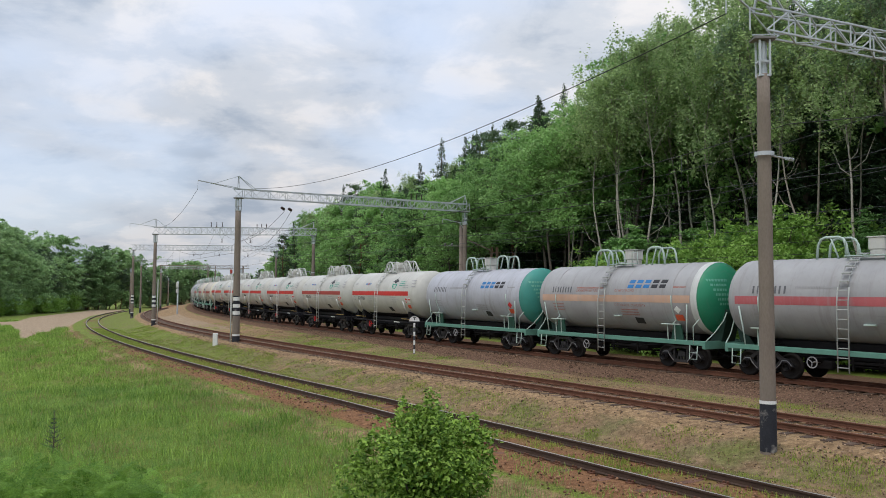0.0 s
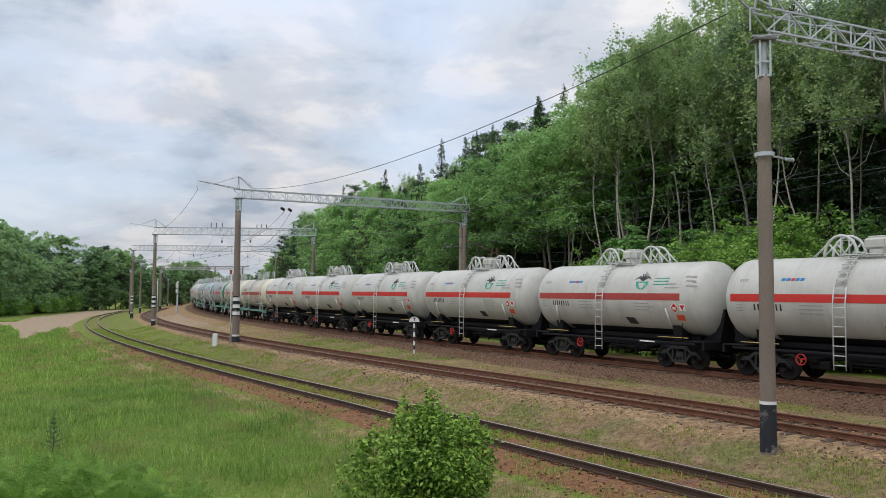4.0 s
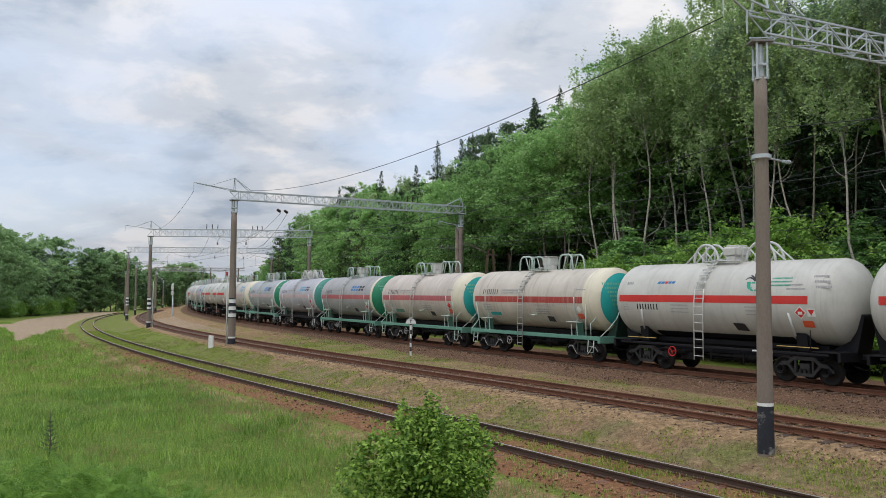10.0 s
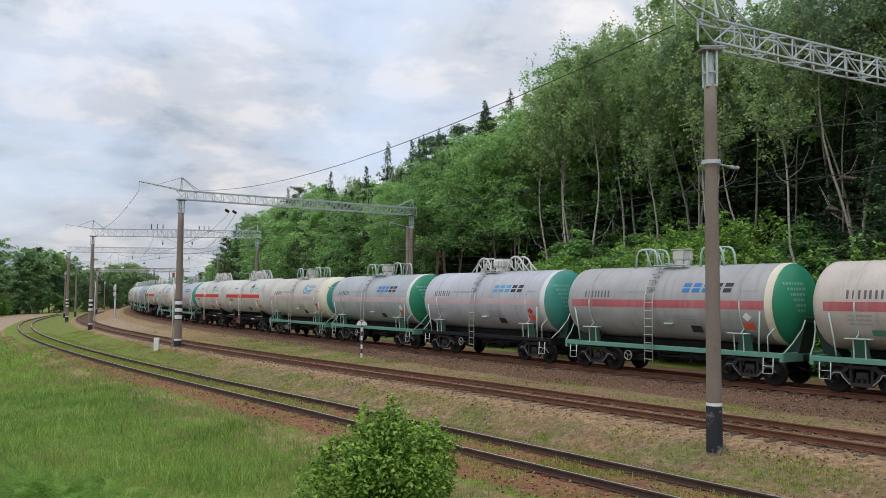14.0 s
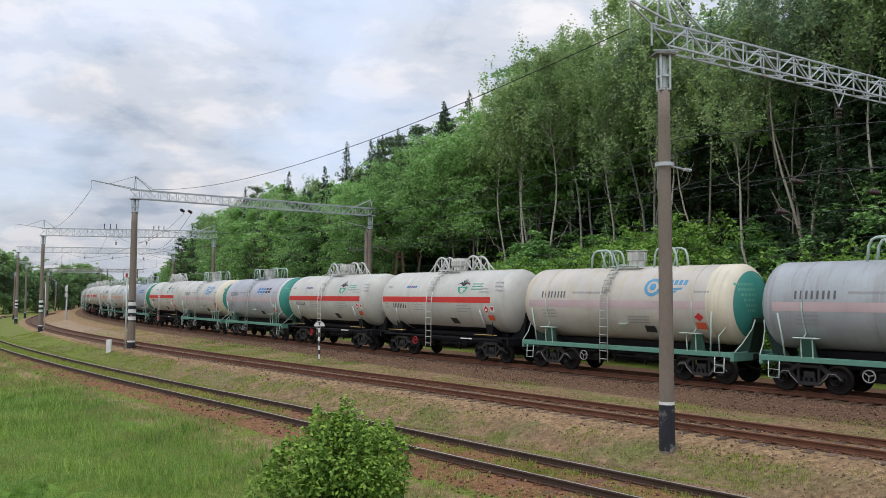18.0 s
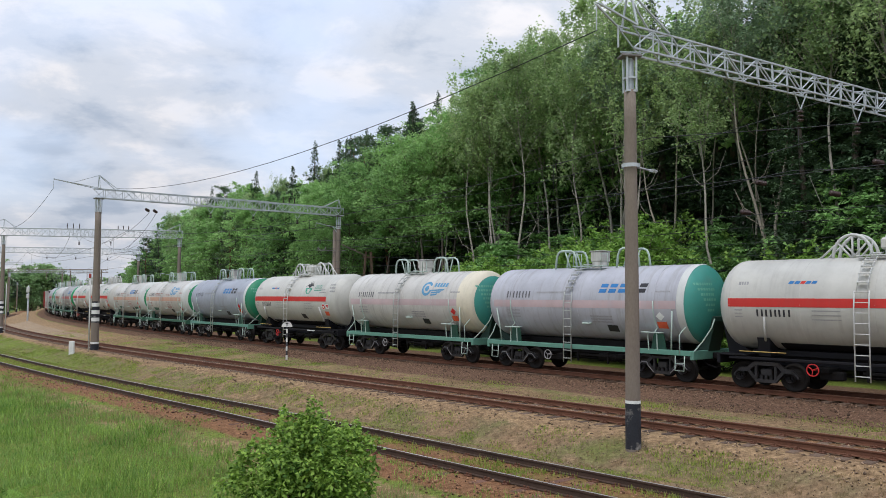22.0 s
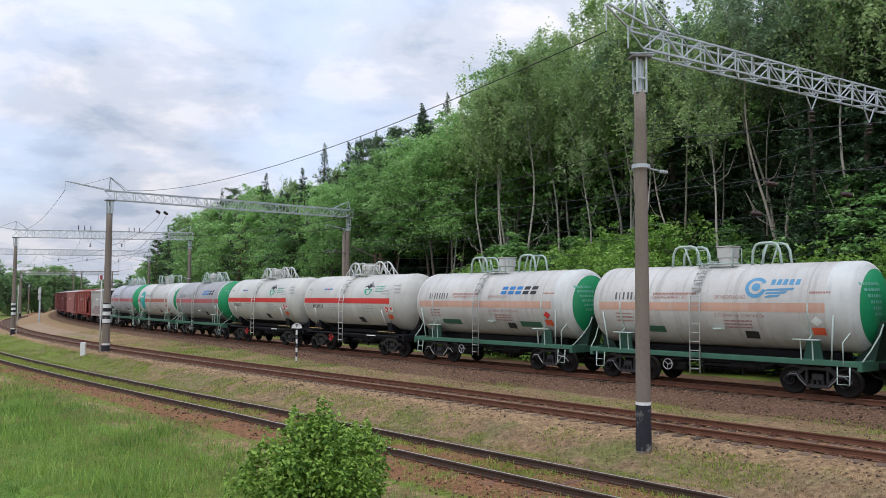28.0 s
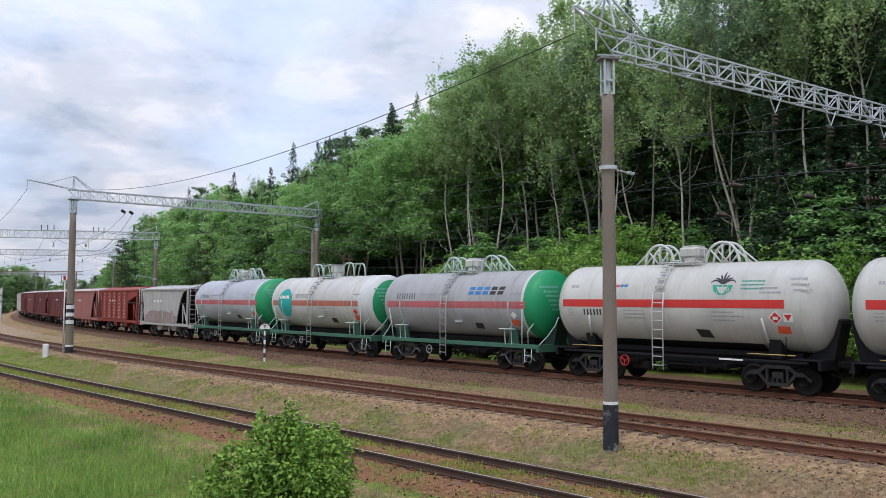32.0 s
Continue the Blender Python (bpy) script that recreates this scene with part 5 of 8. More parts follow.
            tagged(part("chalk_marks", g, flat_paint("chalk_red"), root), kind="stuff")
    else:
        for sx in (-1, 0, 1):
            part("panel_seam", Geo().box((sx * hl * 0.42, -W_ - 0.034, (zb + zt) / 2), (0.05, 0.02, zt - zb), 0.005), body, root)
    g = Geo()
    for k in range(3):
        g.box((-hl * 0.35 + 0.7 * k, -W_ - 0.045, zb + 1.75), (0.35, 0.006, 0.16), 0.001)
    tagged(part("lettering", g, flat_paint("text_white" if colour != "hopper_white" else "text_grey"), root), kind="stuff")
    for sx in (-1, 1):
        for sy in (-1, 1):
            part("corner_post", Geo().bar((sx * (hl - 0.08), sy * W_, zb - 0.1), (sx * (hl - 0.08), sy * W_, zt), 0.12), body, root)
            part("brace", Geo().bar((sx * (hl - 0.1), sy * W_, zb), (sx * (hl - 1.0), sy * W_, zt - 1.2), 0.08), flat_paint(colour), root)
            part("bay_post", Geo().bar((sx * (hl - 1.0), sy * W_, zb), (sx * (hl - 1.0), sy * W_, zt - 1.15), 0.08), flat_paint(colour), root)
            # beam coloured near black as part of the painted bay shade
            part("bay_beam", Geo().bar((sx * (hl - 0.1), sy * W_, zt - 1.15), (sx * edge(0.55, sx), sy * W_, zt - 1.15), 0.10), flat_paint("bay_shade"), root)
        lad = part("end_ladder", Geo().tube([(sx * (hl + 0.14), -1.42, 1.1), (sx * (hl + 0.14), -1.42, zt + 0.15)], 0.028, 6), flat_paint("hopper_pale"), root)
        part("ladder_rail", Geo().tube([(sx * (hl + 0.14), -0.95, 1.1), (sx * (hl + 0.14), -0.95, zt + 0.15)], 0.028, 6), flat_paint("hopper_pale"), lad)
        for k in range(8):
            part("rung", Geo().tube([(sx * (hl + 0.14), -1.42, 1.3 + 0.36 * k), (sx * (hl + 0.14), -0.95, 1.3 + 0.36 * k)], 0.02, 5), flat_paint("hopper_pale"), lad)
        part("end_platform", Geo().box((sx * (half - 0.35), 0, 1.08), (0.7, 2.9, 0.30), 0.02), flat_paint(colour), root)
        part("discharge_chute", Geo().plate([(sx * 1.6 - 0.9, zb), (sx * 1.6 + 0.9, zb), (sx * 1.6 + 0.35, 0.62), (sx * 1.6 - 0.35, 0.62)], -1.2, 1.2), body, root)
    part("bay_floor", Geo().box((0, 0, zb - 0.02), (2 * hl, 2.9, 0.04), 0.01), dark_steel, root)
    part("centre_sill", Geo().box((0, 0, 1.02), (2 * half - 0.6, 0.5, 0.38), 0.02), dark_steel, root)
    for sy in (-1, 1):
        part("side_sill", Geo().box((0, sy * 1.47, 1.14), (2 * half - 0.7, 0.10, 0.22), 0.012), flat_paint(colour), root)
    hand_wheel(root, 1.2, -1.42, 0.80, flat_paint("text_grey"))
    running_gear(root, half - 2.6, "grey")
    coupler(root, half)
    return root


SPEED, START = 8.9923, 10.431
LAG = [(0.0, -0.16), (6.0, -0.16), (11.0, 0.12), (20.0, 0.26), (24.0, -0.04), (29.0, -0.15), (32.0, -0.15)]      # small leads and lags of the train, metres

WAGONS = [
    ("old", dict(label="grey tank wagon with a pink-red stripe and green front end", body="grey", end="green", stripe="pink_red", ring=("ring_white", 0), mark="word")),
    ("old", dict(label="grey tank wagon with a faded orange stripe and green front end", body="grey", end="green", stripe="pale_orange", ring=("ring_white", 0), mark="word")),
    ("old", dict(label="plain grey tank wagon with a weathered teal front end", body="light_grey", end="teal", stripe=None, ring=None, mark="word")),
    ("white", dict(label="large white tank wagon with a red side stripe")),
    ("white", dict(label="off-white tank wagon with a dull orange-red stripe", stripe="dark_red")),
    ("white", dict(label="large white tank wagon with a red side stripe")),
    ("white", dict(label="large white tank wagon with a red side stripe")),
    ("white", dict(label="large white tank wagon with a red side stripe")),
    ("white", dict(label="large white tank wagon with a red side stripe")),
    ("old", dict(label="cream tank wagon with dark red stripe and turquoise front end", body="cream", end="turquoise", stripe="dark_red", ring=("ring_cream", 1), mark=None, outline="white", extra=(("turquoise", (-3.6, -2.6, -1.0, -0.8)),))),
    ("old", dict(label="pinkish cream tank wagon with faded red stripe and teal end", body="pink_cream", end="turquoise", stripe="pink_red", ring=("ring_cream", 1), mark=None, outline="white", extra=(("frame_green", (-3.4, -2.2, -1.1, -0.85)),))),
    ("old", dict(label="grey tank wagon with red stripe, cream ring and green end", body="grey", end="green", stripe="pink_red", ring=("ring_cream", 0), mark="word")),
    ("old", dict(label="pale grey tank wagon with faded pink stripe, on a black frame", body="light_grey", end="teal", stripe="faded_pink", ring=("ring_white", 0), mark="word", frame="frame_black", arches="round")),
    ("old", dict(label="pale steel-grey tank wagon with a green front end", body="steel_grey", end="green", stripe="faded_pink", ring=("ring_white", 0), mark="word")),
    ("old", dict(label="cream tank wagon with yellow stains, blue emblem and teal end", body="yellow_cream", end="teal", stripe="faded_pink", ring=("ring_cream", 1), mark="swirl")),
    ("white", dict(label="large white tank wagon with a red side stripe")),
    ("white", dict(label="large white tank wagon with a red side stripe")),
    ("old", dict(label="pale grey tank wagon with a teal front end and white ring", body="light_grey", end="teal", stripe="faded_pink", ring=("ring_white", 0), mark="word")),
    ("old", dict(label="off-white tank wagon with blue emblem, cream ring and teal end", body="chalk", end="teal", stripe="faded_pink", ring=("ring_cream", 1), mark="swirl")),
    ("white", dict(label="large white tank wagon with a red side stripe")),
    ("old", dict(label="blue-grey tank wagon with a plain green front end", body="blue_grey", end="green", stripe=None, ring=("ring_white", 0), mark="word")),
    ("old", dict(label="chalk white tank wagon with orange stripe, blue emblem and green end", body="chalk", end="bright_green", stripe="orange", ring=("ring_white", 1), mark="swirl", frame="frame_dark_green", extra=(("frame_dark_green", (-3.3, -1.9, -1.15, -0.85)),))),
    ("old", dict(label="white tank wagon with orange stripe, trade mark and green end", body="chalk", end="bright_green", stripe="orange", ring=("ring_white", 1), mark="word", frame="frame_dark_green", outline="white", extra=(("frame_dark_green", (-3.3, -1.9, -1.15, -0.85)), ("frame_dark_green", (2.3, 3.6, -1.15, -0.85))))),
    ("white", dict(label="large white tank wagon with a red side stripe")),
    ("white", dict(label="large white tank wagon with a red side stripe")),
    ("old", dict(label="dirty grey tank wagon with pink-red stripe and green end", body="grey", end="bright_green", stripe="pink_red", ring=("ring_white", 0), mark="word", frame="frame_dark_green", arches="round", wrap=0.3)),
    ("old", dict(label="white tank wagon with a round turquoise emblem and green end", body="chalk", end="bright_green", stripe="brick_red", ring=("ring_white", 1), mark="round", frame="frame_dark_green")),
    ("old", dict(label="pale grey tank wagon with pink stripe and green front end", body="light_grey", end="bright_green", stripe="pink_red", ring=("ring_white", 0), mark=None, frame="frame_dark_green", arches="round", wrap=0.45)),
    ("hopper", dict(label="pale pinkish grey covered hopper wagon with sloping ends", colour="hopper_pale", ribs=False, lower="hopper_mauve", half=5.8)),
    ("hopper", dict(label="red ribbed covered hopper wagon", colour="hopper_red")),
    ("hopper", dict(label="faded pink-red covered hopper wagon", colour="hopper_pink", ribs=False)),
    ("hopper", dict(label="dark red ribbed covered hopper wagon", colour="hopper_dark")),
    ("hopper", dict(label="dark red ribbed covered hopper wagon", colour="hopper_dark")),
    ("hopper", dict(label="dark red covered hopper wagon", colour="hopper_dark", ribs=False)),
    ("hopper", dict(label="dark red ribbed covered hopper wagon", colour="hopper_dark")),
    ("hopper", dict(label="off-white covered hopper wagon at the end of the train", colour="hopper_white", ribs=False)),
    ("hopper", dict(label="off-white covered hopper wagon at the end of the train", colour="hopper_white", ribs=False)),
]
TRAIN = []      # (wagon, place of its middle behind the first wagon's middle)


def build_train():
    whites = {}
    place, last = 0.0, None
    for i, (kind, kw) in enumerate(WAGONS):
        half = 6.01 if kind != "hopper" else kw.get("half", 6.6)
        if last is not None:
            place += last + half
        last = half
        if kind == "white":
            st = kw.get("stripe", "red")
            first = whites.get(st)
            if first is None:
                first = whites[st] = white_tank("tank_wagon", kw["label"], st, seed=i)
                w = first
            else:
                w = copy_thing(first, Matrix())
                for o in w.children_recursive:
                    if o.name.startswith("wheelset"):
                        WHEELSETS.append(o)
        elif kind == "old":
            w = old_tank("tank_wagon", seed=i + 3, **kw)
        else:
            w = hopper("hopper_wagon", seed=i, **kw)
        TRAIN.append((w, place))


build_train()


def wagon_pose(s):
    """A wagon stands on the rails at two points 3.9 m either side of its middle."""
    a, b = plan(s - 3.9), plan(s + 3.9)
    ang = math.atan2(float(a[1] - b[1]), float(a[0] - b[0]))
    return Matrix.Translation((float(a[0] + b[0]) / 2, float(a[1] + b[1]) / 2, 0.0)) @ Matrix.Rotation(ang, 4, "Z")


def lead(t):
    ts, ds = zip(*LAG)
    return sum(float(np.interp(t + q, ts, ds)) for q in (-2, -1, 0, 1, 2)) / 5


def motions():
    """The train runs along its track at a steady speed, and every wheelset turns with it."""
    for w, place in TRAIN:
        rows = [(t, wagon_pose(place + START - SPEED * t - lead(t))) for t in [0.8 * k for k in range(41)]]
        walk(w, rows)
    spin = {}
    steps = 480
    for w in WHEELSETS:
        key = round(w.location.x, 3)
        if key not in spin:
            turn = SPEED * 32.0 / WHEEL_R
            walk(w, [(32.0 * k / steps, Matrix.Translation((w.location.x, 0, WHEEL_R)) @ Matrix.Rotation(turn * k / steps, 4, "Y")) for k in range(steps + 1)])
            spin[key] = w.animation_data
        else:
            first = spin[key]
            w.rotation_mode = "QUATERNION"
            data = w.animation_data_create()
            data.action = first.action
            data.action_slot = first.action_slot

# ------------------------------------------------------------------ masts, gantries and wires


def lattice(root, p, q, w, h, bays, leg=0.06, web=0.035, single=False):
    """A square lattice girder between two points: four chords, and zigzag webs as single bars or joined."""
    p, q = Vector(p), Vector(q)
    d = (q - p).normalized()
    n = Vector((-d.y, d.x, 0)).normalized()
    up = Vector((0, 0, 1))
    L_ = (q - p).length
    cs = [n * (w / 2) * a + up * (h / 2) * b for a, b in ((-1, -1), (1, -1), (1, 1), (-1, 1))]
    for c in cs:
        part("chord", Geo().bar(p + c, q + c, leg, leg, 0.004), galvanised, root)
    joined = Geo()
    for i in range(bays):
        a, b = p + d * L_ * i / bays, p + d * L_ * (i + 1) / bays
        for k in (0, 1, 2, 3):
            c0, c1 = cs[k], cs[(k + 1) % 4]
            runs = [(a + (c0 if i % 2 else c1), b + (c1 if i % 2 else c0))]
            if k in (1, 3):
                runs.append((b + c0, b + c1))
            for u, v in runs:
                if single:
                    part("lattice_bar", Geo().bar(u, v, web, web, 0.002), galvanised, root)
                else:
                    joined.bar(u, v, web, web, 0.002)
    if joined.v:
        tagged(part("lattice_web", joined, galvanised, root), kind="stuff")


def mast(name, label, x, y, z0, ztop, r0=0.24, r1=0.17, bands="tar", group="concrete masts", hw=0.17):
    """A tapered concrete mast with a steel head, painted foot and a steel collar."""
    root = thing(name, label, "mast", group, at=Matrix.Translation((x, y, z0)))
    H = ztop - z0

    def rad(z):
        return r0 + (r1 - r0) * z / H

    g = Geo().turned([(-0.4, rad(0)), (0.0, rad(0))] + [(H * k / 6, rad(H * k / 6)) for k in range(1, 6)] + [(H - 0.86, rad(H - 0.86)), (H - 0.85, 0.02)], "Z", 24)
    part("shaft", g, concrete, root)
    if bands == "tar":
        part("tarred_foot", Geo().turned([(0.0, rad(0) + 0.006), (1.15, rad(1.15) + 0.006)], "Z", 24), black_tar, root, "black tarred foot with scuffs")
        part("white_band", Geo().turned([(1.15, rad(1.15) + 0.009), (1.23, rad(1.23) + 0.009)], "Z", 24), white_paint, root)
    else:
        part("dark_foot", Geo().turned([(0.0, rad(0) + 0.006), (0.75, rad(1.0) + 0.006)], "Z", 24), black_tar, root)
        part("white_band", Geo().turned([(0.78, rad(1.05) + 0.008), (0.9, rad(1.2) + 0.008)], "Z", 24), white_paint, root)
        part("dark_band", Geo().turned([(2.25, rad(2.25) + 0.004), (3.75, rad(3.75) + 0.004)], "Z", 24), black_tar, root)
        for k in range(3):
            z = 2.35 + 0.52 * k
            part("white_band", Geo().turned([(z, rad(z) + 0.008), (z + 0.26, rad(z + 0.26) + 0.008)], "Z", 24), white_paint, root)
    head = Geo()
    for a in (-1, 1):
        for b in (-1, 1):
            head.bar((a * hw, b * hw, H - 0.93), (a * hw, b * hw, H), 0.05)
    for z in (H - 0.90, H - 0.55):
        for a, b, c, d in ((-1, -1, 1, -1), (1, -1, 1, 1), (1, 1, -1, 1), (-1, 1, -1, -1)):
            head.bar((a * hw, b * hw, z), (c * hw, d * hw, z), 0.05)
    head.turned([(H - 0.95, 0.075), (H - 0.02, 0.07)], "Z", 12)
    part("steel_head", head, galvanised, root)
    part("cap_plate", Geo().box((0, 0, H + 0.03), (hw * 2 + 0.30, hw * 2 + 0.16, 0.06), 0.01), dark_zinc, root)
    return root


GANTRY_TOPS = []


def gantry(p, q, ztop, z0, z1, reach=3.0, arm=True, bands="limewash", both=True, shaft=(0.24, 0.17, 0.17), depth=0.82, wide=0.62, even=False):
    """Two masts with a lattice girder between them, a peak and an outrigger over the first mast."""
    label = "tall grey concrete mast with a tarred black foot" if bands == "tar" else "concrete mast with white painted bands"
    mast("concrete_mast", label, p[0], p[1], z0, ztop, shaft[0], shaft[1], bands=bands, hw=shaft[2])
    if both:
        mast("concrete_mast", "concrete mast standing between the train and forest", q[0], q[1], z1, ztop, bands="limewash")
    root = thing("gantry_girder", "pale galvanised steel lattice girder spanning the tracks", "gantry", "lattice gantries")
    lift = (0.20 if even else 0.08) + depth / 2
    a, b = Vector((p[0], p[1], ztop + lift)), Vector((q[0], q[1], ztop + lift))
    d = (b - a).normalized()
    n = Vector((-d.y, d.x, 0))
    L_ = (b - a).length
    bays = int(L_ / 0.62)
    if even:
        lattice(root, a - d * 0.1, b + d * 0.3, wide, depth, int(L_ / 0.72), leg=0.05, web=0.032, single=True)
        part("end_frame", Geo().bar(a - d * 0.42 - Vector((0, 0, depth / 2)), a - d * 0.42 + Vector((0, 0, depth / 2)), 0.04).bar(a - d * 0.42 + Vector((0, 0, depth / 2)), a + Vector((0, 0, depth / 2)), 0.04), galvanised, root)
    else:
        lattice(root, a - d * 0.3, a + d * (L_ * 0.36), wide, depth, int(bays * 0.37))
        lattice(root, a + d * (L_ * 0.36), a + d * (L_ * 0.66), wide, depth + 0.04, int(bays * 0.45), leg=0.075)
        lattice(root, a + d * (L_ * 0.66), b + d * 0.3, wide, depth, int(bays * 0.36))
    top = Vector((0, 0, depth / 2 + 0.03))
    if arm:
        for w in (-0.28, 0.28):
            pk = a + top + Vector((0, 0, 0.95)) + n * w * 0.2
            part("peak_strut", Geo().bar(a + top + n * w, pk, 0.05).bar(pk, a + top + d * 1.25 + n * w, 0.045).bar(pk, a + top - d * reach * 0.62 + Vector((0, 0, 0.24)), 0.035), galvanised, root)
            part("outrigger", Geo().bar(a + top + n * w, a + top - d * reach + Vector((0, 0, 0.42)) + n * w * 0.15, 0.05), galvanised, root)
        part("outrigger_tie", Geo().bar(a + top - d * reach + Vector((0, 0, 0.42)), a + top - d * reach + Vector((0, 0, -0.22 if reach > 2 else -0.30)), 0.03), galvanised, root)
    if both:
        for w in (-0.28, 0.28):
            pk = b + top + Vector((0, 0, 0.72))
            part("peak_strut", Geo().bar(b + top + n * w, pk, 0.05).bar(pk, b + top - d * 1.5 + n * w, 0.045), galvanised, root)
    GANTRY_TOPS.append((a, d, a + top - d * reach + Vector((0, 0, -0.22 if reach > 2 else -0.30))))
    # suspension brackets under the girder over each running track
    for f in (0.42, 0.60, 0.80):
        c = a + d * L_ * f - Vector((0, 0, depth / 2))
        g = Geo().bar(c - d * 0.35, c + Vector((0, 0, -0.55)), 0.035).bar(c + d * 0.35, c + Vector((0, 0, -0.55)), 0.035)
        part("suspension_bracket", g, galvanised, root)
        ins = Geo()
        for k in range(3):
            z = -0.62 - 0.13 * k
            ins.turned([(c.z + z - 0.05, 0.03), (c.z + z - 0.03, 0.12), (c.z + z + 0.03, 0.07), (c.z + z + 0.05, 0.03)], "Z", 10, at=(c.x, c.y, 0))
        part("insulator", ins, insulator_mat, root)
    return root


def step_arm(x, y, z, d, name="bracket_arm", label="short steel arm clamped round a mast"):
    g = Geo().turned([(-0.05, 0.235), (0.05, 0.235)], "Z", 20).tube([(0, 0, 0), (d[0] * 0.75, d[1] * 0.75, -0.05)], 0.025, 6)
    for k in range(4):
        q = 0.78 + 0.08 * k
        g.tube([(d[0] * q, d[1] * q, -0.05 - 0.005 * k), (d[0] * (q + 0.03), d[1] * (q + 0.03), -0.055)], 0.045, 8)
    return solo(name, g, galvanised, label, "bracket", at=Matrix.Translation((x, y, z)))


G1, G1b = (7.97, 20.12), (24.57, 27.89)
G2, G2b = (-15.36, 60.90), (1.88, 70.4)
G3, G3b = (-33.8, 95.7), (-15.3, 96.2)
G4, G4b = (-50.5, 133.0), (-27.5, 134.5)
gantry(G1, G1b, 9.55, ground_xy(*G1).z, ground_xy(*G1b).z, reach=1.2, bands="tar", shaft=(0.195, 0.150, 0.125), depth=0.58, wide=0.46, even=True)
gantry(G2, G2b, 10.12, -0.90, -0.5, depth=0.64, wide=0.52, shaft=(0.28, 0.20, 0.18))
gantry(G3, G3b, 9.74, -1.05, -0.5)
gantry(G4, G4b, 9.70, -1.25, -0.5, arm=False)
step_arm(G1[0], G1[1], 6.69, (0.85, 0.40))


def sag(p, q, drop, n=14):
    p, q = Vector(p), Vector(q)
    return [p.lerp(q, k / n) - Vector((0, 0, drop * 4 * (k / n) * (1 - k / n))) for k in range(n + 1)]


def wire(name, pts, r, label, group="overhead wires"):
    return solo(name, Geo().tube(pts, r, 5), wire_mat, label, "overhead wire", group)


def line_wires():
    a1, d1, tip1 = GANTRY_TOPS[0]
    a2, d2, tip2 = GANTRY_TOPS[1]
    a3, d3, tip3 = GANTRY_TOPS[2]
    wire("feeder_wire", sag(tip1, a2 + d2 * 1.2 + Vector((0, 0, 0.45)), 1.15), 0.014, "single dark feeder wire sagging between gantries")
    wire("feeder_wire", sag(tip2, a3 + d3 * 0.5 + Vector((0, 0, 0.4)), 0.7), 0.014, "single dark feeder wire sagging between gantries")
    for off in (OFF_B, 0.0):
        msg, con, drops = [], [], []
        knots = [-42, 8.0, 52.0, 88.0, 130.0, 175.0, 225.0]
        for s0, s1 in zip(knots[:-1], knots[1:]):
            for k in range(13):
                s = s0 + (s1 - s0) * k / 12
                x, y = plan(s, off + (0.25 if (knots.index(s0) % 2) == 0 else -0.25) * (1 - 2 * k / 12))
                z = 7.85 - 1.15 * 4 * (k / 12) * (1 - k / 12)
                if k < 12:
                    msg.append((float(x), float(y), z))
                    con.append((float(x), float(y), 6.35))
                if 1 <= k <= 11 and k % 2:
                    drops.append(((float(x), float(y), z), (float(x), float(y), 6.35)))
        root = thing("catenary", "thin catenary over the track with messenger and droppers", "overhead wire", "overhead wires")
        part("messenger_wire", Geo().tube(msg, 0.011, 4), wire_mat, root)
        part("contact_wire", Geo().tube(con, 0.010, 4), wire_mat, root)
        for p, q in drops:
            part("dropper", Geo().tube([p, q], 0.006, 4), wire_mat, root)


line_wires()


def far_masts():
    """Smaller masts, portals and a colour-light signal round the bend."""
    for x, y, h in ((-61.0, 165.0, 9.6),):
        z0 = ground_xy(x, y).z
        mast("concrete_mast", "slim concrete mast beside the sandy road", x, y, z0, z0 + h + 0.9, 0.2, 0.15)
        root = thing("cantilever_arm", "pale lattice cantilever on a mast", "gantry", "lattice gantries")
        z = z0 + h + 1.1
        lattice(root, (x - 1.6, y, z), (x + 6.0, y + 1.2, z), 0.4, 0.45, 10, 0.05, 0.03)
    for (p, q, h) in (((-69.0, 200.0), (-50.0, 202.0), 10.0),):
        zp, zq = ground_xy(*p).z, ground_xy(*q).z
        top = zp + h
        mast("concrete_mast", "distant concrete portal mast", p[0], p[1], zp, top, 0.2, 0.15)
        mast("concrete_mast", "distant concrete portal mast", q[0], q[1], zq, top, 0.2, 0.15)
        root = thing("gantry_girder", "distant pale lattice girder over the tracks", "gantry", "lattice gantries")
        lattice(root, (p[0], p[1], top + 0.3), (q[0], q[1], top + 0.3), 0.5, 0.6, 26, 0.06, 0.035)
    # colour-light signal
    x, y = -45.4, 140.0
    z = ground_xy(x, y).z
    root = thing("signal_post", "pale grey colour-light railway signal on a post", "railway signal", at=Matrix.Translation((x, y, z)))
    part("post", Geo().turned([(0, 0.14), (5.6, 0.11), (5.65, 0.01)], "Z", 14), galvanised, root)
    part("signal_head", Geo().box((0, -0.25, 4.95), (0.42, 0.3, 0.9), 0.05), flat_paint("steel_white"), root)
    part("signal_head", Geo().box((0, -0.25, 3.95), (0.42, 0.3, 0.7), 0.05), flat_paint("steel_white"), root)


far_masts()


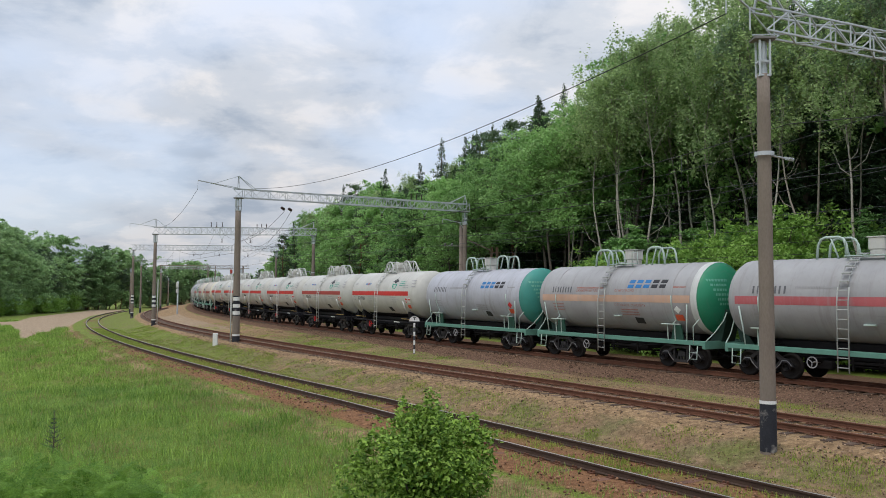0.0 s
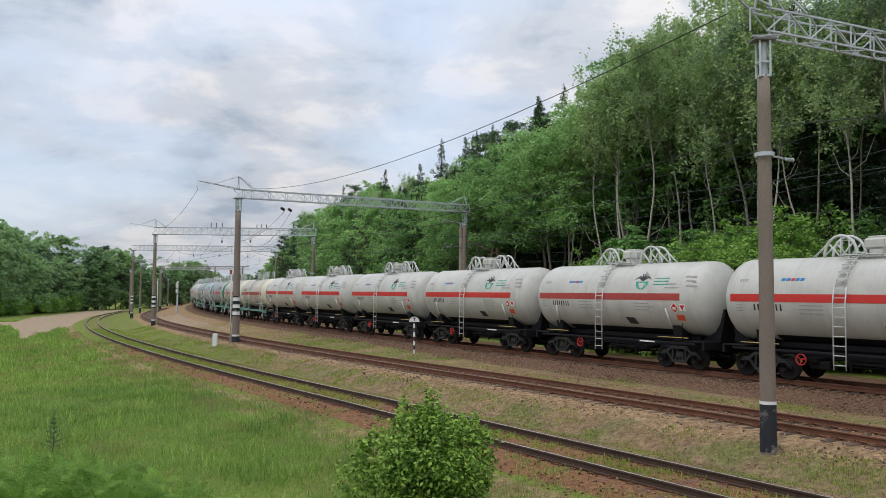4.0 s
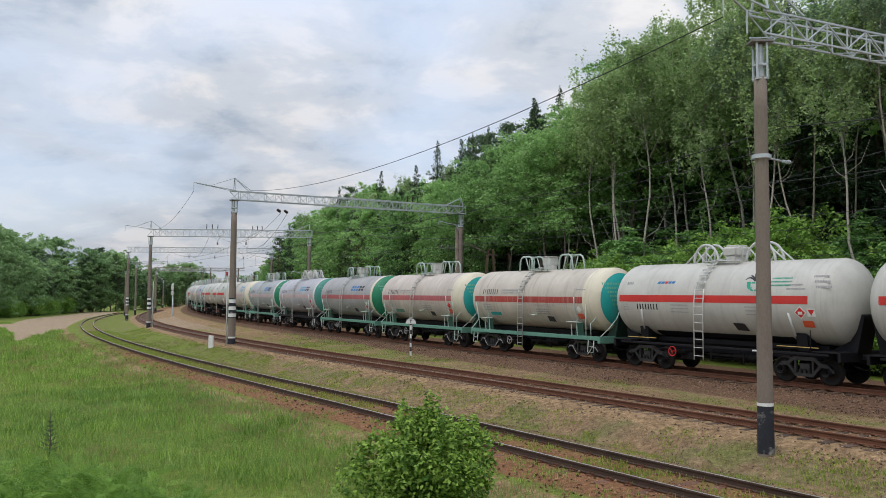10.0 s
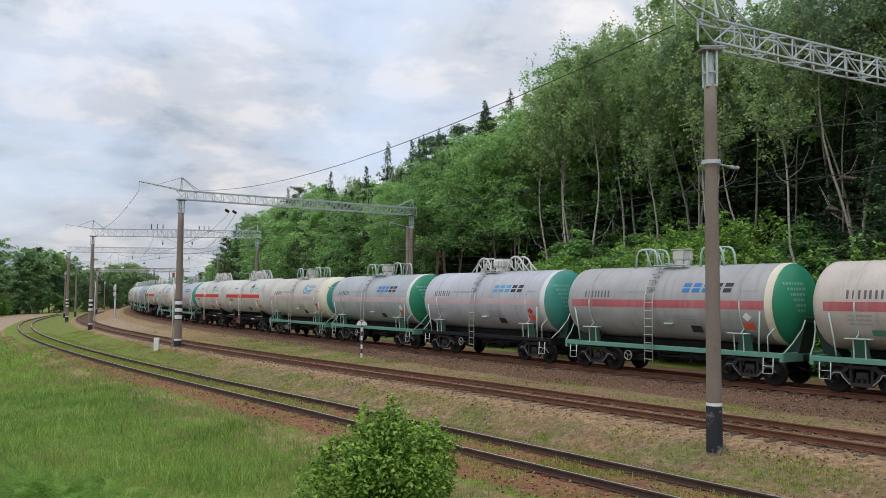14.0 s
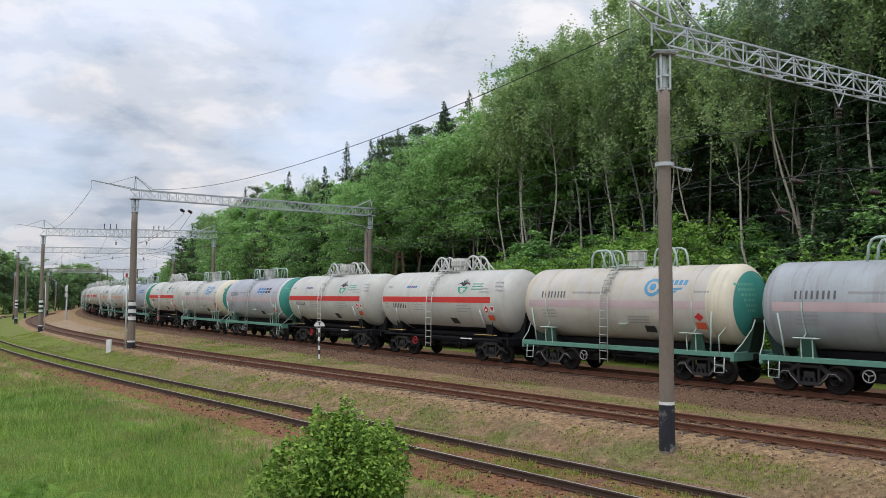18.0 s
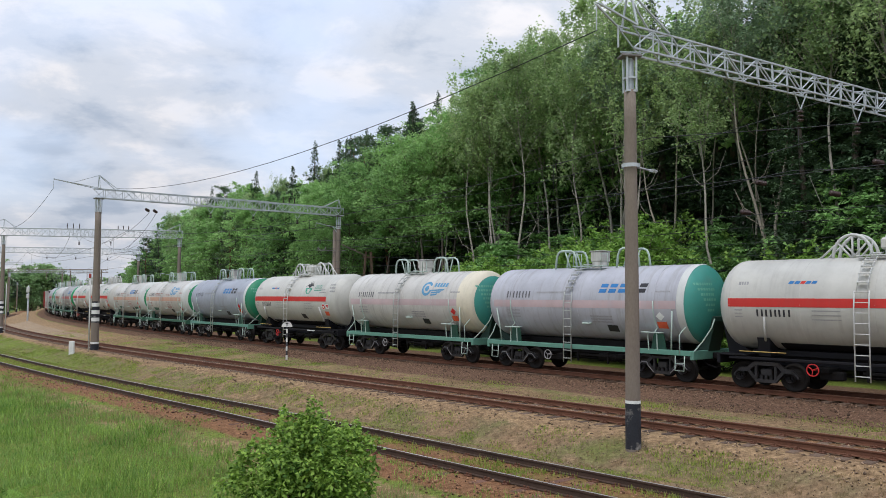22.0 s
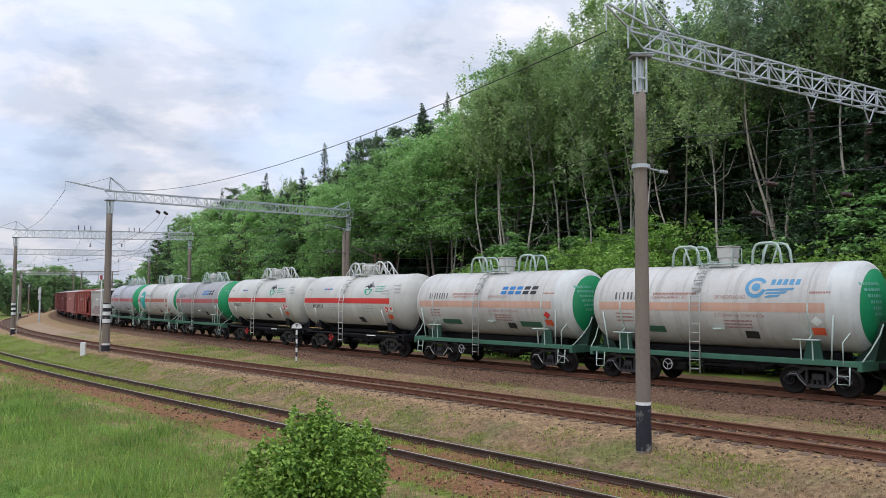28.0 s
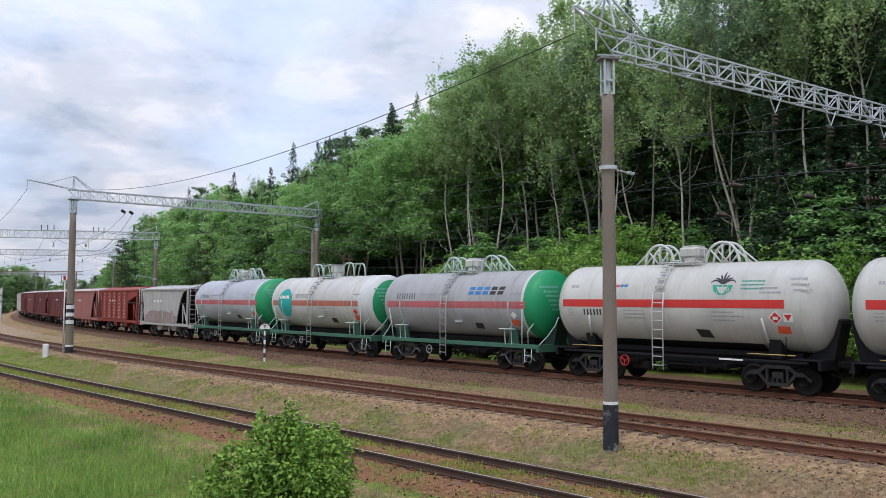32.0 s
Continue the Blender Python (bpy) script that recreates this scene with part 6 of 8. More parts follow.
def marker_post():
    """A striped post with a half-round white board."""
    p = ground_xy(-1.70, 49.55)
    root = thing("marker_post", "black and white striped post with half-round white board", "railway sign", at=Matrix.Translation(p))
    part("post", Geo().turned([(-0.2, 0.055), (2.05, 0.055), (2.06, 0.01)], "Z", 12), flat_paint("ink"), root)
    for k in range(4):
        part("white_band", Geo().turned([(0.05 + 0.52 * k, 0.059), (0.31 + 0.52 * k, 0.059)], "Z", 12), white_paint, root)
    pts = [(0.33 * math.cos(math.pi * k / 14), 1.98 + 0.33 * math.sin(math.pi * k / 14)) for k in range(15)]
    part("board", Geo().plate(pts, -0.085, -0.06), white_paint, root, "half-round white board")
    rim = Geo().tube([(a, -0.09, b) for a, b in pts], 0.014, 5)
    part("rim", rim, flat_paint("ink"), root)
    part("board_symbol", Geo().box((0, -0.092, 2.12), (0.05, 0.01, 0.16), 0.003).box((0, -0.092, 2.20), (0.16, 0.01, 0.05), 0.003), flat_paint("ink"), root)


marker_post()


def distance_stone():
    p = ground_xy(-16.83, 60.75)
    g = Geo().box((0, 0, 0.40), (0.34, 0.28, 1.0), 0.03)
    solo("marker_stone", g, white_paint, "short pale concrete marker stone in the grass", "marker stone", at=Matrix.Translation(p))


distance_stone()


INSULATORS = ((19.64, 34.07, 8.5, 1.0), (19.24, 34.76, 7.21, 1.0), (22.37, 29.85, 8.83, 1.0), (21.39, 31.30, 7.70, 1.0), (22.98, 28.87, 7.31, -1.0))


def small_fittings():
    """Rods, insulators, jumper wires and pipes on the gantries."""
    # upright insulator rods on the girders
    for (p, q), fs, h in (((G3, G3b), (0.35, 0.385, 0.42), 0.62), ((G3, G3b), (0.64, 0.67, 0.70), 0.45), ((G2, G2b), (0.735, 0.76, 0.785), 0.55)):
        root = thing("insulator_group", "three upright dark insulator rods on a girder", "insulator", "insulators")
        for f in fs:
            x, y = p[0] + (q[0] - p[0]) * f, p[1] + (q[1] - p[1]) * f
            z = 9.74 + 0.93 if p == G3 else 10.12 + 0.75
            prof = [(z, 0.035)]
            for k in range(4):
                prof += [(z + h * (k + 0.2) / 4, 0.035), (z + h * (k + 0.5) / 4, 0.065), (z + h * (k + 0.8) / 4, 0.035)]
            part("insulator", Geo().turned(prof + [(z + h, 0.01)], "Z", 10, at=(x, y, 0)), insulator_mat, root)
    # strings of dark discs in the wires
    for x, y, z, ax in ((5.9, 66.0, 11.1, (1.0, 0.25)), (5.9, 66.0, 8.95, (1.0, 0.25)), (-12.4, 62.4, 9.6, (0.2, 0.9)), (-11.9, 62.7, 9.55, (0.2, 0.9)), (-10.9, 97.0, 9.6, (1, 0.1)), (-10.4, 97.0, 8.4, (1, 0.1))):
        g = Geo()
        d = Vector((ax[0], ax[1], -0.15)).normalized()
        for k in range(4):
            c = Vector((x, y, z)) + d * 0.14 * k
            g.tube([c - d * 0.05, c - d * 0.01, c + d * 0.03, c + d * 0.05], [0.03, 0.11, 0.08, 0.03], 10)
        solo("insulator_string", g, insulator_mat, "string of dark disc insulators in a wire", "insulator", "insulators")
    for x, y, z, ax in INSULATORS:
        g = Geo()
        d = Vector((ax, 0.4, -0.05)).normalized()
        for k in range(5):
            c = Vector((x, y, z)) + d * 0.13 * k
            g.tube([c - d * 0.05, c - d * 0.01, c + d * 0.03, c + d * 0.05], [0.03, 0.13, 0.09, 0.03], 10)
        solo("insulator_string", g, insulator_mat, "string of dark disc insulators in a wire", "insulator", "insulators")
    # slack jumpers between the gantries
    for p, q, drop in (((-12.2, 62.6, 9.4), (-26.0, 95.9, 10.0), 1.5), ((-11.8, 62.8, 9.3), (-24.0, 95.9, 10.0), 2.1), ((5.9, 66.0, 11.1), (2.4, 65.8, 10.4), 0.2), ((5.9, 66.0, 11.1), (16.5, 24.2, 9.8), 0.9),
                       ((5.9, 66.0, 8.95), (16.5, 24.2, 8.6), 0.9), ((5.9, 66.0, 8.95), (2.0, 65.6, 8.6), 0.3), ((-27.0, 95.8, 9.8), (-41.0, 133.6, 9.9), 1.6), ((-20.0, 96.1, 9.8), (-34.0, 134.0, 9.9), 1.8)):
        wire("jumper_wire", sag(p, q, drop), 0.013, "slack dark wire between gantries")
    # line of thin wires along the forest edge
    for z, d in ((6.9, 6.3), (6.2, 6.6), (5.6, 6.4), (5.0, 6.8)):
        pts = []
        for k in range(40):
            s = -30 + 3.6 * k
            x, y = plan(s, d)
            pts.append((float(x), float(y), z - 0.5 * abs(math.sin(s / 44 * math.pi))))
        wire("line_wire", pts, 0.010, "thin dark wire along the forest edge")
    # cross arms on the masts behind the train
    for x, y, z in ((G2b[0], G2b[1], 9.1), (G3b[0], G3b[1], 5.4)):
        g = Geo().bar((-1.9, -0.4, 0.42), (0.2, 0.1, 0.0), 0.06).bar((-1.9, -0.4, 0.42), (-1.95, -0.4, 0.10), 0.05).bar((-0.5, -0.15, 0.16), (0.0, 0.0, -0.55), 0.045).turned([(-0.06, 0.235), (0.06, 0.235)], "Z", 18)
        solo("bracket_arm", g, galvanised, "short steel arm clamped round a mast", "bracket", "mast arms", at=Matrix.Translation((x, y, z)))
    g = Geo().bar((0, 0, 7.85), (2.3, 0.5, 6.85), 0.10)
    solo("mast_stay", g, concrete, "pale sloping stay from a mast to a timber stand", "bracket", at=Matrix.Translation((G2b[0], G2b[1], 0.0)))
    twin = Geo().turned([(-1.0, 0.22), (9.0, 0.17), (9.02, 0.02)], "Z", 18)
    solo("mast_post", twin, concrete, "second concrete post close beside a mast", "mast", "concrete masts", at=Matrix.Translation((G2b[0] - 0.30, G2b[1] + 0.32, 0.0)))
    solo("cross_arm", Geo().bar((-1.9, -0.2, 7.2), (0.6, 0.1, 7.2), 0.07).tube([(-1.7, -0.2, 7.2), (-1.7, -0.2, 7.45)], 0.06, 8).tube([(-1.1, -0.15, 7.2), (-1.1, -0.15, 7.45)], 0.06, 8), dark_zinc, "dark cross arm with pin insulators on a mast", "bracket", "mast arms", at=Matrix.Translation((G2b[0], G2b[1], 0.0)))
    x, y = G2b[0] + 2.6, G2b[1] + 0.6
    z = ground_xy(x, y).z
    root = thing("wooden_stand", "short leaning brown timber stand behind the train", "stand", at=Matrix.Translation((x, y, z)))
    for a in (-1, 1):
        part("leg", Geo().bar((a * 0.75, 0, -0.1), (a * 0.20, 0, 7.15 - z), 0.20), bark_brown, root)
    part("cross_piece", Geo().bar((-0.5, 0, 6.7 - z), (0.6, 0, 6.7 - z), 0.12), bark_brown, root)
    # white pipe and collars beside the banded mast
    root = thing("cable_pipe", "thin white cable pipe beside a concrete mast", "pipe", at=Matrix.Translation((G2[0] - 0.38, G2[1] - 0.05, -0.9)))
    part("pipe", Geo().tube([(0, 0, 0.1), (0, 0, 5.4)], 0.05, 8), flat_paint("steel_white"), root)
    for z in (0.5, 1.6, 5.2):
        part("clip", Geo().bar((0, 0, z), (0.36, 0.05, z), 0.05), flat_paint("steel_white"), root)
    part("junction_box", Geo().box((-0.02, -0.05, 5.55), (0.16, 0.12, 0.30), 0.03), flat_paint("dark_red"), root)
    root = thing("cable_pipe", "thin white cable pipe beside a concrete mast", "pipe", at=Matrix.Translation((G3[0] + 0.45, G3[1] - 0.05, -1.05)))
    part("pipe", Geo().tube([(0, 0, 0.1), (0, 0, 5.6)], 0.045, 8), flat_paint("steel_white"), root)
    for z in (0.5, 2.6, 5.2):
        part("clip", Geo().bar((0, 0, z), (-0.36, 0.05, z), 0.05), flat_paint("steel_white"), root)


bark_brown = material("weathered_timber", (0.13, 0.085, 0.06), 0.35, 3, 30, 0.95, bump=0.4)
small_fittings()


def far_portal():
    """A low flat portal of brownish steel with several posts, round the bend."""
    root = thing("station_portal", "low brownish steel portal with slim posts over tracks", "gantry", "lattice gantries")
    brown = paint("portal_brown", (0.24, 0.20, 0.15), var=0.3)
    y = 236.0
    z = 10.4
    part("beam", Geo().bar((-82.0, y, z), (-56.0, y, z), 0.18).bar((-82.0, y, z - 0.75), (-56.0, y, z - 0.75), 0.14), brown, root)
    web = Geo()
    for k in range(26):
        a = -82 + k
        web.bar((a, y, z if k % 2 else z - 0.75), (a + 1, y, z - 0.75 if k % 2 else z), 0.07)
    tagged(part("web", web, brown, root), kind="stuff")
    for x in (-81.6, -67.9, -65.8, -57.8):
        b = ground_xy(x, y).z
        part("post", Geo().bar((x, y, b), (x, y, z), 0.3), concrete, root)
    for x in (-72.0, -61.5, -59.5):
        part("hanger", Geo().bar((x, y, z - 0.75), (x, y, z - 3.0), 0.14), brown, root)
    for x, y, h in ((-72.6, 190.0, 10.6), (-88.0, 262.0, 9.0)):
        b = ground_xy(x, y).z
        mast("concrete_mast", "slim concrete mast beside the sandy road", x, y, b, b + h, 0.2, 0.15)


far_portal()

# ------------------------------------------------------------------ trees and plants
bark_birch = material("birch_bark", (0.36, 0.33, 0.285), 0.35, 1.2, 14, 0.85, bump=0.4, stretch=(1, 1, 0.5), stain=(0.07, 0.06, 0.055), stain_at=0.58)
bark_thin_birch = material("thin_birch_bark", (0.31, 0.275, 0.225), 0.35, 1.2, 14, 0.9, bump=0.4, stretch=(1, 1, 0.5), stain=(0.10, 0.085, 0.07), stain_at=0.56)
bark_dark = material("grey_brown_bark", (0.13, 0.105, 0.085), 0.35, 1.5, 18, 0.95, bump=0.6, stretch=(1, 1, 0.3))
bark_pine = material("pine_bark", (0.23, 0.12, 0.075), 0.35, 1.2, 14, 0.95, bump=0.6, stretch=(1, 1, 0.4))
leaf_broad = leaf_material("broadleaf_foliage", (0.100, 0.230, 0.072), (0.420, 0.670, 0.235), through=0.45)
leaf_birch = leaf_material("birch_foliage", (0.120, 0.215, 0.086), (0.520, 0.670, 0.300), through=0.5)
leaf_maple = leaf_material("understorey_leaves", (0.080, 0.205, 0.064), (0.330, 0.570, 0.190), through=0.4)
# birch green made darker and greyer, so crown shade sits in the colour
leaf_birch_shaded = leaf_material("shaded_birch_foliage", (0.075, 0.138, 0.078), (0.290, 0.410, 0.240), through=0.4)
# far leaves: distance haze is painted in as a lighter, bluer green
leaf_haze = leaf_material("hazy_foliage", (0.145, 0.270, 0.120), (0.400, 0.580, 0.260), through=0.45)
leaf_dark = leaf_material("conifer_needles", (0.032, 0.070, 0.036), (0.100, 0.165, 0.082), through=0.15)
# pine needles lightened in the same way, haze put into their colour
leaf_haze_pine = leaf_material("hazy_pine_needles", (0.065, 0.115, 0.066), (0.170, 0.245, 0.135), through=0.2)
leaf_pine = leaf_material("pine_needles", (0.050, 0.100, 0.052), (0.150, 0.230, 0.115), through=0.25)
leaf_fresh = leaf_material("fresh_shrub_leaves", (0.100, 0.235, 0.036), (0.365, 0.570, 0.130))
leaf_bush = leaf_material("bush_leaves", (0.034, 0.106, 0.012), (0.370, 0.555, 0.100), per_object=0.1, blade=0.85, through=0.3)
grass_mat = leaf_material("meadow_grass_blades", (0.068, 0.175, 0.020), (0.480, 0.650, 0.150), per_object=0.0, blade=0.65, through=0.35)
turf_mat = leaf_material("low_turf_blades", (0.085, 0.195, 0.035), (0.420, 0.590, 0.180), per_object=0.0, blade=0.6, through=0.35)
straw_mat = leaf_material("dry_grass_blades", (0.260, 0.195, 0.095), (0.440, 0.340, 0.185), per_object=0.0)
weed_mat = leaf_material("low_weeds", (0.125, 0.210, 0.028), (0.480, 0.540, 0.120), per_object=0.0, blade=0.7)


def raw_mesh(name, verts, quads, mat):
    """A mesh straight from arrays of vertices and quads."""
    me = bpy.data.meshes.new(name)
    me.vertices.add(len(verts))
    me.vertices.foreach_set("co", np.asarray(verts, np.float32).ravel())
    k = quads.shape[1]
    me.loops.add(quads.size)
    me.loops.foreach_set("vertex_index", quads.astype(np.int32).ravel())
    me.polygons.add(len(quads))
    me.polygons.foreach_set("loop_start", np.arange(0, quads.size, k, dtype=np.int32))
    me.update(calc_edges=True)
    me.materials.append(mat)
    return me


def leaves(rng, pts, size, out=None, droop=0.0, lean=0.6, slim=0.55, simple=False):
    """Leaf blades at points: a folded rhombus each, facing up and outwards at random."""
    n = len(pts)
    nrm = rng.normal(size=(n, 3))
    nrm[:, 2] = np.abs(nrm[:, 2]) + lean
    if out is not None:
        nrm += out * 0.8
    nrm /= np.linalg.norm(nrm, axis=1)[:, None]
    t = rng.normal(size=(n, 3))
    t[:, 2] -= droop
    t -= nrm * (t * nrm).sum(1)[:, None]
    t /= np.linalg.norm(t, axis=1)[:, None]
    b = np.cross(nrm, t)
    s = (size * rng.uniform(0.6, 1.35, n))[:, None]
    fold = nrm * s * rng.uniform(-0.15, 0.25, n)[:, None]
    if simple:
        v = np.stack([pts - t * s * 0.45 + b * s * slim * 0.55, pts + t * s * 0.65 + fold, pts - t * s * 0.35 - b * s * slim * 0.6], 1)
        return v.reshape(-1, 3), np.arange(n * 3).reshape(n, 3)
    v = np.stack([pts - t * s * 0.5, pts + b * s * slim * 0.5 + fold, pts + t * s * 0.55, pts - b * s * slim * 0.5 + fold], 1)
    q = np.arange(n * 4).reshape(n, 4)
    return v.reshape(-1, 3), q


def crown_points(rng, lobes, n):
    """Points near the skins of many overlapping lobes."""
    w = np.array([r[0] * r[1] for _, r in lobes])
    pick = rng.choice(len(lobes), n, p=w / w.sum())
    c = np.array([q for q, _ in lobes])[pick]
    r = np.array([(a, a, b) for _, (a, b) in lobes])[pick]
    u = rng.normal(size=(n, 3))
    u /= np.linalg.norm(u, axis=1)[:, None]
    u[:, 2] = np.where(u[:, 2] < -0.55, -u[:, 2] * 0.5, u[:, 2])
    rad = rng.uniform(0.35, 1.0, n)[:, None] ** 0.45
    wob = 1 + 0.25 * np.sin(u[:, :1] * 9 + pick[:, None]) * np.cos(u[:, 2:] * 8 + pick[:, None] * 2)
    return c + u * r * rad * wob, u


def leaf_clumps(rng, centres, radius, per, flat=0.55):
    """Leaves in loose clumps round twig ends: a dense heart and stragglers."""
    n = len(centres)
    c = np.repeat(np.asarray(centres), per, 0)
    r = np.repeat(np.asarray(radius) * rng.uniform(0.6, 1.3, n), per)[:, None]
    off = rng.normal(0, 1, (n * per, 3)) * r * np.array((1, 1, flat)) * 0.62
    off[:, 2] -= 0.18 * (off[:, :1] ** 2 + off[:, 1:2] ** 2).ravel() / r.ravel()
    return c + off, off / (np.linalg.norm(off, axis=1)[:, None] + 1e-6)


SHAPES = {      # limbs, their rise in degrees, wave of the trunk, stoutness, clump radius, flatness, droop
    "birch": (24, (52, 78), 0.42, 0.0056, 0.30, 1.7, 0.6),
    "broad": (34, (12, 55), 0.30, 0.0098, 0.62, 0.50, 0.3),
    "maple": (22, (-6, 28), 0.20, 0.0090, 0.52, 0.22, 0.5),
    "shrub": (30, (15, 80), 0.10, 0.0080, 0.26, 0.70, 0.2),
}


def crown_width(k, kind):
    """Reach of the limbs from the foot of the crown, k = 0, to its top, k = 1."""
    if kind == "birch":
        return 0.45 + 0.75 * math.sin(math.pi * min(1, 0.25 + 0.62 * k)) - 0.62 * k ** 2
    return 0.18 + 0.82 * math.sin(math.pi * min(1, 0.22 + 0.74 * k)) ** 0.8


def broad_tree(seed, h, spread, bare, clumps, per, leaf, kind="broad"):
    """A deciduous tree: winding tapered trunk, rising limbs with twigs, and clumps of leaves at the twigs, with gaps between."""
    rng = np.random.default_rng(seed)
    limbs, rise, wave, stout, cr, flat, droop = SHAPES[kind]
    g = Geo()
    lean = rng.normal(0, 0.045, 2)
    ph = rng.uniform(0, 6.28, 4)
    top = []
    for k in range(13):
        t = k / 12
        top.append(Vector((lean[0] * h * t ** 1.4 + wave * min(1, 3 * t) * (math.sin(5 * t + ph[0]) - math.sin(ph[0]) + 0.35 * math.sin(13 * t + ph[1])),
                           lean[1] * h * t ** 1.4 + wave * min(1, 3 * t) * (math.sin(4.4 * t + ph[2]) - math.sin(ph[2]) + 0.35 * math.sin(11 * t + ph[3])), h * 0.96 * t)))
    r0 = h * stout

    def on_trunk(t):
        q = min(11.999, max(0.0, t * 12))
        return top[int(q)].lerp(top[int(q) + 1], q - int(q))

    g.tube(top, [r0 * (1.3 if k == 0 else 1) * (1 - 0.9 * k / 12) for k in range(13)], 7)
    twigs, wide = [], []
    for i in range(limbs):
        k = (i + rng.uniform(0, 0.9)) / limbs
        t = bare + (0.99 - bare) * k
        base = on_trunk(t)
        a = i * 2.4 + rng.uniform(-0.6, 0.6)
        reach = spread * crown_width(k, kind) * rng.uniform(0.55, 1.2)
        up = math.tan(radians(rng.uniform(*rise) * (0.8 + 0.3 * k)))
        up = min(up, 2.2)
        length = reach if kind != "birch" else reach * 0.8
        end = base + Vector((math.cos(a) * length, math.sin(a) * length, length * up))
        if end.z > h:
            end.z = h - rng.uniform(0, 0.06) * h
        mid = base.lerp(end, 0.5) + Vector((rng.normal(0, 0.05), rng.normal(0, 0.05), 0.10 * (end - base).length)) if kind != "maple" else base.lerp(end, 0.5) + Vector((0, 0, 0.14 * reach))
        rb = max(0.012, r0 * (1 - 0.85 * t) * 0.55)
        g.tube([base, mid, end], [rb, rb * 0.6, 0.008], 4)
        m = max(3, int(round(clumps / limbs * (0.5 + 0.5 * (end - base).length / spread))))
        for j in range(m):
            u = 0.30 + 0.75 * (j + rng.uniform(0, 1)) / m
            q = base.lerp(mid, u * 2) if u < 0.5 else mid.lerp(end, u * 2 - 1)
            side = (end - base).length * 0.22
            q = q + Vector((rng.normal(0, side), rng.normal(0, side), rng.normal(0, side * (0.35 if kind == "maple" else 0.7))))
            twigs.append(tuple(q))
            wide.append(cr * (1.1 - 0.35 * k))
            if j % 3 == 0:
                g.tube([base.lerp(end, min(0.9, u * 0.8)), q], [rb * 0.35, 0.005], 3)
    for k in range(8):
        twigs.append(tuple(on_trunk(0.86 + 0.018 * k) + Vector((rng.normal(0, 0.14), rng.normal(0, 0.14), 0.1 * k))))
        wide.append(cr * 0.55)
    if kind == "birch":
        for i in range(3):
            base = on_trunk(rng.uniform(0.3, bare))
            a = rng.uniform(0, 6.28)
            b_ = rng.uniform(0.8, 2.0)
            g.tube([base, base + Vector((math.cos(a) * 0.5, math.sin(a) * 0.5, 0.35)) * b_, base + Vector((math.cos(a) * 0.85, math.sin(a) * 0.85, 1.15)) * b_], [0.032, 0.022, 0.006], 5)
    pts, out = leaf_clumps(rng, twigs, wide, per, flat)
    keep = pts[:, 2] > 0.15
    v, q = leaves(rng, pts[keep], leaf, out[keep], droop=droop, lean=1.6 if kind == "maple" else 0.6, simple=True, slim=0.9)
    return g, v, q


def spruce_tree(seed, h, spread, n, leaf):
    """A spruce: straight trunk, whorls of drooping boughs that shorten to a thin leader."""
    rng = np.random.default_rng(seed)
    g = Geo().tube([(0, 0, 0), (0, 0, h * 0.5), (0, 0, h)], [h * 0.013, h * 0.008, 0.006], 7)
    pts, size = [], []
    tiers = int(h / 0.62)
    for i in range(tiers):
        t = (i + rng.uniform(0, 0.6)) / tiers
        z = h * (0.10 + 0.89 * t)
        reach = (spread * (1 - t) ** 0.85 + 0.24) * rng.uniform(0.8, 1.15)
        m = max(4, int(8 - 3 * t))
        turn = rng.uniform(0, 6.28)
        for j in range(m):
            a = turn + 2 * math.pi * j / m + rng.normal(0, 0.15)
            ln = reach * rng.uniform(0.55, 1.15)
            rise = rng.uniform(-0.34, 0.30)
            k = max(14, int(n * ln / (spread * tiers * 3.2)))
            u = rng.uniform(0.12, 1.0, k)
            side = rng.normal(0, 0.16, k) * ln * (1.1 - u)
            pts.append(np.stack([math.cos(a) * u * ln - math.sin(a) * side, math.sin(a) * u * ln + math.cos(a) * side, z + rise - 0.30 * u * ln + 0.22 * ln * u ** 3 - np.abs(side) * 0.3 + rng.normal(0, 0.10, k)], 1))
            size.append(np.full(k, leaf * (0.55 + 0.45 * (1 - t) ** 0.6)))
    t = rng.uniform(0.70, 1.0, 900)
    a, r = rng.uniform(0, 6.28, 900), (spread * (1 - t) ** 0.85 * 0.75 + 0.07) * rng.uniform(0.1, 1.0, 900) ** 0.6
    pts.append(np.stack([np.cos(a) * r, np.sin(a) * r, h * (0.10 + 0.90 * t) - 0.3 * r], 1))
    size.append(leaf * (0.35 + 0.65 * (1 - t)))
    pts, size = np.concatenate(pts), np.concatenate(size)
    v, q = leaves(rng, pts, size, None, droop=0.6, lean=1.2, slim=0.5, simple=True)
    return g, v, q


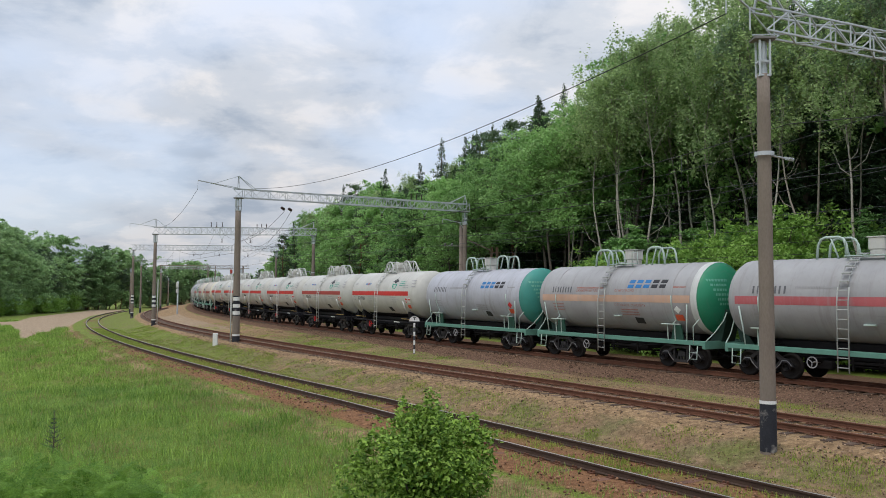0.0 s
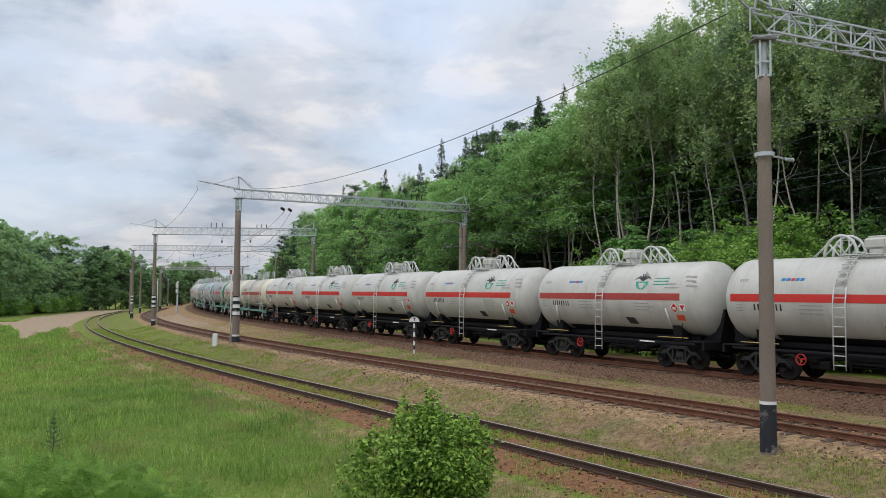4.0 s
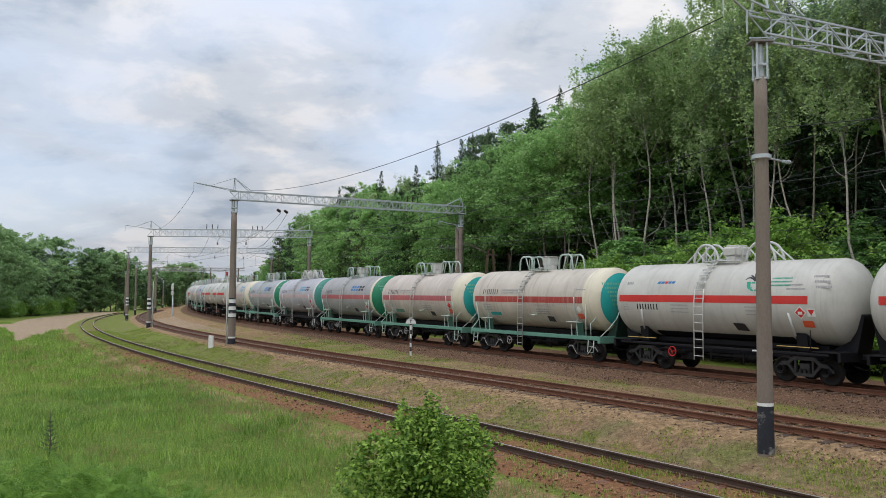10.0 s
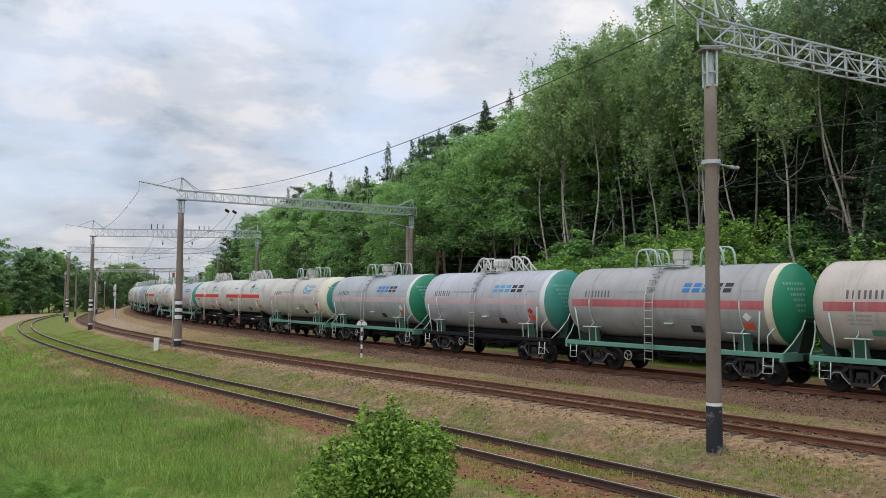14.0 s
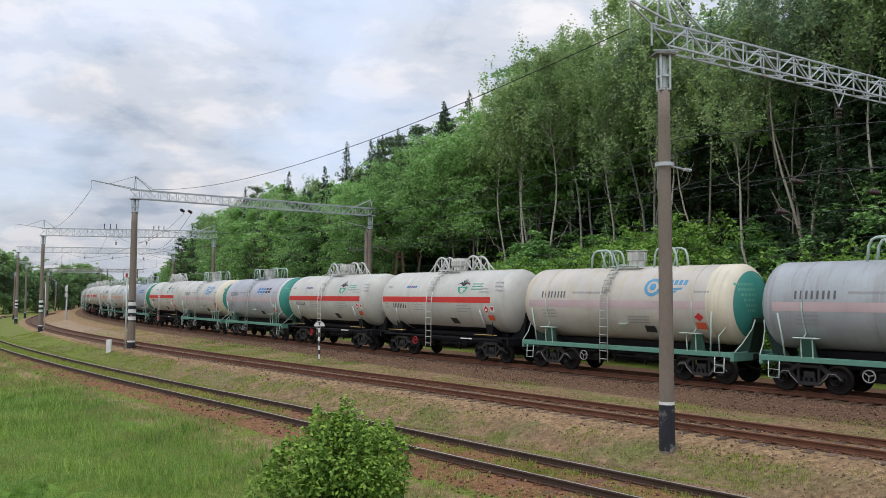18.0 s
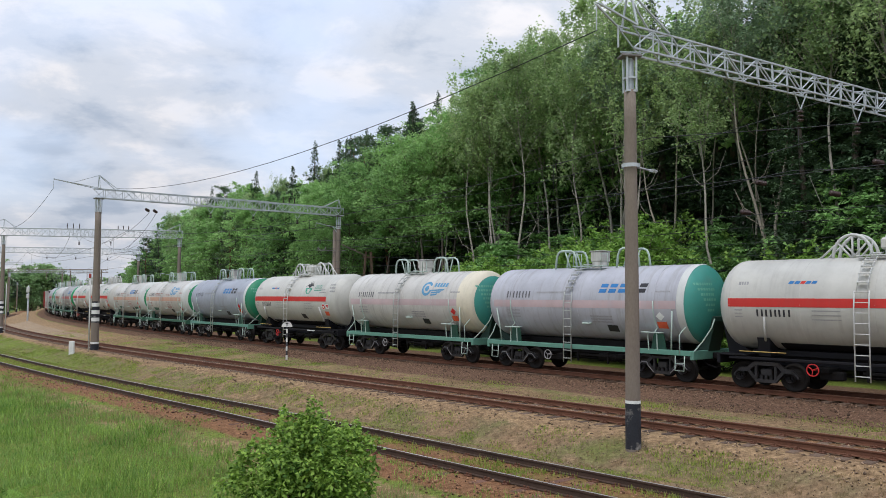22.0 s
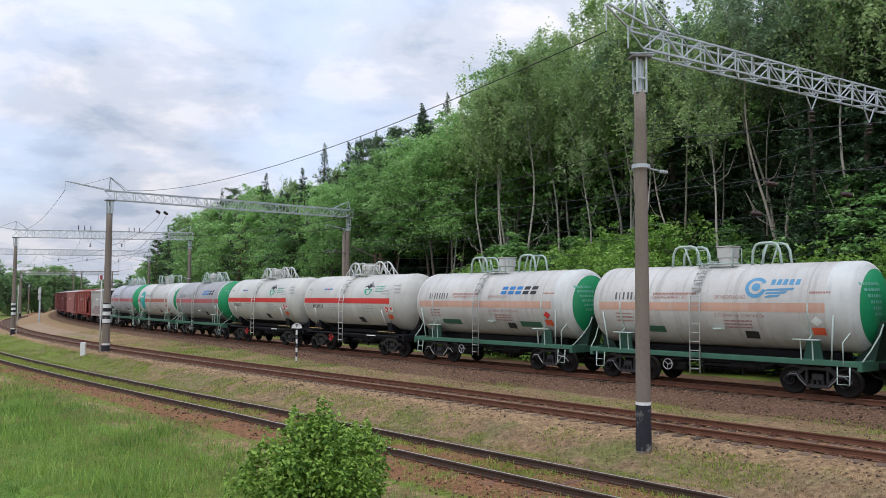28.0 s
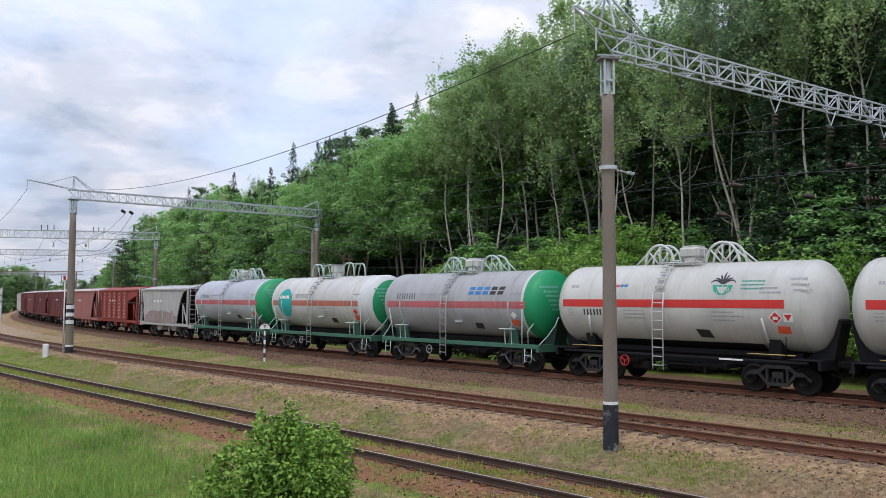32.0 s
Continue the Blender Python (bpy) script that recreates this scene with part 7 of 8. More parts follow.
def pine_tree(seed, h, spread, clumps, leaf):
    """A pine: bare reddish trunk, crooked limbs and flat pads of needles up to a broken top."""
    rng = np.random.default_rng(seed)
    g = Geo()
    top = [Vector((0.25 * math.sin(k + seed), 0.2 * math.cos(k * 1.3), h * k / 9)) for k in range(10)]
    g.tube(top, [h * 0.012 * (1 - 0.88 * k / 9) for k in range(10)], 7)
    twigs, wide = [], []
    for i in range(30):
        k = (i + rng.uniform(0, 1)) / 30
        t = 0.42 + 0.57 * k
        q = min(8.999, t * 9)
        base = top[int(q)].lerp(top[int(q) + 1], q - int(q))
        a = i * 2.4 + rng.uniform(-0.4, 0.4)
        reach = spread * (0.25 + 0.75 * math.sin(math.pi * (0.25 + 0.68 * k))) * rng.uniform(0.5, 1.1)
        end = base + Vector((math.cos(a) * reach, math.sin(a) * reach, reach * rng.uniform(0.05, 0.45)))
        end.z = min(end.z, h)
        g.tube([base, base.lerp(end, 0.5) + Vector((0, 0, -0.08)), end], [0.05, 0.03, 0.01], 4)
        for j in range(clumps // 30):
            u = 0.35 + 0.7 * (j + rng.uniform(0, 1)) / (clumps // 30)
            twigs.append(tuple(base.lerp(end, u) + Vector((rng.normal(0, 0.16), rng.normal(0, 0.16), rng.normal(0, 0.07))) * reach))
            wide.append(0.42)
    for k in range(8):
        twigs.append((top[9].x + rng.normal(0, 0.25), top[9].y + rng.normal(0, 0.25), h - 0.16 * k))
        wide.append(0.36)
    pts, out = leaf_clumps(rng, twigs, wide, 34, 0.5)
    v, q = leaves(rng, pts, leaf, out, slim=0.45, simple=True)
    return g, v, q


def template(name, data, bark, leaf):
    g, v, q = data
    return g.mesh("trunk", bark), raw_mesh("crown", v, q, leaf)


BIRCHES = ((22.0, 2.5, 0.50), (20.5, 2.3, 0.58), (23.0, 2.7, 0.46), (19.0, 2.1, 0.55), (21.5, 2.4, 0.62))
THIN_BIRCHES = ((22.0, 2.2, 0.68), (20.0, 2.0, 0.72), (23.0, 2.4, 0.66), (21.0, 2.1, 0.74))
BROADS = ((18.0, 4.0, 0.42), (20.0, 4.3, 0.46), (16.0, 3.8, 0.38), (19.0, 3.6, 0.50))
MIDDLES = ((17.0, 3.6, 0.16), (18.5, 4.0, 0.20), (16.0, 3.5, 0.12), (19.0, 3.8, 0.22))
INNERS = ((16.0, 3.8, 0.12), (18.0, 4.0, 0.16))
MAPLES = ((5.0, 2.2, 0.20), (6.5, 2.5, 0.22), (4.0, 1.9, 0.16), (8.0, 2.7, 0.20), (9.5, 2.9, 0.20))
SPRUCES, PINES = (21.0, 18.5, 16.0), (20.0, 18.0, 17.0)
FARS = ((15.5, 4.6, 0.01), (17.0, 4.8, 0.02), (14.0, 4.4, 0.01))
TREES = {
    "birch": [template("birch", broad_tree(11 + k, *d, 190, 30, 0.160, "birch"), bark_birch, leaf_birch) for k, d in enumerate(BIRCHES)],
    "thin_birch": [template("thin_birch", broad_tree(21 + k, *d, 120, 26, 0.150, "birch"), bark_thin_birch, leaf_birch_shaded) for k, d in enumerate(THIN_BIRCHES)],
    "broad": [template("broad", broad_tree(31 + k, *d, 330, 42, 0.185), bark_dark, leaf_broad) for k, d in enumerate(BROADS)],
    "inner": [template("inner", broad_tree(41 + k, *d, 240, 30, 0.27), bark_dark, leaf_broad) for k, d in enumerate(INNERS)],
    "middle": [template("middle", broad_tree(45 + k, *d, 330, 38, 0.23), bark_dark, leaf_broad) for k, d in enumerate(MIDDLES)],
    "small": [template("small", broad_tree(51 + k, *d, 150, 34, 0.17, "maple"), bark_dark, leaf_maple) for k, d in enumerate(MAPLES)],
    "spruce": [template("spruce", spruce_tree(71 + k, h, 2.9, 10000, 0.28), bark_dark, leaf_dark) for k, h in enumerate(SPRUCES)],
    "pine": [template("pine", pine_tree(81 + k, h, 2.8, 240, 0.22), bark_pine, leaf_pine) for k, h in enumerate(PINES)],
    "far": [template("far", broad_tree(91 + k, *d, 280, 34, 0.34), bark_dark, leaf_haze) for k, d in enumerate(FARS)],
    "far_pine": [template("far_pine", pine_tree(96 + k, h, 3.4, 180, 0.34), bark_pine, leaf_haze_pine) for k, h in enumerate((16, 14))],
    "shrub": [template("shrub", broad_tree(101 + k, h, sp, 0.04, 240, 34, 0.105, "shrub"), bark_dark, leaf_fresh) for k, (h, sp) in enumerate(((3.6, 1.5), (3.0, 1.4), (4.2, 1.6)))],
}
TREE_TALL = {"thin_birch": [d[0] for d in THIN_BIRCHES], "birch": [d[0] for d in BIRCHES], "broad": [d[0] for d in BROADS], "middle": [d[0] for d in MIDDLES], "inner": [d[0] for d in INNERS], "small": [d[0] for d in MAPLES],
             "spruce": SPRUCES, "pine": PINES}
TREE_LABEL = {
    "thin_birch": ("aspen_tree", "slender winding birch with bare trunk and thin crown in a shaded leaf green", "tree"),
    "birch": ("birch_tree", "tall slender birch with pale trunk and airy green crown", "tree"),
    "broad": ("deciduous_tree", "tall leafy green deciduous tree at the forest edge", "tree"),
    "inner": ("deciduous_tree", "tall shaded deciduous tree inside the forest", "tree"),
    "middle": ("deciduous_tree", "dense leafy green tree on the forest slope", "tree"),
    "small": ("young_tree", "young leafy tree under the taller forest trees", "tree"),
    "spruce": ("spruce_tree", "dark green pointed spruce in the forest", "tree"),
    "pine": ("pine_tree", "tall pine with reddish trunk and dark needle crown", "tree"),
    "far": ("deciduous_tree", "distant leafy green tree at the edge of woods", "tree"),
    "far_pine": ("pine_tree", "distant pine with a dark crown", "tree"),
    "shrub": ("shrub", "fresh light green shrub along the forest edge", "shrub"),
}


def plant(kind, x, y, z, rnd, scale=1.0, lean=3.0, which=None):
    name, label, cat = TREE_LABEL[kind]
    tr, cr = TREES[kind][which if which is not None else rnd.randrange(len(TREES[kind]))]
    root = thing(name, label, cat, "forest trees" if cat == "tree" else "forest edge shrubs")
    s = scale * rnd.uniform(0.94, 1.06)
    root.matrix_basis = Matrix.Translation((x, y, z - 0.1)) @ pose(0, 0, 0, rnd.uniform(-lean, lean), rnd.uniform(-lean, lean), rnd.uniform(0, 360)) @ Matrix.Diagonal((s * rnd.uniform(0.92, 1.08), s * rnd.uniform(0.92, 1.08), s, 1))
    part("trunk", tr, None, root)
    part("crown", cr, None, root)
    return root


# height of the wood along the line, at three depths behind its edge
TREELINE = {
    13.0: ((-10, 23.0), (30, 23.0), (34, 22.0), (37, 21.4), (41, 19.6), (45, 17.6), (50, 17.0), (58, 16.4), (64, 17.0), (70, 15.6), (78, 16.0), (86, 17.6), (97, 17.4), (110, 15.8), (126, 15.6), (141, 11.5), (160, 10.0)),
    20.0: ((-10, 24.0), (36, 24.0), (41, 23.0), (45, 22.4), (49, 20.6), (54, 18.4), (58, 18.0), (64, 17.6), (72, 16.8), (79, 17.8), (86, 16.4), (96, 16.6), (106, 18.8), (123, 18.6), (142, 17.0), (172, 17.0)),
    28.0: ((-10, 25.0), (44, 25.0), (50, 24.4), (55, 23.6), (60, 21.4), (66, 18.8), (78, 18.2), (87, 17.2), (97, 18.6), (105, 16.2), (120, 17.4), (134, 20.0), (160, 20.0)),
}


def tall(s, d):
    """Height to which the trees grow at s along the line and d beside it."""
    ds = sorted(TREELINE)
    hs = [float(np.interp(s, *zip(*TREELINE[q]))) for q in ds]
    return float(np.interp(d, ds, hs))


def right_forest():
    rnd = random.Random(21)

    def grow(kind, s, d, share=1.0, lean=3.0, height=None):
        want = height or tall(s, d) * share
        near = sorted(range(len(TREE_TALL[kind])), key=lambda i: abs(TREE_TALL[kind][i] - want))
        k = near[rnd.randrange(min(3 if kind != "small" else 2, len(near)))]
        plant(kind, *ground_at(s, d), rnd, want / TREE_TALL[kind][k] / 1.03, lean=lean, which=k)

    # bright shrubs along the edge
    s = -6.0
    while s < 150:
        for d0 in (9.5, 11.2):
            p = ground_at(s + rnd.uniform(-0.6, 0.6), d0 + rnd.uniform(-0.8, 0.8))
            plant("shrub", *p, rnd, float(np.interp(s, (0, 18, 23, 33, 40, 60), (1.25, 1.3, 1.62, 1.5, 0.85, 0.7))) * rnd.uniform(0.75, 1.1))
        s += 2.1 if s < 60 else 4.5
    # tall slender birches at the near end, their trunks bare to half their height; nearest ones mostly thin, with shade
    # in the leaf colour
    s = 4.0
    while s < 43:
        for d0, share in ((13.0, 0.98), (15.5, 0.98), (18.5, 0.98)):
            if rnd.random() < (0.80 if s < 13 else 0.30):
                continue
            kind = "thin_birch" if rnd.random() < (0.85 if s < 25 else 0.35 if s < 32 else 0.1) else "birch"
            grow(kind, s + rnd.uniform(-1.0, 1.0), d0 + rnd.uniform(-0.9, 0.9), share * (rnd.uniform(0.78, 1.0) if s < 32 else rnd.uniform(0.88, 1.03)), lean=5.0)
        s += 2.4
    # layered maples below them
    s = 2.0
    while s < 44:
        for d0 in (11.8, 13.4, 15.4, 18.0):
            if rnd.random() < 0.88:
                d = d0 + rnd.uniform(-0.9, 0.9)
                grow("small", s + rnd.uniform(-1.0, 1.0), d, height=rnd.uniform(3.6, 7.4) + (2.4 if s < 14 else 0.0) - 0.10 * (d - 11))
        s += 2.5
    # dark spruces and close trees that fill the wood behind; the spruces' dark needles stand in for its shade
    s = -4.0
    while s < 66:
        for d0 in (21.5, 25.0, 29.0, 34.0, 40.0):
            kind = "spruce" if rnd.random() < (0.72 if s < 40 else 0.42) else "inner"
            d = d0 + rnd.uniform(-1.6, 1.6)
            grow(kind, s + rnd.uniform(-1.5, 1.5), d, rnd.uniform(0.70, 0.84) if kind == "inner" else rnd.uniform(0.78, 0.96))
        if s < 15:
            for d0 in (13.2, 15.5, 18.0):
                grow("spruce", s + rnd.uniform(-1.2, 1.2), d0 + rnd.uniform(-0.8, 0.8), rnd.uniform(0.86, 1.0))
        s += 3.0
    # billowing broadleaf trees on slim trunks
    s = 38.0
    while s < 66:
        for d0 in (13.2, 16.2, 19.2):
            r = rnd.random()
            kind = "broad" if r < 0.80 else "birch" if r < 0.93 else "pine"
            grow(kind, s + rnd.uniform(-1.4, 1.4), d0 + rnd.uniform(-1.2, 1.2), rnd.uniform(0.80, 0.94) if kind != "pine" else 0.98)
        if rnd.random() < 0.3:
            grow("small", s + rnd.uniform(-1.2, 1.2), 12.5 + rnd.uniform(-0.8, 0.8), height=rnd.uniform(3.0, 5.0))
        s += 3.3
    for s, d, kind, share in ((57.0, 14.6, "pine", 1.10), (54.5, 15.4, "pine", 1.06), (53.0, 17.0, "spruce", 1.06), (51.0, 18.5, "spruce", 1.07), (66.0, 17.5, "spruce", 1.06), (70.5, 13.5, "spruce", 1.12), (79.0, 20.0, "spruce", 1.07),
                              (84.0, 28.0, "pine", 1.08), (78.0, 27.0, "spruce", 1.08), (69.0, 27.5, "spruce", 1.09), (64.0, 25.0, "pine", 1.06), (61.0, 22.0, "spruce", 1.08), (73.5, 21.0, "spruce", 1.07), (98.0, 14.0, "spruce", 1.08),
                              (59.0, 21.0, "spruce", 1.07), (63.0, 16.0, "spruce", 1.05), (56.0, 19.0, "spruce", 1.06), (88.0, 16.0, "spruce", 1.05)):
        grow(kind, s, d, share, lean=1.0)
    # the farther slope: dense green crowns with a few conifers
    s = 66.0
    while s < 150:
        for d0 in (13.5, 17.5, 22.0, 27.0):
            r = rnd.random()
            kind = "middle" if r < 0.70 else "birch" if r < 0.80 else "pine" if r < 0.88 else "spruce"
            grow(kind, s + rnd.uniform(-1.8, 1.8), d0 + rnd.uniform(-1.6, 1.6), rnd.uniform(0.80, 0.94))
        s += 4.0
    # a few more dark spruces among the near thin birches, added to darken that end of the wood
    for s in (3.5, 6.0, 8.5, 11.0, 13.5, 16.0, 18.5):
        for d0 in (12.6, 16.8) if s < 15 else (16.8, 19.4):
            grow("spruce", s + rnd.uniform(-0.8, 0.8), d0 + rnd.uniform(-0.5, 0.5), rnd.uniform(0.82, 0.98))


right_forest()


def left_forest():
    rnd = random.Random(5)
    for x0, y0, x1, y1, n, sc in ((-150, 118, -98, 158, 15, 1.06), (-98, 158, -114, 250, 28, 1.10), (-114, 250, -66, 330, 34, 1.0), (-66, 330, 40, 330, 34, 0.84)):
        for row in range(2):
            for k in range(n):
                t = (k + rnd.uniform(0, 0.9)) / n
                x, y = x0 + (x1 - x0) * t - row * 4.0 * (1 if y0 < 300 else 0) + rnd.uniform(-2, 2), y0 + (y1 - y0) * t + row * (4.5 if y0 >= 262 else 0.0) + rnd.uniform(-2, 2)
                p = ground_xy(x, y)
                low = float(np.interp(x / y, (-0.385, -0.36, -0.30, -0.275, -0.25, -0.1), (1.0, 0.80, 0.76, 0.56, 0.50, 0.55))) if y > 200 else 1.0
                plant("far_pine" if rnd.random() < (0.36 if y > 190 else 0.06) else "far", x, y, p.z, rnd, low * sc * rnd.uniform(1.0, 1.2) * (0.8 if row == 0 else 1.06))
    for k in range(30):
        y = 160 + 3.0 * k + rnd.uniform(-1, 1)
        x = -94 - (y - 158) * 0.19 + rnd.uniform(-1.5, 1.5)
        plant("shrub", x, y, ground_xy(x, y).z, rnd, 1.1)


left_forest()


def bush(name, label, x, y, z, h, spread, n, leaf, seed, mat=None):
    """A bush: many stems from one foot, and a full uneven crown of single leaves down to the ground."""
    rng = np.random.default_rng(seed)
    root = thing(name, label, "bush", at=Matrix.Translation((x, y, z)))
    lobes = []
    for i in range(26):
        a = i * 2.4 + rng.uniform(-0.4, 0.4)
        t = (i + 0.5) / 26
        reach = spread * math.sqrt(t) * rng.uniform(0.55, 1.0)
        top = h * (0.94 - 0.26 * (reach / spread) ** 2) * rng.uniform(0.88, 1.04)
        end = Vector((math.cos(a) * reach, math.sin(a) * reach, top - 0.25))
        if i % 3 == 0:
            part("stem", Geo().tube([(0.08 * math.cos(a), 0.08 * math.sin(a), -0.1), tuple(end * 0.5), tuple(end)], [0.025, 0.016, 0.006], 5), bark_dark, root)
        for k in range(5):
            q = spread * rng.uniform(0.22, 0.36)
            f = 1 - 0.17 * k
            lobes.append(((end.x * (0.6 + 0.4 * f), end.y * (0.6 + 0.4 * f), max(0.25, end.z * f)), (q, q * 0.8)))
    for i in range(64):
        a = rng.uniform(0, 6.28)
        q = spread * rng.uniform(0.05, 0.98)
        tip = h * (0.98 - 0.36 * (q / spread) ** 2) * rng.uniform(0.88, 1.06)
        for k in range(3):
            lobes.append(((math.cos(a) * q * (1 + 0.03 * k), math.sin(a) * q * (1 + 0.03 * k), tip - 0.13 * k), (0.05 + 0.03 * k, 0.11)))
    pts, out = crown_points(rng, lobes, n)
    keep = pts[:, 2] > 0.02
    v, q = leaves(rng, pts[keep], leaf, out[keep], slim=0.6)
    part("foliage", raw_mesh("foliage", v, q, mat or leaf_bush), None, root)
    return root


bush("bush", "round leafy light green bush beside the siding", -0.19, 11.4, -0.52, 2.29, 1.04, 25000, 0.070, 203)
bush("undergrowth_shrub", "low leafy green shrub in the tall grass", -5.9, 10.4, -0.60, 1.50, 0.9, 12000, 0.07, 206, leaf_fresh)


def frond_mesh(rng):
    """One arching bracken frond, a metre long: a thin stalk, paired side stems that shorten to the tip, and small leaflets along each."""
    g = Geo()
    path = [Vector((0.85 * t ** 1.6, 0, 1.0 * t - 0.42 * t ** 3)) for t in np.linspace(0, 1, 9)]
    g.tube(path, [0.010 * (1 - 0.8 * k / 8) for k in range(9)], 4)
    for k in range(10):
        t = 0.26 + 0.74 * k / 10
        i = min(7, int(t * 8))
        p = path[i].lerp(path[i + 1], t * 8 - i)
        d = (path[i + 1] - path[i]).normalized()
        n = 0.36 * (1.04 - t) ** 0.85 * rng.uniform(0.85, 1.1) + 0.02
        for sy in (-1, 1):
            a = Vector((0.45 * d.x, sy, 0.45 * d.z - 0.22 + rng.uniform(-0.12, 0.12))).normalized()
            m = max(3, int(n / 0.058))
            for j in range(m):
                u = (j + 0.6) / m
                q = p + a * n * u + Vector((0, 0, -0.10 * n * u * u))
                for sd in (-1, 1):
                    w = (d * sd + a * 0.5).normalized() * (0.068 * (1.1 - u) + 0.016) * min(1.0, n * 6)
                    c = a * 0.0250
                    g.add([q, q + w * 0.5 - c, q + w, q + w * 0.5 + c], [(0, 1, 2, 3)])
    return g.mesh("frond", leaf_fern)


leaf_fern = leaf_material("fern_fronds", (0.045, 0.140, 0.018), (0.290, 0.490, 0.090), per_object=0.6, blade=0.45, through=0.45)


def ferns():
    rng = np.random.default_rng(12)
    fronds = [frond_mesh(rng) for k in range(2)]
    for x, y, h, r in ((-5.1, 9.3, 1.42, 0.6), (-4.5, 8.9, 1.46, 0.6), (-4.0, 9.2, 1.36, 0.6), (-3.5, 8.8, 1.30, 0.6), (-3.1, 9.0, 1.16, 0.55), (-2.7, 8.7, 1.02, 0.5), (-5.5, 10.0, 1.40, 0.6), (-4.7, 9.9, 1.30, 0.6), (-4.0, 10.0, 1.12, 0.5)):
        z, h = float(bank(x, y)) - 0.05, h + 0.34
        root = thing("fern", "tall clump of fresh green fern fronds", "fern", "ferns", at=Matrix.Translation((x, y, z)))
        for k in range(46):
            a, q = rng.uniform(0, 360), r * math.sqrt(rng.uniform(0, 1))
            b = rng.uniform(0, 6.28)
            size = rng.uniform(0.26, 0.46)
            lift = max(0.05, h * rng.uniform(0.80, 1.0) - 0.58 * size - 0.22 * q)
            part("frond", fronds[k % 2], None, root, at=Matrix.Translation((q * math.cos(b), q * math.sin(b), lift)) @ pose(0, 0, 0, rng.uniform(-18, 18), rng.uniform(-25, 30), a) @ Matrix.Scale(size, 4))
        part("stems", Geo().tube([(0, 0, -0.1), (0.03, 0.02, h * 0.6)], [0.03, 0.012], 5).tube([(0.1, 0.1, -0.1), (0.2, 0.12, h * 0.6)], [0.02, 0.010], 5), leaf_fern, root)


ferns()


def sapling():
    """A young conifer with a thin leader and whorls of short twigs."""
    x, y = -10.5, 22.3
    z = ground_xy(x, y).z
    root = thing("conifer_sapling", "small dark conifer sapling standing in the meadow", "sapling", at=Matrix.Translation((x, y, z)) @ Matrix.Scale(0.68, 4))
    rng = np.random.default_rng(3)
    g = Geo().tube([(0, 0, -0.05), (0.03, 0, 0.8), (0.0, 0, 1.7)], [0.03, 0.02, 0.006], 6)
    pts = []
    for k in range(7):
        zz = 0.2 + 0.19 * k
        for j in range(5):
            a = j * 1.256 + k * 0.5 + rng.uniform(-0.2, 0.2)
            r = (1.5 - zz) * 0.36
            e = Vector((math.cos(a) * r, math.sin(a) * r, zz + r * 0.5))
            g.tube([(0, 0, zz), tuple(e)], [0.010, 0.004], 4)
            for q in rng.uniform(0.2, 1.0, 26):
                pts.append((e.x * q, e.y * q, zz + (e.z - zz) * q))
    for q in rng.uniform(1.2, 1.72, 50):
        pts.append((0, 0, q))
    part("trunk", g, bark_dark, root)
    pts = np.array(pts) + rng.normal(0, 0.012, (len(pts), 3))
    v, q = leaves(rng, pts, 0.075, None, slim=0.2)
    part("needles", raw_mesh("needles", v, q, leaf_dark), None, root)


sapling()


def blades(name, label, rng, pts, height, mat, width=0.012, per=6, spread=0.07, simple=False):
    """Grass: tufts of bent narrow blades at the points."""
    n = len(pts)
    c = np.repeat(pts, per, 0) + np.concatenate([rng.normal(0, spread, (n * per, 2)), np.zeros((n * per, 1))], 1)
    m = n * per
    a = rng.uniform(0, 2 * math.pi, m)
    hgt = (np.repeat(height, per) if np.ndim(height) else np.full(m, height)) * rng.uniform(0.5, 1.25, m)
    wid = (np.repeat(width, per) if np.ndim(width) else np.full(m, width)) * rng.uniform(0.7, 1.3, m)
    bend = rng.uniform(0.15, 1.1, m) * hgt
    dx, dy = np.cos(a), np.sin(a)
    px, py = -dy * wid, dx * wid
    z = np.zeros(m)
    lo0, lo1 = c + np.stack([px, py, z - 0.05], 1), c - np.stack([px, py, z + 0.05], 1)
    if simple:
        v = np.stack([lo0, lo1, c + np.stack([dx * bend, dy * bend, hgt], 1)], 1).reshape(-1, 3)
        return tagged(new(name, raw_mesh(name, v, np.arange(m * 3).reshape(m, 3), mat)), label, "grass", "", "stuff")
    mid = c + np.stack([dx * bend * 0.3, dy * bend * 0.3, hgt * 0.6], 1)
    m0, m1 = mid + np.stack([px, py, z], 1) * 0.7, mid - np.stack([px, py, z], 1) * 0.7
    tip = c + np.stack([dx * bend, dy * bend, hgt], 1)
    v = np.stack([lo0, lo1, m1, m0, tip + np.stack([px, py, z], 1) * 0.1, tip - np.stack([px, py, z], 1) * 0.1], 1).reshape(-1, 3)
    k = np.arange(m)[:, None] * 6
    q = np.concatenate([k + np.array([[0, 1, 2, 3]]), k + np.array([[3, 2, 5, 4]])])
    return tagged(new(name, raw_mesh(name, v, q, mat)), label, "grass", "", "stuff")


def scatter(rng, n, s0, s1, d0, d1, power=1.0):
    """Points on the ground in a stretch of the line; denser towards s0 with a higher power."""
    s = s0 + (s1 - s0) * rng.uniform(0, 1, n) ** power
    d = rng.uniform(0, 1, n)
    lo = d0(s) if callable(d0) else d0
    hi = d1(s) if callable(d1) else d1
    d = lo + (hi - lo) * d
    x, y = plan(s, d)
    return np.stack([x, y, np.maximum(level(s, d), bank(x, y))], 1), s, d


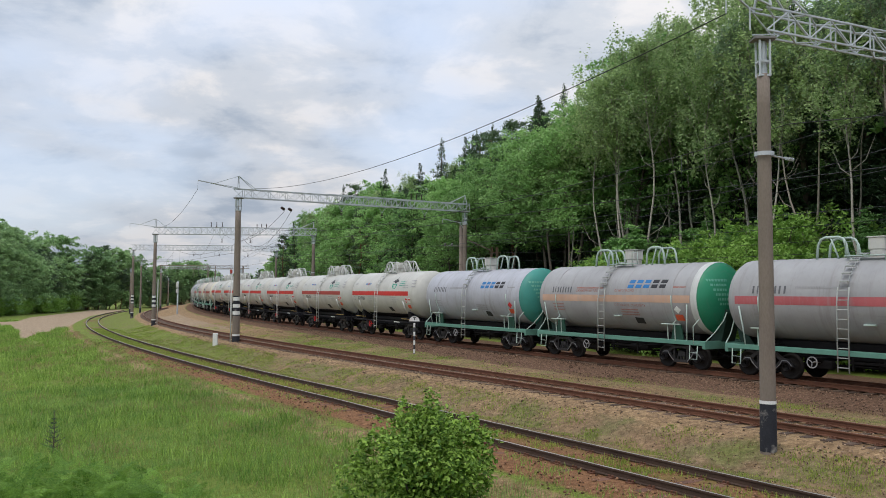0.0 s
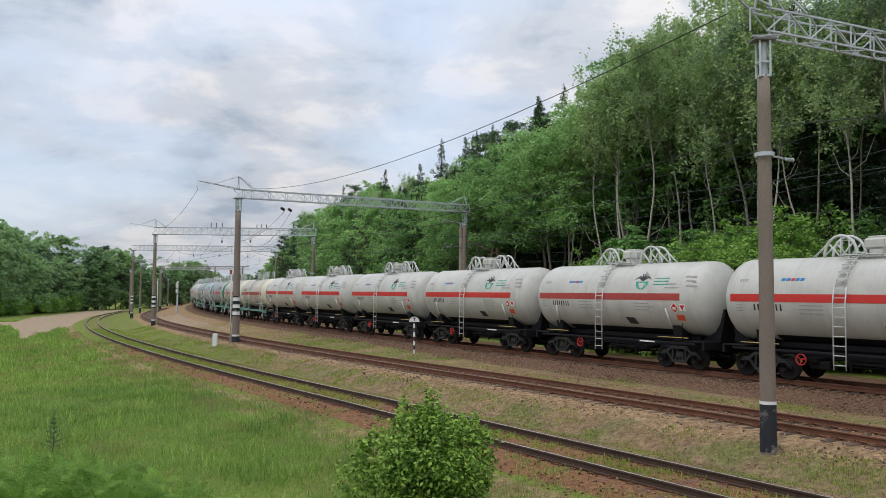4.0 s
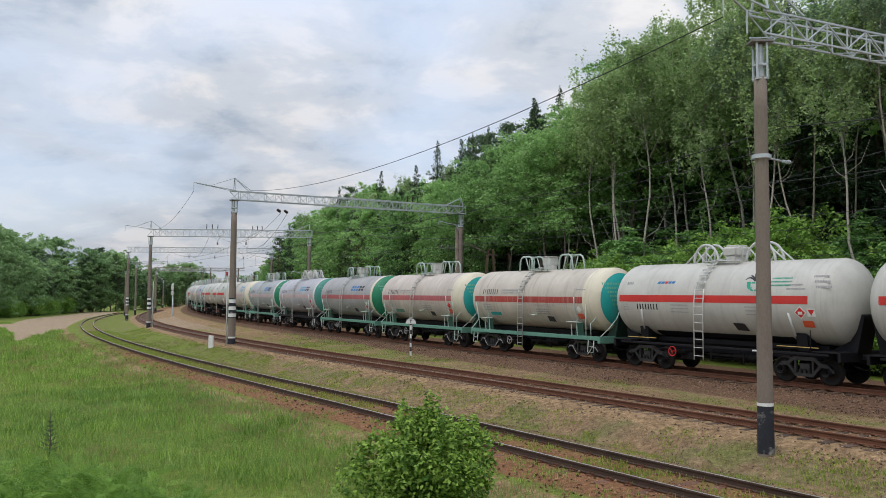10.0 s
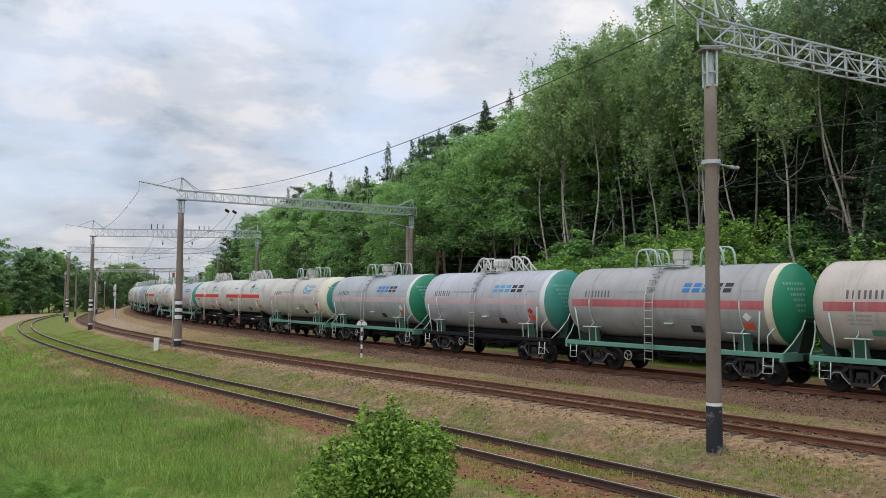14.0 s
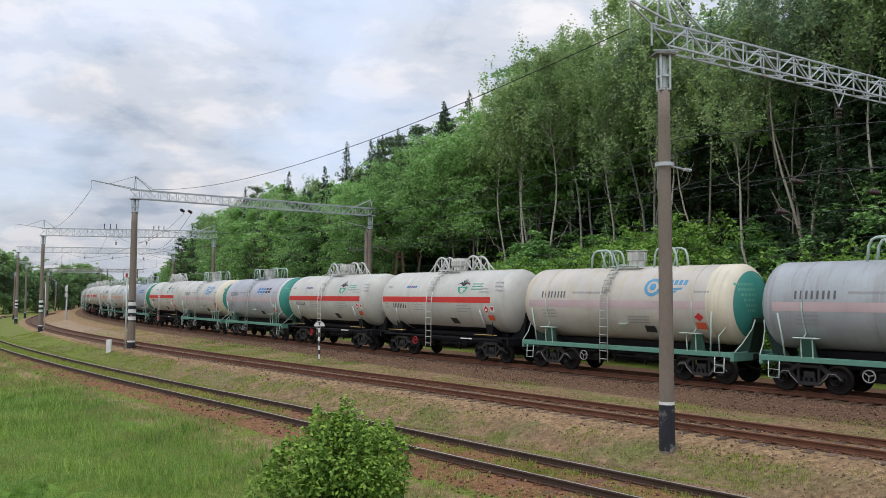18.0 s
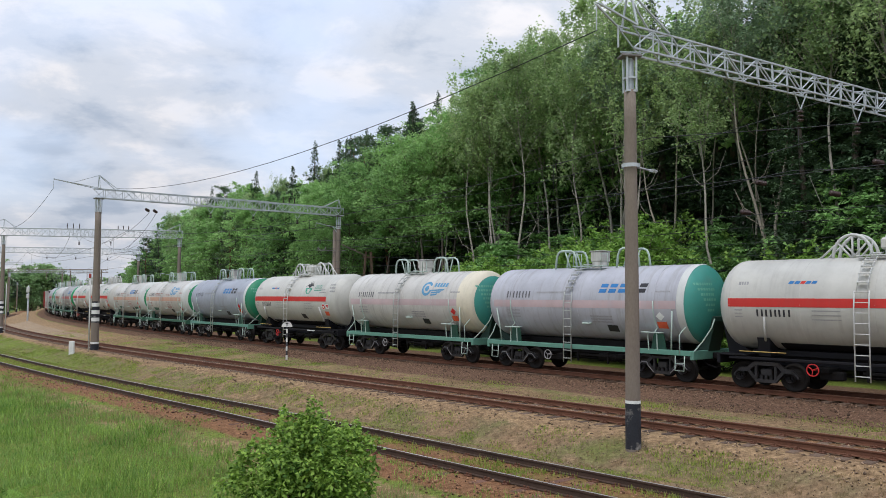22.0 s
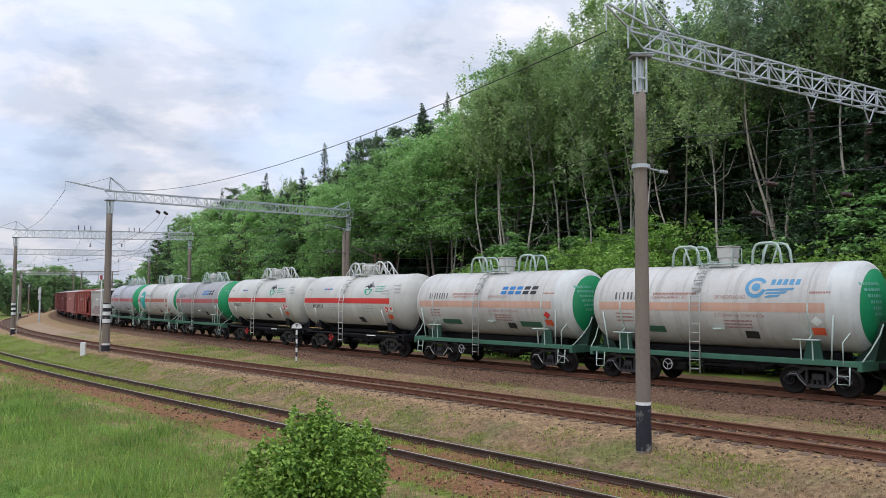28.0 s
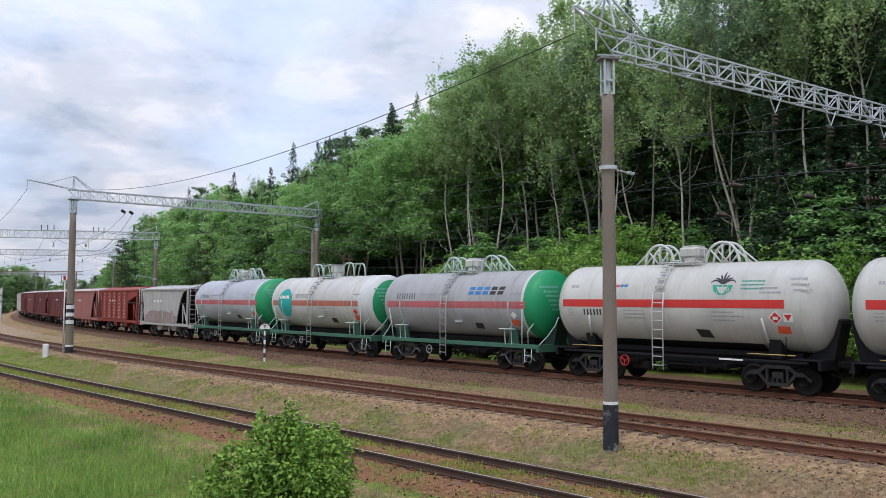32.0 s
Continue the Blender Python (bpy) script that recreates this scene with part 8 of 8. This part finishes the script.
def patchy(p, scale, seed, fine=0.5):
    """Patches over the ground: positive inside, negative outside."""
    return np.array([noise.noise(Vector((a * scale, b * scale, seed))) + fine * noise.noise(Vector((a * scale * 3.1, b * scale * 3.1, seed + 7))) for a, b in p[:, :2]])


def grasses():
    rng = np.random.default_rng(77)
    # meadow beside the siding, in soft clumps
    p, s, d = scatter(rng, 62000, -2, 150, lambda s: off_a(s) - 27, lambda s: off_a(s) - 2.9, 1.9)
    p = p[(road_weight(p[:, 0], p[:, 1]) < 0.4) & (np.hypot(p[:, 0], p[:, 1]) > 7.5)]
    dist = np.hypot(p[:, 0], p[:, 1])
    clump = patchy(p, 0.5, 2, 0.8)
    high = 0.08 + 0.42 * np.clip(clump * 1.3 + 0.35, 0, 1) ** 1.3 * rng.uniform(0.5, 1.0, len(p))
    blades("meadow_grass", "green meadow grass in soft clumps on the bank", rng, p, high, grass_mat, 0.0042 + dist * 0.00026, 7, 0.15, True)
    p, s, d = scatter(rng, 34000, -4, 34, lambda s: off_a(s) - 22, lambda s: off_a(s) - 2.6, 1.0)
    p = p[np.hypot(p[:, 0], p[:, 1]) > 8.5]
    dist = np.hypot(p[:, 0], p[:, 1])
    blades("low_meadow_grass", "short dense green grass under the meadow tufts", rng, p, 0.10 + 0.10 * np.clip(patchy(p, 0.8, 12) + 0.3, 0, 1), turf_mat, 0.0040 + dist * 0.00024, 6, 0.13, True)
    p, s, d = scatter(rng, 26000, 0, 95, lambda s: off_a(s) - 25, lambda s: off_a(s) - 2.4, 1.6)
    k = patchy(p, 0.28, 31, 0.6)
    dist = np.hypot(p[:, 0], p[:, 1])
    p, dist = p[k > 0.20], dist[k > 0.20]
    blades("seed_stalks", "pale greyish grass heads in patches of the meadow", rng, p, 0.30, straw_mat, 0.0025 + dist * 0.00016, 3, 0.15, True)
    p, s, d = scatter(rng, 12000, -2, 90, lambda s: off_a(s) - 5.0, lambda s: off_a(s) - 2.0, 1.4)
    blades("bank_dry_grass", "dry straw-coloured grass along the siding's bank", rng, p[patchy(p, 0.5, 41) > -0.05], 0.12, straw_mat, 0.008, 5, 0.12, True)
    # weeds between the rails of the siding and on the strips between tracks
    p, s, d = scatter(rng, 9000, -16, 95, lambda s: off_a(s) - 0.72, lambda s: off_a(s) + 0.74, 1.15)
    keep = patchy(p, 0.9, 5) > -0.10 - 0.45 * np.clip((s - 18) / 20, 0, 1)
    blades("track_weeds", "grass and weeds growing between the siding rails", rng, p[keep], 0.10, weed_mat, 0.013, 6, 0.07, True)
    p, s, d = scatter(rng, 34000, -18, 95, lambda s: off_a(s) + 1.2, lambda s: off_b(s) - 1.9, 1.3)
    k = patchy(p, 0.42, 9, 0.9) + 0.25 * np.clip((s - 14) / 20, -0.6, 1)
    blades("strip_grass", "short green weeds in patches between the two tracks", rng, p[k > 0.06], 0.045, weed_mat, 0.012, 6, 0.10, True)
    blades("strip_dry_grass", "short dry grass between the two tracks", rng, p[k <= -0.30], 0.05, straw_mat, 0.008, 4, 0.1, True)
    p, s, d = scatter(rng, 20000, -18, 90, lambda s: off_b(s) + 1.9, lambda s: -3.0 + 0 * s, 1.3)
    k = patchy(p, 0.4, 19, 0.9)
    blades("verge_grass", "short green weeds beside the main track", rng, p[k > 0.02], 0.045, weed_mat, 0.012, 6, 0.11, True)
    blades("verge_dry_grass", "dry grass beside the main track", rng, p[k <= -0.30], 0.06, straw_mat, 0.009, 4, 0.12, True)
    p, s, d = scatter(rng, 7000, -18, 60, lambda s: off_b(s) - 0.7, lambda s: off_b(s) + 0.7, 1.2)
    blades("track_straw", "dry straw between the rusty rails", rng, p[patchy(p, 0.5, 51) > -0.1], 0.05, straw_mat, 0.010, 4, 0.07, True)
    p, s, d = scatter(rng, 6000, -16, 70, lambda s: off_a(s) - 3.6, lambda s: off_a(s) - 1.0, 1.2)
    blades("bank_grass", "low grass tufts along the siding's ballast edge", rng, p[patchy(p, 0.6, 61) > -0.05], 0.10, grass_mat, 0.010, 6, 0.09, True)


grasses()


def gravel():
    """Loose stones on the shoulders of the ballast."""
    rng = np.random.default_rng(9)
    octa = np.array([(1, 0, 0), (-1, 0, 0), (0, 1, 0), (0, -1, 0), (0, 0, 1), (0, 0, -1)], float)
    tri = np.array([(0, 2, 4), (2, 1, 4), (1, 3, 4), (3, 0, 4), (2, 0, 5), (1, 2, 5), (3, 1, 5), (0, 3, 5)])
    for name, label, n, d0, d1, size, mat in (
            ("ballast_stones", "brown crushed stone ballast along the main track", 20000, lambda s: -3.6 + 0 * s, lambda s: 1.9 + 0 * s, 0.034, stone_brown),
            ("ballast_gravel", "pale and brown gravel beside the rusty track", 6000, lambda s: off_b(s) - 2.4, lambda s: off_b(s) + 1.5, 0.036, stone_pale),
            ("strip_crumbs", "small brown stones and crumbs between the two tracks", 15000, lambda s: off_a(s) + 1.4, lambda s: off_b(s) - 1.8, 0.020, stone_pale),
            ("verge_crumbs", "small brown stones and crumbs beside the main track", 9000, lambda s: off_b(s) + 1.6, lambda s: -3.0 + 0 * s, 0.022, stone_brown),
            ("siding_gravel", "rust-red gravel along the siding", 7000, lambda s: off_a(s) - 2.5, lambda s: off_a(s) + 1.2, 0.032, stone_red)):
        p, s, d = scatter(rng, n, -16, 70, d0, d1, 1.3)
        r = size * rng.uniform(0.5, 1.5, (n, 1, 1)) * rng.uniform(0.6, 1.2, (n, 1, 3))
        a = rng.uniform(0, 6.28, n)
        c, sn = np.cos(a), np.sin(a)
        o = octa[None] * r + rng.normal(0, 0.15, (n, 6, 3)) * size
        v = np.stack([o[..., 0] * c[:, None] - o[..., 1] * sn[:, None], o[..., 0] * sn[:, None] + o[..., 1] * c[:, None], o[..., 2] * 0.8], -1) + p[:, None, :] + np.array((0, 0, 0.012))
        q = (np.arange(n)[:, None, None] * 6 + tri[None]).reshape(-1, 3)
        tagged(new(name, raw_mesh(name, v.reshape(-1, 3), q, mat)), label, "gravel", "", "stuff")


stone_brown = material("brown_ballast_stone", (0.130, 0.078, 0.050), 0.5, 2, 30, 0.95, per_island=0.9, tint=(0.195, 0.125, 0.083))
stone_pale = material("pale_gravel", (0.180, 0.120, 0.080), 0.4, 2, 30, 0.95, per_island=0.9, tint=(0.250, 0.175, 0.115))
stone_red = material("rust_red_gravel", (0.135, 0.068, 0.037), 0.5, 2, 30, 0.95, per_island=0.9, tint=(0.23, 0.13, 0.075))
gravel()

motions()
